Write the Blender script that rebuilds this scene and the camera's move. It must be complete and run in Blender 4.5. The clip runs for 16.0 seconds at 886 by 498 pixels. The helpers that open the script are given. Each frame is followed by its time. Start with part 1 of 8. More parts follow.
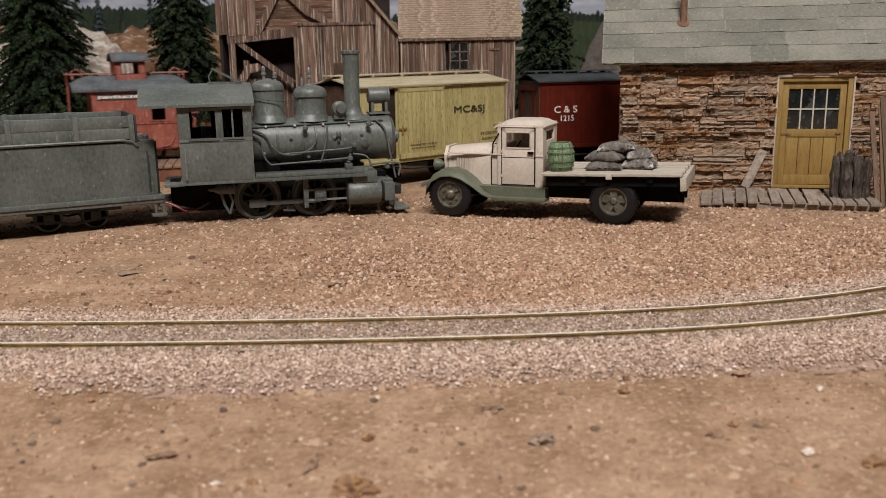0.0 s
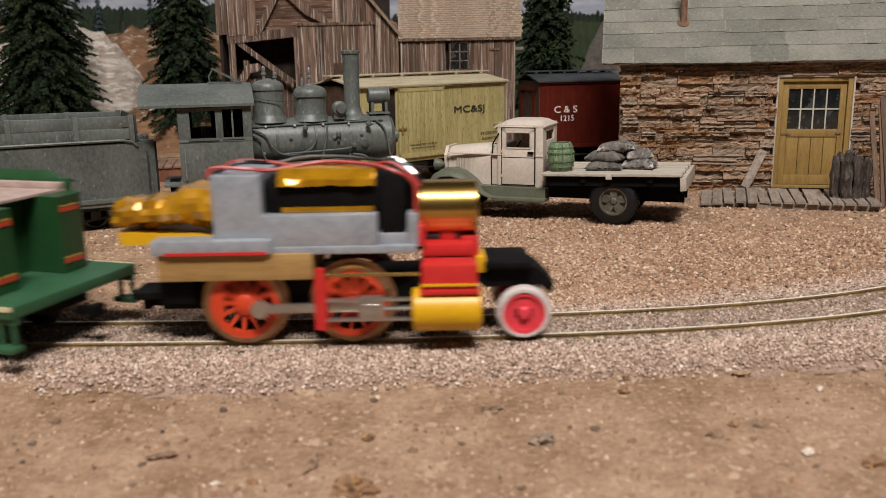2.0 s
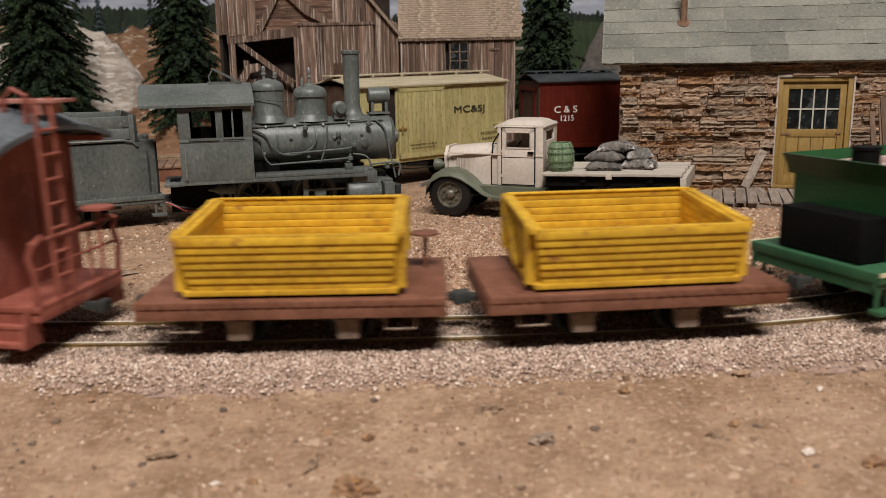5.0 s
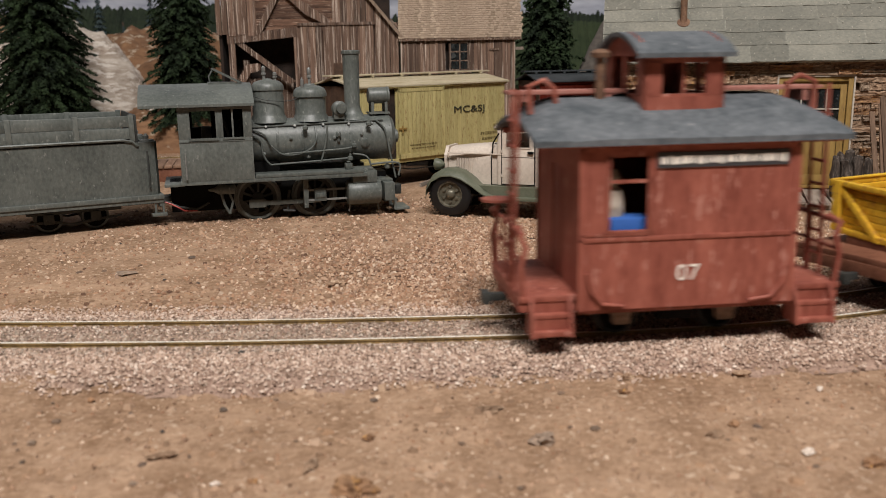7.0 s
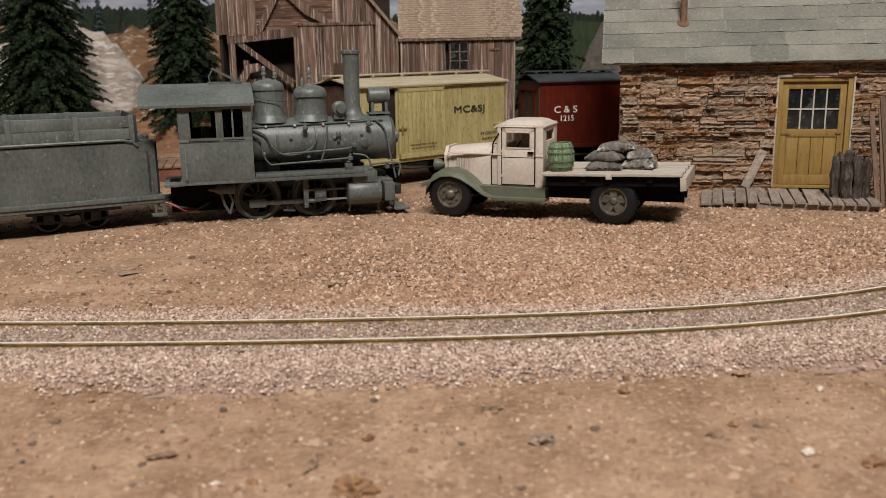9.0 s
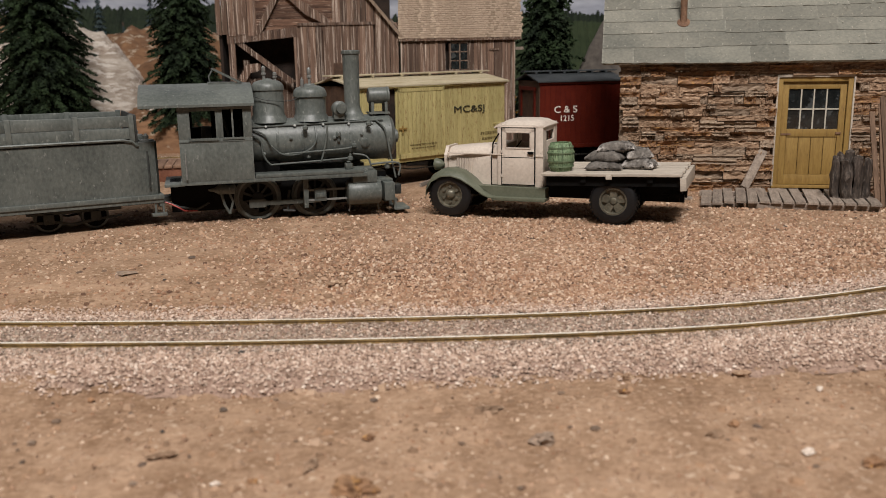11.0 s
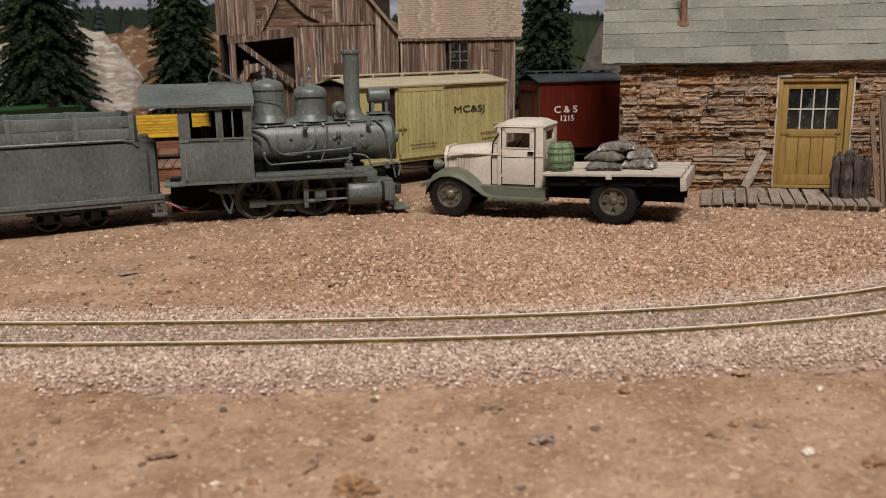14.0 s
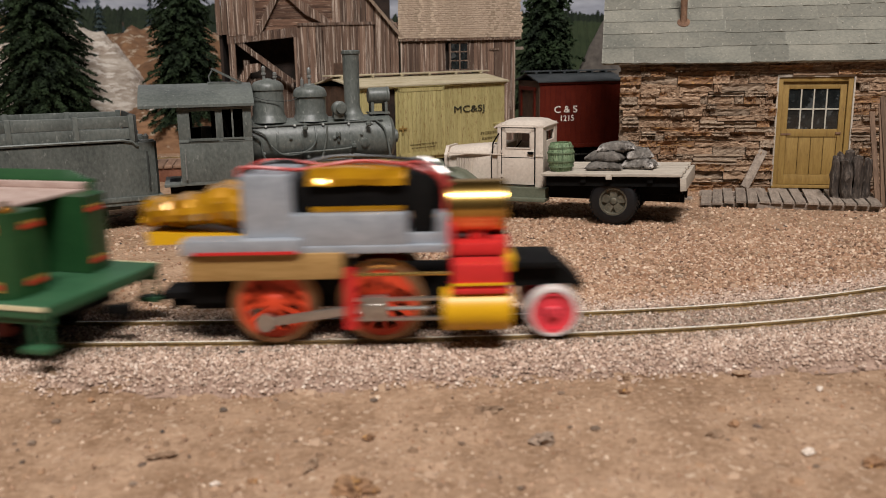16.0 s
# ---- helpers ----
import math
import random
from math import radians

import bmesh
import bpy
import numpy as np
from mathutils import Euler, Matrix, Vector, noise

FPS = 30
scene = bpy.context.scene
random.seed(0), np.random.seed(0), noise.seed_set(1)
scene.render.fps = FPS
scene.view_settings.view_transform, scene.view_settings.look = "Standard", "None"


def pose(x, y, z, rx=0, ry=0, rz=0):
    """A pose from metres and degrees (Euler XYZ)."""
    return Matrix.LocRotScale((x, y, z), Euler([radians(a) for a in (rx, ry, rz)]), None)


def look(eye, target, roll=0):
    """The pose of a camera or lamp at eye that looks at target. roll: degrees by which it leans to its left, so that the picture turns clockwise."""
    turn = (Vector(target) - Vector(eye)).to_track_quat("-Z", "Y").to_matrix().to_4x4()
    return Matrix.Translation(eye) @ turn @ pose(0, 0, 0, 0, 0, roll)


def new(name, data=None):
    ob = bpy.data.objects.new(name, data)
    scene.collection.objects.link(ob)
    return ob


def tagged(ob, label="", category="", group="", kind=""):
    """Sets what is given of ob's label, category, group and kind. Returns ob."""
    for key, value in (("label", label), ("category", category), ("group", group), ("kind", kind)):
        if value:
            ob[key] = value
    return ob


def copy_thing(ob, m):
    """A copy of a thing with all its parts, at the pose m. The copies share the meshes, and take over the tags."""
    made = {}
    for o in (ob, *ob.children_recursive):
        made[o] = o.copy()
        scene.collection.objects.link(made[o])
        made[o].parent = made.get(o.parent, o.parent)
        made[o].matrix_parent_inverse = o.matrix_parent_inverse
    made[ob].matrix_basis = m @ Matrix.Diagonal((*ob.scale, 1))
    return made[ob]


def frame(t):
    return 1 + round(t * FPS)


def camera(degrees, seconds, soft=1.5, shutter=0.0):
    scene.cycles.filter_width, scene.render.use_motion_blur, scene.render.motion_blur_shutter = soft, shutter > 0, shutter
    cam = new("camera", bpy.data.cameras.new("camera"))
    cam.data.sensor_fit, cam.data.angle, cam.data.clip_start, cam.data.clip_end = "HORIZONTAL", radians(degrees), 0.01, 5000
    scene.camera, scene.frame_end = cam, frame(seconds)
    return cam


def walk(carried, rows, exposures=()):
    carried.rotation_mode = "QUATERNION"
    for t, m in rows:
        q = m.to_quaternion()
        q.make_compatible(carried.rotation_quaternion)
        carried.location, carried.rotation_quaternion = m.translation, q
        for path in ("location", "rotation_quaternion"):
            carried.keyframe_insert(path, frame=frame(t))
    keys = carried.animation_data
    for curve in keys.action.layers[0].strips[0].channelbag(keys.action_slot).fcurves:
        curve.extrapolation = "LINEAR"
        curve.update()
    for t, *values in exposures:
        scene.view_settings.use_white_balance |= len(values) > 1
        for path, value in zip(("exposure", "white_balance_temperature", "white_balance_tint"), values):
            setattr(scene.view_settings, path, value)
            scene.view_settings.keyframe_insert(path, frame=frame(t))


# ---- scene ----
# All sizes below are in centimetres of the real model railway (1:48); CM turns them into metres.
CM = 0.01
cam = camera(53.98, 16.0, soft=0.65, shutter=0.5)
cam.data.dof.use_dof, cam.data.dof.focus_distance, cam.data.dof.aperture_fstop = True, 0.32, 31
CAM_POSE = pose(0, 0, 6.72 * CM) @ pose(0, 0, 0, 90 - 12.66, 0, 0) @ pose(0, 0, 0, 0, 0, -0.95)
walk(cam, [(0.0, CAM_POSE), (16.0, CAM_POSE)], exposures=[(0.0, 0.0), (16.0, 0.0)])

# ---- light: a layout room lit by an unseen overhead panel and an added fill ----
world = bpy.data.worlds.new("room_dark")
world.use_nodes = True
world.node_tree.nodes["Background"].inputs[0].default_value = (0.9, 0.95, 1.0, 1)
world.node_tree.nodes["Background"].inputs[1].default_value = 0.004
scene.world = world


def ceiling_lamp(x, y, z, sx, sy, watts, colour, target):
    data = bpy.data.lights.new("ceiling_lamp", "AREA")
    data.shape, data.size, data.size_y, data.energy, data.color = "RECTANGLE", sx, sy, watts, colour
    ob = new("ceiling_lamp", data)
    ob.matrix_world = look((x, y, z), target)
    return ob


ceiling_lamp(0.12, -0.54, 1.20, 0.50, 0.20, 24.6, (1.0, 0.952, 0.925), (0.0, 0.35, 0))
# Weak unseen lamp, added as fill from the left.
ceiling_lamp(-0.6, -0.12, 1.30, 0.4, 0.2, 4.6, (1.0, 0.96, 0.92), (-0.1, 0.35, 0))


# ---- mesh helpers (centimetres) ----
class Shape:
    """Gathers simple forms into one mesh."""

    def __init__(self):
        self.bm = bmesh.new()
        self.m = Matrix.Identity(4)

    def _fix(self, verts):
        bmesh.ops.transform(self.bm, matrix=self.m, verts=verts)

    def box(self, x0, x1, y0, y1, z0, z1, bevel=0.0):
        made = bmesh.ops.create_cube(self.bm, size=1, matrix=Matrix.Translation(((x0 + x1) / 2, (y0 + y1) / 2, (z0 + z1) / 2)) @ Matrix.Diagonal((x1 - x0, y1 - y0, z1 - z0, 1)))
        vs = made["verts"]
        if bevel:
            es = list({e for v in vs for e in v.link_edges})
            out = bmesh.ops.bevel(self.bm, geom=es, offset=bevel, segments=2, affect="EDGES", profile=0.6)
            vs = list({v for f in out["faces"] for v in f.verts} | {v for v in vs if v.is_valid})
        self._fix(vs)
        return self

    def ring(self, centre, axis, r, n):
        axis = Vector(axis).normalized()
        side = axis.orthogonal().normalized()
        other = axis.cross(side)
        return [self.bm.verts.new(self.m @ (Vector(centre) + side * (r * math.cos(2 * math.pi * i / n)) + other * (r * math.sin(2 * math.pi * i / n)))) for i in range(n)]

    def bridge(self, a, b):
        n = len(a)
        for i in range(n):
            self.bm.faces.new((a[i], a[(i + 1) % n], b[(i + 1) % n], b[i]))

    def turned(self, origin, axis, profile, n=20, caps=True):
        """A lathe form: profile of (distance along the axis, radius)."""
        o, a = Vector(origin), Vector(axis).normalized()
        rings = [self.ring(o + a * d, a, max(r, 0.001), n) for d, r in profile]
        for r0, r1 in zip(rings, rings[1:]):
            self.bridge(r0, r1)
        if caps:
            self.bm.faces.new(rings[0][::-1])
            self.bm.faces.new(rings[-1])
        return self

    def rod(self, p0, p1, r, n=8):
        p0, p1 = Vector(p0), Vector(p1)
        return self.turned(p0, p1 - p0, [(0, r), ((p1 - p0).length, r)], n)

    def tube(self, points, r, n=6):
        pts = [Vector(p) for p in points]
        rings = []
        for i, p in enumerate(pts):
            d = (pts[min(i + 1, len(pts) - 1)] - pts[max(i - 1, 0)]).normalized()
            ref = Vector((0.31, 0.87, 0.38))
            s = d.cross(ref).normalized()
            o = d.cross(s)
            rings.append([self.bm.verts.new(self.m @ (p + s * (r * math.cos(2 * math.pi * k / n)) + o * (r * math.sin(2 * math.pi * k / n)))) for k in range(n)])
        for a, b in zip(rings, rings[1:]):
            self.bridge(a, b)
        self.bm.faces.new(rings[0][::-1])
        self.bm.faces.new(rings[-1])
        return self

    def pipe(self, points, r, n=8, steps=5):
        """A tube along a smooth curve through the points."""
        p = [Vector(q) for q in points]
        fine = []
        for i in range(len(p) - 1):
            a, b, c, d = p[max(i - 1, 0)], p[i], p[i + 1], p[min(i + 2, len(p) - 1)]
            for k in range(steps):
                u = k / steps
                fine.append(0.5 * ((2 * b) + (c - a) * u + (2 * a - 5 * b + 4 * c - d) * u * u + (3 * b - a - 3 * c + d) * u ** 3))
        return self.tube(fine + [p[-1]], r, n)

    def prism(self, outline, y0, y1, plane="xz"):
        """An outline drawn in a plane and drawn out along the third axis."""
        def at(p, q):
            return {"xz": (p[0], q, p[1]), "xy": (p[0], p[1], q), "yz": (q, p[0], p[1])}[plane]
        a = [self.bm.verts.new(self.m @ Vector(at(p, y0))) for p in outline]
        b = [self.bm.verts.new(self.m @ Vector(at(p, y1))) for p in outline]
        self.bridge(a, b)
        self.bm.faces.new(a[::-1])
        self.bm.faces.new(b)
        return self

    def sheet(self, pts_grid):
        rows = [[self.bm.verts.new(self.m @ Vector(p)) for p in row] for row in pts_grid]
        for r0, r1 in zip(rows, rows[1:]):
            for i in range(len(r0) - 1):
                self.bm.faces.new((r0[i], r0[i + 1], r1[i + 1], r1[i]))
        return self

    def rough(self, amount, size, seed=0.0):
        for v in self.bm.verts:
            v.co += noise.noise_vector(v.co / size + Vector((seed, seed * 1.7, 3.1))) * amount
        return self

    def mesh(self, name, smooth=0.0):
        bmesh.ops.recalc_face_normals(self.bm, faces=self.bm.faces)
        bmesh.ops.scale(self.bm, vec=(CM, CM, CM), verts=self.bm.verts)
        if smooth:
            for f in self.bm.faces:
                f.smooth = True
            for e in self.bm.edges:
                if len(e.link_faces) == 2 and e.calc_face_angle(0) > radians(smooth):
                    e.smooth = False
        me = bpy.data.meshes.new(name)
        self.bm.to_mesh(me)
        self.bm.free()
        return me


def place(x, y, z=0, rx=0, ry=0, rz=0):
    return pose(x * CM, y * CM, z * CM, rx, ry, rz)


def part(name, shape, material, parent=None, label="", m=None, smooth=35):
    """Links a shape (or a ready mesh) as one mesh object under a thing or a part."""
    me = shape if isinstance(shape, bpy.types.Mesh) else shape.mesh(name, smooth)
    ob = new(name, me)
    if not me.materials:
        me.materials.append(material)
    if parent:
        ob.parent = parent
    if m is not None:
        ob.matrix_basis = m
    return tagged(ob, label)


def thing(name, m, label, category, group="", kind=""):
    ob = new(name)
    ob.empty_display_size = 0.01
    ob.matrix_basis = m
    return tagged(ob, label, category, group, kind)


def panels(name, boxes, material, parent, label="", bevel=0.015):
    for b in boxes:
        part(name, Shape().box(*b, bevel), material, parent, label)


def solid(name, shape, material, m, label, category, group="", kind="", smooth=35):
    ob = part(name, shape, material, None, label, m, smooth)
    return tagged(ob, "", category, group, kind)


# ---- the oval track: its centre line by curvature ----
def oval():
    pts, x, y, h, ds = [], -11.0, 20.45, -0.05, 0.05
    while h < math.pi + 0.1:
        if h < 0.45:
            k = float(np.interp(x, [-11, -2, 2, 4.2, 7, 9.8, 12.5], [0.007, 0.007, 0.014, 0.021, 0.031, 0.042, 0.0585]))
        else:
            k = 0.0548
        if abs(h - 0.45) < 0.0016 and not any(abs(p[2] - h) < 1e-9 for p in pts[-2:]):
            for _ in range(170):
                pts.append((x, y, h))
                x, y = x + ds * math.cos(h), y + ds * math.sin(h)
        pts.append((x, y, h))
        h += k * ds
        x, y = x + ds * math.cos(h), y + ds * math.sin(h)
    # straight back stretch, then the left-hand bend: an arc, a short straight and a tighter arc onto the front stretch
    turn = 2 * math.pi - 0.05 - 0.95
    trail, bx, by, bh = [], -11.0, 20.45, 2 * math.pi - 0.05
    while bh > math.pi + 0.1:
        k = 1 / 11.0 if bh > turn else 1 / 15.0
        runs = 240 if abs(bh - turn) < k * ds * 0.5 else 1
        for _ in range(runs):
            bx, by = bx - ds * math.cos(bh), by - ds * math.sin(bh)
            trail.append((bx, by, bh))
        bh -= k * ds
    far = math.hypot(bx - x, by - y)
    n = int(far / ds)
    slant = math.atan2(by - y, bx - x) % (2 * math.pi)
    pts += [(x + (bx - x) * i / n, y + (by - y) * i / n, slant) for i in range(n)]
    pts += trail[::-1]
    return np.array(pts)


OVAL = oval()
STEPS = np.concatenate([[0], np.cumsum(np.hypot(*np.diff(np.vstack([OVAL, OVAL[:1]])[:, :2], axis=0).T))])
LOOP = STEPS[-1]
RAIL_Z = 0.22


def on_track(s):
    """x, y and heading of the oval at s centimetres along it."""
    laps, s = divmod(s, LOOP)
    xs, ys = np.append(OVAL[:, 0], OVAL[0, 0]), np.append(OVAL[:, 1], OVAL[0, 1])
    hs = np.append(OVAL[:, 2], OVAL[0, 2] + 2 * math.pi)
    return float(np.interp(s, STEPS, xs)), float(np.interp(s, STEPS, ys)), float(np.interp(s, STEPS, hs)) + laps * 2 * math.pi


# ---- materials ----
def rgb(c, a=1.0):
    return (c[0], c[1], c[2], a)


def surface(name, dark, light, scale=3.0, rough=0.8, metal=0.0, bump=0.15, fine=14.0, speck=None, speck_at=0.68, stretch=(1, 1, 1), random_tint=0.0, coat=0.0, spec=0.4, worn=None, worn_at=0.53, relief=0.0006):
    """A worn surface: two tones in broad blotches and fine grain, specks, fine relief. Scales are in features per centimetre."""
    mat = bpy.data.materials.new(name)
    mat.use_nodes = True
    nt = mat.node_tree
    nodes, links = nt.nodes, nt.links
    bsdf = nodes["Principled BSDF"]
    bsdf.inputs["Roughness"].default_value = rough
    bsdf.inputs["Metallic"].default_value = metal
    bsdf.inputs["Specular IOR Level"].default_value = spec
    bsdf.inputs["Coat Weight"].default_value = coat
    tc = nodes.new("ShaderNodeTexCoord")
    info = nodes.new("ShaderNodeObjectInfo")
    mapping = nodes.new("ShaderNodeMapping")
    mapping.inputs["Scale"].default_value = stretch
    shift = nodes.new("ShaderNodeVectorMath")
    shift.operation = "MULTIPLY_ADD"
    links.new(info.outputs["Random"], shift.inputs[0])
    shift.inputs[1].default_value = (0.37, 0.61, 0.23)
    links.new(tc.outputs["Object"], shift.inputs[2])
    links.new(shift.outputs[0], mapping.inputs["Vector"])

    def cloud(s, detail):
        n = nodes.new("ShaderNodeTexNoise")
        n.inputs["Scale"].default_value, n.inputs["Detail"].default_value, n.inputs["Roughness"].default_value = s * 100, detail, 0.62
        links.new(mapping.outputs[0], n.inputs["Vector"])
        return n

    broad, grain = cloud(scale, 4), cloud(fine, 3)
    mix = nodes.new("ShaderNodeMath")
    mix.operation = "MULTIPLY_ADD"
    mix.inputs[1].default_value = 0.45
    links.new(grain.outputs["Fac"], mix.inputs[0])
    half = nodes.new("ShaderNodeMath")
    half.operation = "MULTIPLY"
    half.inputs[1].default_value = 0.55
    links.new(broad.outputs["Fac"], half.inputs[0])
    links.new(half.outputs[0], mix.inputs[2])
    ramp = nodes.new("ShaderNodeValToRGB")
    ramp.color_ramp.elements[0].position, ramp.color_ramp.elements[1].position = 0.36, 0.64
    ramp.color_ramp.elements[0].color, ramp.color_ramp.elements[1].color = rgb(dark), rgb(light)
    links.new(mix.outputs[0], ramp.inputs["Fac"])
    colour = ramp.outputs["Color"]
    if speck:
        sn = cloud(fine * 0.7, 5)
        sr = nodes.new("ShaderNodeValToRGB")
        sr.color_ramp.elements[0].position, sr.color_ramp.elements[1].position = speck_at - 0.06, speck_at
        links.new(sn.outputs["Fac"], sr.inputs["Fac"])
        mx = nodes.new("ShaderNodeMix")
        mx.data_type = "RGBA"
        links.new(sr.outputs["Color"], mx.inputs["Factor"])
        links.new(colour, mx.inputs["A"])
        mx.inputs["B"].default_value = rgb(speck)
        colour = mx.outputs["Result"]
    # Raised edges take a lighter tone, by pointiness.
    if worn:
        geo = nodes.new("ShaderNodeNewGeometry")
        er = nodes.new("ShaderNodeMapRange")
        er.inputs["From Min"].default_value, er.inputs["From Max"].default_value = worn_at, worn_at + 0.08
        rub = nodes.new("ShaderNodeMath")
        rub.operation = "MULTIPLY"
        patch = nodes.new("ShaderNodeMapRange")
        patch.inputs["From Min"].default_value, patch.inputs["From Max"].default_value = 0.35, 0.6
        links.new(geo.outputs["Pointiness"], er.inputs["Value"])
        links.new(grain.outputs["Fac"], patch.inputs["Value"])
        links.new(er.outputs[0], rub.inputs[0])
        links.new(patch.outputs[0], rub.inputs[1])
        ex = nodes.new("ShaderNodeMix")
        ex.data_type = "RGBA"
        links.new(rub.outputs[0], ex.inputs["Factor"])
        links.new(colour, ex.inputs["A"])
        ex.inputs["B"].default_value = rgb(worn)
        colour = ex.outputs["Result"]
    if random_tint:
        hsv = nodes.new("ShaderNodeHueSaturation")
        rng = nodes.new("ShaderNodeMapRange")
        rng.inputs["To Min"].default_value, rng.inputs["To Max"].default_value = 1 - random_tint, 1 + random_tint
        links.new(info.outputs["Random"], rng.inputs["Value"])
        links.new(rng.outputs[0], hsv.inputs["Value"])
        links.new(colour, hsv.inputs["Color"])
        colour = hsv.outputs["Color"]
    links.new(colour, bsdf.inputs["Base Color"])
    if bump:
        b = nodes.new("ShaderNodeBump")
        b.inputs["Strength"].default_value = bump
        b.inputs["Distance"].default_value = relief
        links.new(mix.outputs[0], b.inputs["Height"])
        links.new(b.outputs[0], bsdf.inputs["Normal"])
    return mat


def grains(name, tones, rough=0.85):
    """Loose grains: each island takes its own tone."""
    mat = bpy.data.materials.new(name)
    mat.use_nodes = True
    nt = mat.node_tree
    bsdf = nt.nodes["Principled BSDF"]
    bsdf.inputs["Roughness"].default_value = rough
    geo = nt.nodes.new("ShaderNodeNewGeometry")
    ramp = nt.nodes.new("ShaderNodeValToRGB")
    els = ramp.color_ramp.elements
    els[0].color, els[1].color = rgb(tones[0]), rgb(tones[-1])
    for i, c in enumerate(tones[1:-1], 1):
        els.new(i / (len(tones) - 1)).color = rgb(c)
    nt.links.new(geo.outputs["Random Per Island"], ramp.inputs["Fac"])
    nt.links.new(ramp.outputs["Color"], bsdf.inputs["Base Color"])
    return mat


def plain(name, c, rough=0.5, metal=0.0, spec=0.5):
    return surface(name, [v * 0.9 for v in c], [min(v * 1.08, 1) for v in c], 2.0, rough, metal, 0.03, 20, spec=spec)


M_SAND = surface("sand", (0.20, 0.118, 0.068), (0.435, 0.29, 0.19), 0.6, 0.95, 0, 1.0, 8, (0.50, 0.37, 0.265), 0.66, spec=0.15, relief=0.0009)
M_BALLAST_BED = surface("ballast_bed", (0.17, 0.105, 0.072), (0.45, 0.315, 0.245), 3.0, 0.95, 0, 0.6, 16, spec=0.15)
M_BALLAST = grains("ballast_grains", [(0.13, 0.075, 0.049), (0.47, 0.337, 0.256), (0.64, 0.485, 0.388), (0.24, 0.15, 0.098), (0.82, 0.685, 0.572), (0.42, 0.287, 0.21), (0.58, 0.425, 0.328), (0.36, 0.232, 0.16), (0.70, 0.535, 0.433)])
M_GRAVEL = grains("red_gravel", [(0.10, 0.05, 0.03), (0.40, 0.235, 0.14), (0.27, 0.14, 0.08), (0.55, 0.38, 0.26), (0.36, 0.20, 0.115), (0.70, 0.54, 0.40), (0.19, 0.10, 0.06), (0.46, 0.29, 0.18)])
M_BALLAST_DIRTY = grains("dirty_ballast", [(0.07, 0.045, 0.032), (0.34, 0.25, 0.19), (0.20, 0.135, 0.095), (0.46, 0.36, 0.285), (0.28, 0.19, 0.12), (0.62, 0.52, 0.43), (0.13, 0.08, 0.05), (0.38, 0.31, 0.24)])
M_DEBRIS = grains("dark_debris", [(0.09, 0.06, 0.045), (0.22, 0.14, 0.09), (0.05, 0.045, 0.04), (0.33, 0.2, 0.12)])
M_RAIL = surface("rail_metal", (0.15, 0.10, 0.045), (0.42, 0.29, 0.12), 1.2, 0.5, 0.1, 0.1, 10)
M_TIE = surface("tie_wood", (0.05, 0.035, 0.025), (0.14, 0.10, 0.075), 4, 0.9, 0, 0.4, 12, stretch=(1, 0.3, 1))
M_STONE_A = surface("stone_brown", (0.125, 0.074, 0.045), (0.42, 0.28, 0.182), 2.0, 0.92, 0, 0.9, 7, (0.49, 0.36, 0.25), 0.63, random_tint=0.16, spec=0.2, relief=0.0008)
M_STONE_B = surface("stone_rust", (0.14, 0.075, 0.042), (0.41, 0.24, 0.135), 2.0, 0.92, 0, 0.9, 7, (0.46, 0.25, 0.09), 0.62, random_tint=0.16, spec=0.2, relief=0.0008)
M_STONE_C = surface("stone_grey", (0.13, 0.09, 0.062), (0.37, 0.275, 0.195), 2.0, 0.92, 0, 0.9, 7, (0.44, 0.345, 0.26), 0.63, random_tint=0.16, spec=0.2, relief=0.0008)
M_MORTAR = surface("mortar_dark", (0.07, 0.042, 0.027), (0.20, 0.125, 0.082), 2, 0.95, 0, 0.8, 9)
M_TARPAPER = surface("tar_paper", (0.135, 0.135, 0.113), (0.245, 0.233, 0.19), 0.5, 0.8, 0, 0.4, 9, random_tint=0.2, stretch=(0.8, 1, 1), worn=(0.42, 0.4, 0.34), worn_at=0.53)
M_YELLOW_DOOR = surface("ochre_paint", (0.225, 0.133, 0.036), (0.345, 0.222, 0.066), 1.5, 0.55, 0, 0.15, 8, (0.17, 0.1, 0.036), 0.68, stretch=(3, 3, 0.5))
M_PANE = surface("window_dark", (0.006, 0.007, 0.007), (0.02, 0.024, 0.024), 1.2, 0.08, 0, 0.0, 3, (0.055, 0.06, 0.06), 0.62, spec=0.6)
M_PLANK = surface("plank_grey", (0.15, 0.115, 0.09), (0.38, 0.31, 0.25), 2, 0.85, 0, 0.4, 10, (0.10, 0.07, 0.05), 0.68, stretch=(3, 0.4, 3), random_tint=0.15)
M_BARN = surface("barn_board", (0.032, 0.016, 0.011), (0.235, 0.148, 0.103), 1.3, 0.9, 0, 0.7, 7, (0.46, 0.37, 0.3), 0.61, stretch=(2.6, 2.6, 0.05), random_tint=0.36)
# Near-black lining: the shade inside openings is put into its colour.
M_INSIDE_SHADE = surface("inside_shade", (0.012, 0.008, 0.006), (0.035, 0.022, 0.016), 2, 0.95, 0, 0.3, 9)
M_SHAKE = surface("cedar_shake", (0.15, 0.105, 0.075), (0.31, 0.23, 0.165), 1.5, 0.9, 0, 0.5, 10, stretch=(2, 0.4, 0.4), random_tint=0.15)
M_IRON = surface("grey_primer", (0.06, 0.069, 0.063), (0.148, 0.16, 0.144), 0.45, 0.43, 0.0, 0.3, 9, (0.2, 0.21, 0.19), 0.67, stretch=(1, 1, 0.6), spec=0.5)
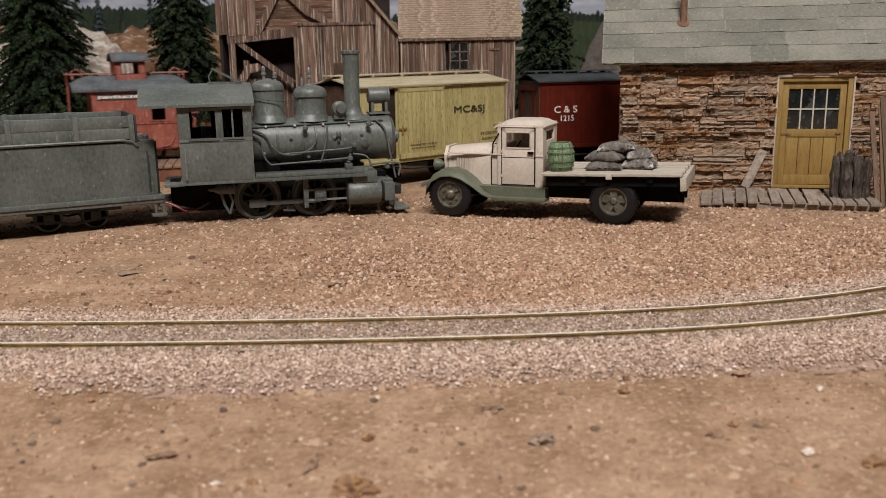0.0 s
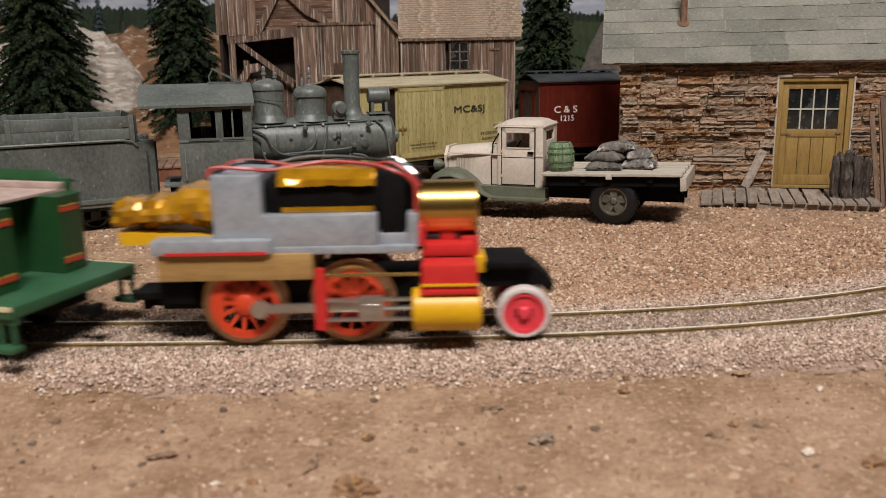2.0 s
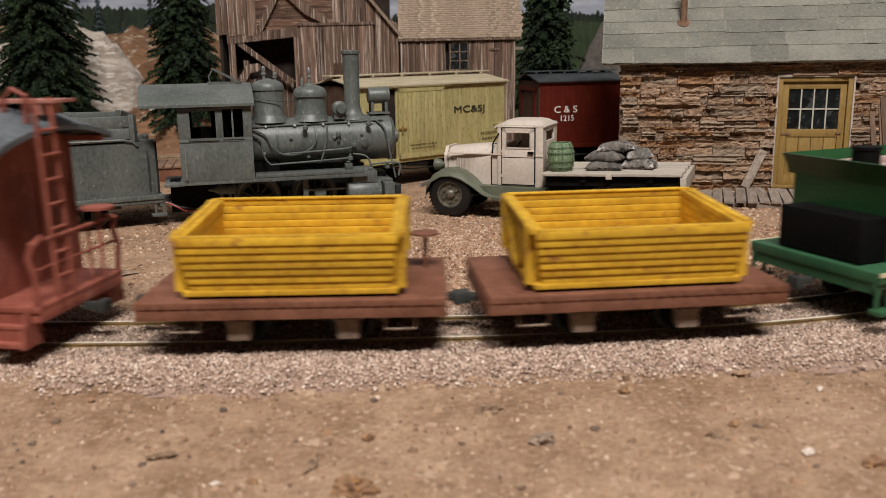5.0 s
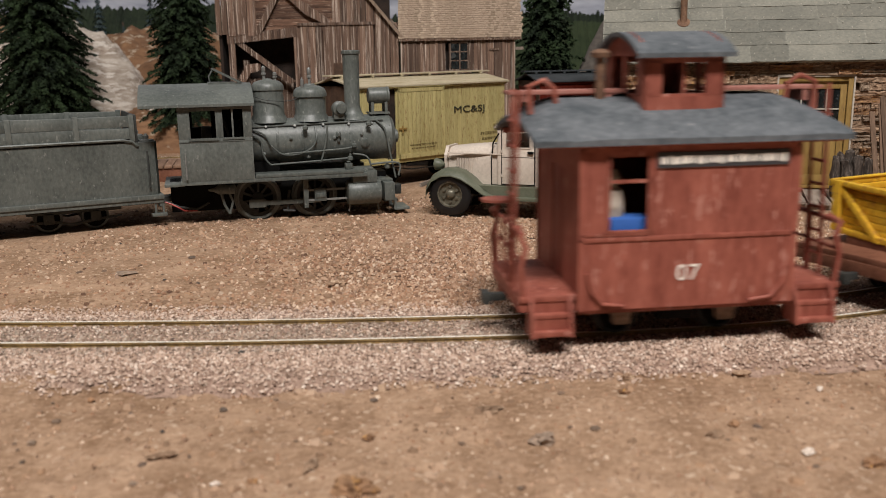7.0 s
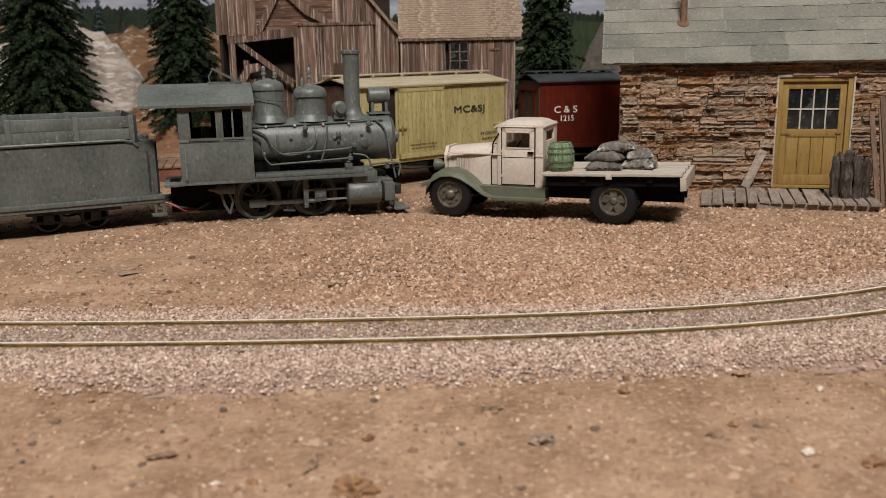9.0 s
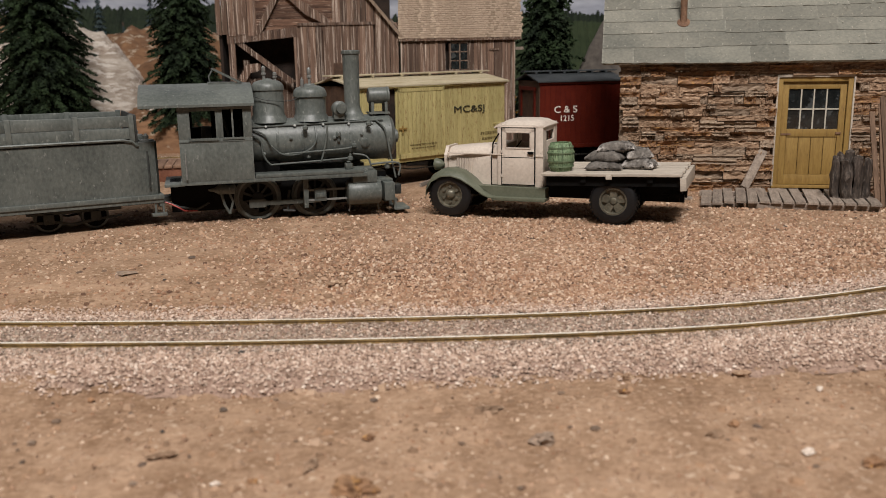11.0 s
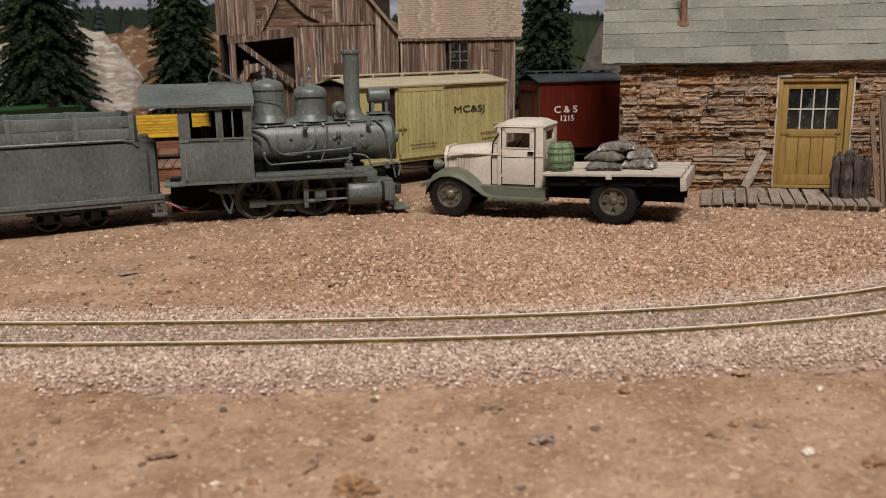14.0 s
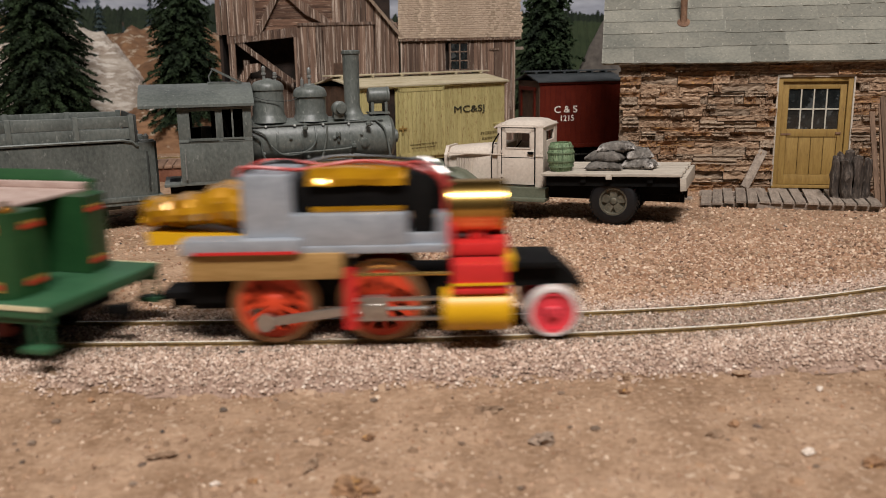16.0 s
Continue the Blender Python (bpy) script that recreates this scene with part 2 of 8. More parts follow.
M_IRON_DARK = surface("dark_iron", (0.02, 0.022, 0.021), (0.06, 0.062, 0.056), 2, 0.6, 0.1, 0.2, 10, (0.12, 0.10, 0.08), 0.7)
M_BLACK = surface("black_underframe", (0.002, 0.002, 0.002), (0.006, 0.0055, 0.005), 2, 0.65, 0, 0.1, 10, spec=0.12)
M_YELLOW_CAR = surface("yellow_boxcar_paint", (0.34, 0.285, 0.11), (0.52, 0.445, 0.20), 0.8, 0.75, 0, 0.25, 9, (0.25, 0.165, 0.065), 0.64, stretch=(3, 3, 0.4), random_tint=0.06)
M_RED_CAR = surface("oxide_boxcar_paint", (0.07, 0.0078, 0.0042), (0.112, 0.0152, 0.007), 0.8, 0.55, 0, 0.08, 9, spec=0.15)
M_ROOF_DARK = surface("car_roof_grey", (0.021, 0.0252, 0.0282), (0.054, 0.06, 0.063), 1.2, 0.7, 0, 0.2, 9)
M_WHITE_LETTER = plain("white_letter", (0.862, 0.805, 0.713), 0.6)
M_BLACK_LETTER = plain("black_letter", (0.03, 0.028, 0.015), 0.7)
M_CREAM = surface("cream_paint", (0.50, 0.425, 0.352), (0.65, 0.565, 0.478), 0.8, 0.5, 0, 0.05, 9, (0.37, 0.30, 0.235), 0.70)
M_FENDER = surface("fender_green", (0.088, 0.096, 0.064), (0.14, 0.147, 0.104), 1.0, 0.45, 0, 0.06, 9)
M_RUBBER = surface("tyre_rubber", (0.004, 0.004, 0.0045), (0.013, 0.013, 0.014), 3, 0.38, 0, 0.2, 14, spec=0.5)
M_RIM = surface("rim_drab", (0.075, 0.07, 0.052), (0.2, 0.182, 0.135), 4, 0.38, 0.35, 0.2, 12)
M_BED = surface("bed_plank", (0.357, 0.304, 0.247), (0.546, 0.483, 0.399), 1.2, 0.85, 0, 0.3, 9, (0.252, 0.2, 0.147), 0.7, stretch=(0.5, 3, 3), random_tint=0.08)
M_BARREL = surface("barrel_green", (0.10, 0.17, 0.082), (0.27, 0.36, 0.21), 2.5, 0.7, 0, 0.4, 10, (0.085, 0.11, 0.055), 0.62, stretch=(3, 3, 0.6), random_tint=0.15)
M_SACK = surface("burlap_sack", (0.045, 0.039, 0.034), (0.2, 0.178, 0.155), 2.2, 0.95, 0, 0.8, 8, worn=(0.7, 0.65, 0.6), worn_at=0.53)
# The lighter edge tone here paints highlights onto the bundles.
M_LOG = surface("dark_bundle", (0.012, 0.009, 0.007), (0.085, 0.062, 0.048), 2, 0.8, 0, 0.8, 10, (0.2, 0.165, 0.135), 0.68, stretch=(2, 2, 0.5), worn=(0.34, 0.28, 0.235), worn_at=0.52)
M_POLE = surface("pole_brown", (0.072, 0.0432, 0.0264), (0.192, 0.12, 0.078), 2, 0.85, 0, 0.4, 10, stretch=(3, 3, 0.3), random_tint=0.2)
M_TRUNK = surface("bark", (0.04, 0.027, 0.02), (0.10, 0.07, 0.05), 3, 0.95, 0, 0.6, 9)
M_NEEDLE = surface("spruce_needles", (0.004, 0.01, 0.004), (0.027, 0.05, 0.014), 0.6, 0.85, 0, 0.2, 6)
M_NEEDLE_FAR = surface("far_spruce", (0.022, 0.036, 0.038), (0.048, 0.068, 0.070), 1.2, 0.95, 0, 0.2, 6)
M_ROCK = surface("pale_rock", (0.22, 0.16, 0.115), (0.56, 0.49, 0.415), 0.22, 0.95, 0, 0.8, 1.5, (0.62, 0.56, 0.49), 0.58, stretch=(0.45, 1, 2.6))
M_EARTH = surface("orange_earth", (0.10, 0.05, 0.025), (0.27, 0.145, 0.075), 0.3, 0.95, 0, 0.6, 1.6, (0.36, 0.28, 0.2), 0.62, stretch=(0.6, 1, 1.5))
M_STRAW_HILL = surface("straw_hill", (0.14, 0.08, 0.045), (0.32, 0.21, 0.12), 0.5, 0.95, 0, 0.8, 4)
M_FOREST = surface("forest_slope", (0.008, 0.014, 0.008), (0.024, 0.035, 0.017), 0.6, 0.95, 0, 0.5, 3)
M_MEADOW = surface("green_slope", (0.015, 0.026, 0.010), (0.036, 0.050, 0.02), 0.3, 0.95, 0, 0.4, 3)
M_SCREE = surface("grey_scree", (0.06, 0.05, 0.043), (0.14, 0.12, 0.10), 0.4, 0.95, 0, 0.8, 3)
# Unseen room shell, kept dark to cut the bounced light.
M_WALL = surface("room_wall", (0.075, 0.07, 0.065), (0.10, 0.092, 0.085), 0.02, 0.9, 0, 0.02, 1)
M_SKY = surface("painted_sky", (0.2, 0.215, 0.285), (0.6, 0.615, 0.67), 0.09, 0.95, 0, 0.0, 0.4, stretch=(0.5, 1, 2))
# the passing train
M_BRASS = surface("brass", (0.50, 0.30, 0.08), (0.62, 0.40, 0.12), 1, 0.24, 1.0, 0.03, 9)
M_TAPE = surface("amber_tape", (0.32, 0.14, 0.005), (0.55, 0.27, 0.01), 0.9, 0.18, 0.35, 0.3, 3, coat=0.6)
M_CASTING = surface("bare_casting", (0.287, 0.31, 0.345), (0.437, 0.46, 0.494), 1.5, 0.45, 0.35, 0.15, 8)
M_BLOCK_RED = plain("red_plastic", (0.56, 0.022, 0.02), 0.45)
M_WHEEL_RED = plain("orange_red_wheel", (0.62, 0.055, 0.015), 0.45)
M_BLOCK_YELLOW = plain("yellow_plastic", (0.70, 0.38, 0.006), 0.4)
M_TAN = surface("tan_frame", (0.30, 0.17, 0.05), (0.42, 0.25, 0.09), 2, 0.6, 0, 0.1, 9, stretch=(0.3, 2, 2))
M_STEEL = surface("nickel", (0.42, 0.40, 0.37), (0.60, 0.57, 0.53), 2, 0.32, 0.9, 0.05, 9)
M_WHITE_TYRE = plain("white_tyre", (0.62, 0.55, 0.52), 0.6)
M_GREEN = surface("loco_green", (0.0112, 0.05, 0.016), (0.0195, 0.072, 0.0225), 0.6, 0.38, 0, 0.03, 9)
M_GREEN_DECK = surface("deck_green", (0.022, 0.082, 0.036), (0.04, 0.118, 0.054), 0.6, 0.5, 0, 0.03, 9)
M_STRIPE_RED = plain("stripe_red", (0.50, 0.055, 0.022), 0.5)
M_GOLD = plain("gold_paint", (0.46, 0.25, 0.05), 0.5)
M_CREAM_LINE = plain("cream_line", (0.66, 0.58, 0.36), 0.5)
M_PINK_BOARD = surface("pale_board", (0.35, 0.24, 0.2), (0.5, 0.38, 0.33), 2, 0.7, 0, 0.1, 8)
M_TRUCK_RED = surface("bogie_red", (0.13, 0.018, 0.012), (0.22, 0.035, 0.022), 2, 0.6, 0, 0.1, 9)
M_ORE_YELLOW = surface("dump_body_yellow", (0.46, 0.24, 0.014), (0.74, 0.45, 0.03), 0.8, 0.7, 0, 0.4, 5, (0.34, 0.15, 0.03), 0.66, stretch=(1.0, 2, 0.7), random_tint=0.12)
M_FLAT_BROWN = surface("flat_brown", (0.12, 0.042, 0.021), (0.23, 0.095, 0.055), 1.2, 0.7, 0, 0.2, 9)
M_AXLEBOX = surface("axle_box", (0.14, 0.09, 0.06), (0.32, 0.24, 0.18), 3, 0.8, 0, 0.3, 9)
M_CABOOSE = surface("caboose_red", (0.19, 0.0456, 0.0288), (0.379, 0.118, 0.0792), 0.7, 0.66, 0, 0.12, 6, (0.469, 0.204, 0.156), 0.66, stretch=(1.6, 1.6, 0.4))
M_CABOOSE_ROOF = surface("caboose_roof", (0.055, 0.065, 0.072), (0.145, 0.155, 0.165), 1.2, 0.75, 0, 0.4, 7, (0.22, 0.22, 0.22), 0.7)
M_BLUE = plain("blue_cloth", (0.03, 0.12, 0.42), 0.8)
M_PALE = plain("pale_figure", (0.55, 0.47, 0.38), 0.7)
M_WIRE_RED = plain("red_wire", (0.42, 0.05, 0.04), 0.4)
M_WIRE_BLACK = plain("black_wire", (0.012, 0.012, 0.012), 0.4)
M_SIGN = plain("sign_grey", (0.055, 0.055, 0.06), 0.6)
M_BRONZE = surface("bronze_tyre", (0.30, 0.17, 0.09), (0.44, 0.27, 0.15), 2, 0.35, 0.85, 0.05, 9)
M_PINK_RED = plain("pink_red_wheel", (0.72, 0.05, 0.07), 0.45)
M_STEEL_DULL = surface("dull_metal", (0.17, 0.175, 0.165), (0.30, 0.30, 0.28), 3, 0.5, 0.3, 0.1, 10)
M_BARREL_HOOP = surface("hoop_green", (0.08, 0.12, 0.06), (0.16, 0.21, 0.12), 3, 0.6, 0, 0.2, 10)
M_YELLOW_ROOF = surface("weathered_cream_boards", (0.34, 0.28, 0.17), (0.54, 0.47, 0.33), 1.2, 0.8, 0, 0.3, 9, (0.22, 0.16, 0.09), 0.68, stretch=(0.4, 3, 3))
M_RUST = surface("rusty_brown", (0.10, 0.05, 0.03), (0.26, 0.15, 0.09), 2, 0.8, 0.1, 0.2, 10)
# Rusty sheet metal, and also the shade painted on the boxcar ends.
M_RUST_END_SHADE = surface("rust_and_end_shade", (0.05, 0.028, 0.018), (0.11, 0.06, 0.035), 1.5, 0.8, 0.1, 0.2, 8)
M_NAIL = plain("nail_heads", (0.55, 0.52, 0.44), 0.6)
M_MUNTIN = plain("muntin_pale", (0.50, 0.46, 0.38), 0.6)
M_BARN_H = surface("barn_siding", (0.045, 0.022, 0.014), (0.23, 0.13, 0.085), 1.3, 0.9, 0, 0.6, 7, (0.40, 0.29, 0.22), 0.62, stretch=(0.16, 2.6, 2.6), random_tint=0.3)
M_SHINGLE = grains("cedar_shingles", [(0.20, 0.145, 0.10), (0.33, 0.25, 0.18), (0.26, 0.19, 0.135), (0.38, 0.29, 0.21)], 0.9)
M_CROSSING = surface("crossing_plank", (0.14, 0.075, 0.045), (0.29, 0.18, 0.12), 1.6, 0.9, 0, 0.4, 9, stretch=(3, 0.4, 3), random_tint=0.2)
# Pale base colour without metal: the rail's shine is painted in.
M_RAIL_TOP = surface("rail_top", (0.78, 0.70, 0.57), (0.92, 0.86, 0.75), 3, 0.4, 0.0, 0.05, 12)
M_CHIP = surface("dark_chip", (0.17, 0.12, 0.085), (0.36, 0.265, 0.195), 4, 0.9, 0, 0.6, 10)
M_QUARTZ = surface("pale_quartz", (0.55, 0.45, 0.37), (0.78, 0.68, 0.58), 4, 0.6, 0, 0.3, 10)
M_CLOD = grains("sand_clods", [(0.20, 0.12, 0.07), (0.36, 0.235, 0.15), (0.28, 0.175, 0.108), (0.45, 0.31, 0.21), (0.33, 0.195, 0.11), (0.40, 0.27, 0.175)])
M_FAINT_LETTER = plain("faint_letter", (0.14, 0.105, 0.035), 0.8)
M_WALK = surface("faded_red_boards", (0.26, 0.09, 0.065), (0.42, 0.19, 0.15), 1.2, 0.75, 0, 0.2, 8)


# ---- the setting ----
def lines(parts):
    out = [parts[0][0]]
    for a, b, step in parts:
        n = max(1, round((b - a) / step))
        out += [a + (b - a) * (i + 1) / n for i in range(n)]
    return out


def track_distance(x, y):
    return np.hypot(OVAL[::10, 0] - x, OVAL[::10, 1] - y).min()


def ground_height(x, y):
    p = Vector((x, y, 0))
    h = 0.16 * noise.noise(p / 6.0) + 0.07 * noise.noise(p / 1.7) + 0.05 * noise.noise(p / 0.55) + 0.03 * noise.noise(p / 0.28)
    return h


def make_ground():
    xs = lines([(-118, -60, 15), (-60, -17, 1.2), (-17, 21, 0.17), (21, 60, 1.2), (60, 118, 15)])
    ys = lines([(-13, 8, 3), (8, 45, 0.17), (45, 110, 1.0)])
    verts, faces = [], []
    for y in ys:
        for x in xs:
            near = -19 < x < 23 and 8 <= y <= 70
            d = track_distance(x, y) if near else 9
            fade = min(1.0, max(0.0, (d - 1.6) / 1.5))
            flat = min(1.0, max(0.0, (y - 27) / 8)) if y < 60 else 1
            z = ground_height(x, y) * (0.25 + 0.75 * fade) * (1 - 0.75 * flat) - 0.03 if near else -0.03
            verts.append((x * CM, y * CM, z * CM))
    n = len(xs)
    for j in range(len(ys) - 1):
        for i in range(n - 1):
            a = j * n + i
            faces.append((a, a + 1, a + n + 1, a + n))
    me = bpy.data.meshes.new("ground")
    me.from_pydata(verts, [], faces)
    for f in me.polygons:
        f.use_smooth = True
    me.materials.append(M_SAND)
    tagged(new("ground", me), "fine tan sand and dirt of the model layout", "ground", "", "structure")


def scatter(name, spots, material, label, category, flatness=0.7):
    """Many small angular grains in one mesh: spots of (x, y, z, size)."""
    base = np.array([(1, 0, -.3), (.3, .95, -.2), (-.8, .6, -.35), (-.8, -.6, -.25), (.3, -.95, -.3), (.5, .3, .6), (-.45, .35, .7), (-.1, -.5, .65)])
    tri = np.array([(0, 1, 5), (1, 6, 5), (1, 2, 6), (2, 3, 6), (3, 7, 6), (3, 4, 7), (4, 0, 7), (0, 5, 7), (5, 6, 7), (0, 2, 1), (0, 3, 2), (0, 4, 3)])
    spots = np.array(spots)
    n = len(spots)
    rng = np.random.default_rng(len(name) * 7 + n)
    ang = rng.uniform(0, 2 * np.pi, n)
    sx, sy, sz = rng.uniform(0.7, 1.3, (3, n)) * spots[:, 3] * 0.5
    v = np.repeat(base[None], n, 0) * (1 + rng.uniform(-0.25, 0.25, (n, 8, 3)))
    v = v * np.stack([sx, sy, sz * flatness], 1)[:, None, :]
    c, s = np.cos(ang)[:, None], np.sin(ang)[:, None]
    x, y = v[:, :, 0] * c - v[:, :, 1] * s, v[:, :, 0] * s + v[:, :, 1] * c
    v = np.stack([x, y, v[:, :, 2]], 2) + spots[:, None, :3]
    faces = (tri[None] + (np.arange(n) * 8)[:, None, None]).reshape(-1, 3)
    me = bpy.data.meshes.new(name)
    me.from_pydata((v.reshape(-1, 3) * CM).tolist(), [], faces.tolist())
    me.materials.append(material)
    return tagged(new(name, me), label, category, "", "stuff")


def strip(name, offset0, offset1, z_of, material, label, step=4, s0=0.0, s1=None, closed=True):
    """A ribbon along the oval between two offsets from its centre line."""
    pts = OVAL[::step]
    sh = Shape()
    cols = 36
    grid = []
    for x, y, h in list(pts) + ([pts[0]] if closed else []):
        row = []
        for k in range(cols + 1):
            o = offset0 + (offset1 - offset0) * k / cols
            px, py = x - o * math.sin(h), y + o * math.cos(h)
            row.append((px, py, z_of(o, px, py)))
        grid.append(row)
    sh.sheet(grid)
    return tagged(part(name, sh, material, None, label), "", "", "", "structure")


def make_track():
    def bed(o, x, y):
        edge = 3.3 if o < 0 else 2.2
        wob = 0.35 * noise.noise(Vector((x, y, 0)) / 1.3) + 0.2 * noise.noise(Vector((x, y, 4)) / 0.4)
        d = (abs(o) + wob) / edge
        return (0.115 if abs(o) < 0.75 else 0.10) * max(-0.9, 1 - d ** 3 * 1.25) + 0.02 * noise.noise(Vector((x, y, 0)) / 0.25)
    strip("track_bed", -3.6, 2.5, bed, M_BALLAST_BED, "pale pinkish gravel ballast bed under the rails")
    for side, word in ((-0.825, "near"), (0.825, "far")):
        sh = Shape()
        prof = [(-0.05, 0.0), (-0.015, 0.05), (-0.015, 0.16), (-0.038, 0.175), (-0.038, 0.22), (0.038, 0.22), (0.038, 0.175), (0.015, 0.16), (0.015, 0.05), (0.05, 0.0)]
        rings = []
        for x, y, h in OVAL[::8]:
            rings.append([sh.bm.verts.new((x - (side + a) * math.sin(h), y + (side + a) * math.cos(h), b)) for a, b in prof])
        for a, b in zip(rings, rings[1:] + rings[:1]):
            sh.bridge(a, b)
        rail = tagged(part("rail", sh, M_RAIL, None, "narrow worn rail with a dull golden shine"), "", "rail", "oval track rails", "structure")
        top = Shape()
        top.sheet([[(x - (side + a) * math.sin(h), y + (side + a) * math.cos(h), RAIL_Z + 0.004) for a in (-0.036, 0.036)] for x, y, h in list(OVAL[::8]) + [OVAL[0]]])
        part("railhead", top, M_RAIL_TOP, rail, "worn running surface with its shine painted pale")
    tie = Shape().box(-0.19, 0.19, -1.45, 1.45, -0.06, 0.085, 0.02).mesh("tie", 0)
    tie.materials.append(M_TIE)
    s = 0.0
    holder = thing("track_ties", place(0, 0, 0), "dark wooden ties half buried in ballast", "ties", "", "structure")
    while s < LOOP:
        x, y, h = on_track(s)
        part("tie", tie, M_TIE, holder, "", place(x, y, 0, 0, 0, math.degrees(h) + random.uniform(-2, 2)))
        s += 0.82


def make_gravel():
    rng = np.random.default_rng(5)
    spots, inner = [], []
    near = OVAL[(OVAL[:, 0] > -16) & (OVAL[:, 0] < 21) & (OVAL[:, 1] < 34)]
    for x, y, h in near[rng.integers(0, len(near), 90000)]:
        o = rng.normal(-0.45, 1.5)
        if abs(abs(o) - 0.825) < 0.09 or o > 2.9 or o < -3.5 + 0.35 * noise.noise(Vector((x, 3, 0)) / 1.5):
            continue
        if abs(o) < 0.75 and rng.uniform() < 0.45:
            continue
        z = 0.115 if abs(o) < 0.75 else 0.10 * max(0.0, 1 - (abs(o) / (3.6 if o < 0 else 2.4)) ** 3)
        (inner if abs(o + rng.normal(0, 0.25)) < 1.25 and rng.uniform() < 0.75 else spots).append((x - o * math.sin(h), y + o * math.cos(h), z + rng.uniform(-0.01, 0.035), 0.035 + 0.07 * rng.uniform() ** 1.5))
    scatter("rail_ballast", inner, M_BALLAST_DIRTY, "dirty brown ballast grains between and beside the rails", "gravel", 0.85)
    scatter("ballast_gravel", spots, M_BALLAST, "loose pale pink ballast grains round the rails", "gravel", 0.85)
    spots = []
    while len(spots) < 44000:
        x, y = rng.uniform(-14, 21), rng.uniform(21.8, 42)
        dens = (0.07 + (math.exp(-((x - 3.2) / 5.6) ** 2) + 0.45 * math.exp(-((x - 12) / 4.5) ** 2)) * min(1.0, max(0.12, (34.5 - y) / 4))) * (0.6 + 0.6 * noise.noise(Vector((x, y, 0)) / 2.5))
        if rng.uniform() < dens and track_distance(x, y) > 1.7:
            spots.append((x, y, ground_height(x, y) * 0.35 - 0.01, 0.042 + 0.125 * rng.uniform() ** 2))
    for _ in range(7000):
        x, y = rng.uniform(-19, 19), rng.uniform(11, 36)
        if track_distance(x, y) > 1.9:
            spots.append((x, y, ground_height(x, y) * 0.6 - 0.02, rng.uniform(0.03, 0.10)))
    scatter("yard_gravel", spots, M_GRAVEL, "coarse reddish gravel spread over the yard", "gravel", 0.95)
    spots = []
    for _ in range(9000):
        x, y = rng.uniform(-19, 20), 11 + 28 * rng.uniform() ** 1.2
        if track_distance(x, y) > 2.3:
            spots.append((x, y, ground_height(x, y) * (0.8 if y < 19 else 0.4) - 0.025, 0.07 + 0.25 * rng.uniform() ** 4))
    scatter("sand_clods", spots, M_CLOD, "small tan clods of dried sand", "sand", 0.6)
    spots = []
    for _ in range(420):
        x, y = rng.uniform(-18, 19), 11 + 26 * rng.uniform() ** 1.3
        spots.append((x, y, ground_height(x, y) * 0.8, rng.choice([0.08, 0.12, 0.18, 0.26], p=[0.55, 0.3, 0.12, 0.03])))
    for x, y, h in near[rng.integers(0, len(near), 420)]:
        o = rng.choice((-0.825, 0.825)) + rng.normal(0, 0.28)
        if abs(abs(o) - 0.825) > 0.08:
            spots.append((x - o * math.sin(h), y + o * math.cos(h), 0.13, rng.choice([0.08, 0.12, 0.17], p=[0.55, 0.33, 0.12])))
    scatter("ground_debris", spots, M_DEBRIS, "dark chips of wood, coal and stone", "debris", 0.5)


def make_room():
    def slab(name, x0, x1, y0, y1, z0, z1, material, label):
        tagged(part(name, Shape().box(x0, x1, y0, y1, z0, z1), material, None, label), "", "", "", "structure")
    slab("wall_south", -120, 120, -116, -110, -90, 140, M_WALL, "unseen plain room wall, dark to cut bounced light")
    slab("wall_west", -126, -120, -116, 118, -90, 140, M_WALL, "unseen plain room wall, dark to cut bounced light")
    slab("wall_east", 120, 126, -116, 118, -90, 140, M_WALL, "unseen plain room wall, dark to cut bounced light")
    slab("wall_north", -120, 120, 112, 118, -90, 140, M_WALL, "unseen dark room wall behind the painted sky")
    slab("ceiling", -126, 126, -116, 118, 140, 146, M_WALL, "unseen plain ceiling, dark to cut bounced light")
    slab("floor", -126, 126, -116, 118, -96, -90, M_FLAT_BROWN, "plain room floor")
    slab("tabletop", -119, 119, -14, 111, -6, -1.2, M_PLANK, "wooden board that carries the layout")
    sh = Shape()
    grid = [[(-118 + 236 * i / 40, 92 + 14 * (1 - ((i - 20) / 20) ** 2), z) for i in range(41)] for z in (-1, 10, 20, 40, 90)]
    sh.sheet(grid)
    tagged(part("backdrop", sh, M_SKY, None, "painted grey-blue cloudy sky on a curved backdrop"), "", "", "", "structure")


# ---- the running train ----
RUNNING, ROLLING, LINKED = [], [], []


def words(name, text, size, material, parent, m, depth=0.012, squeeze=1.0, label="", spacing=1.0):
    cu = bpy.data.curves.new(name, "FONT")
    cu.body, cu.size, cu.extrude, cu.align_x, cu.align_y, cu.space_character = text, size * CM, depth * CM, "CENTER", "CENTER", spacing
    tmp = bpy.data.objects.new(name, cu)
    scene.collection.objects.link(tmp)
    me = bpy.data.meshes.new_from_object(tmp.evaluated_get(bpy.context.evaluated_depsgraph_get()))
    bpy.data.objects.remove(tmp)
    me.transform(Matrix.Diagonal((squeeze, 1, 1, 1)))
    me.materials.clear()
    me.materials.append(material)
    ob = new(name, me)
    ob.parent, ob.matrix_basis = parent, m
    return tagged(ob, label)


def side_on(x, y, z, turn=0):
    return place(x, y, z, 90, 0, turn)


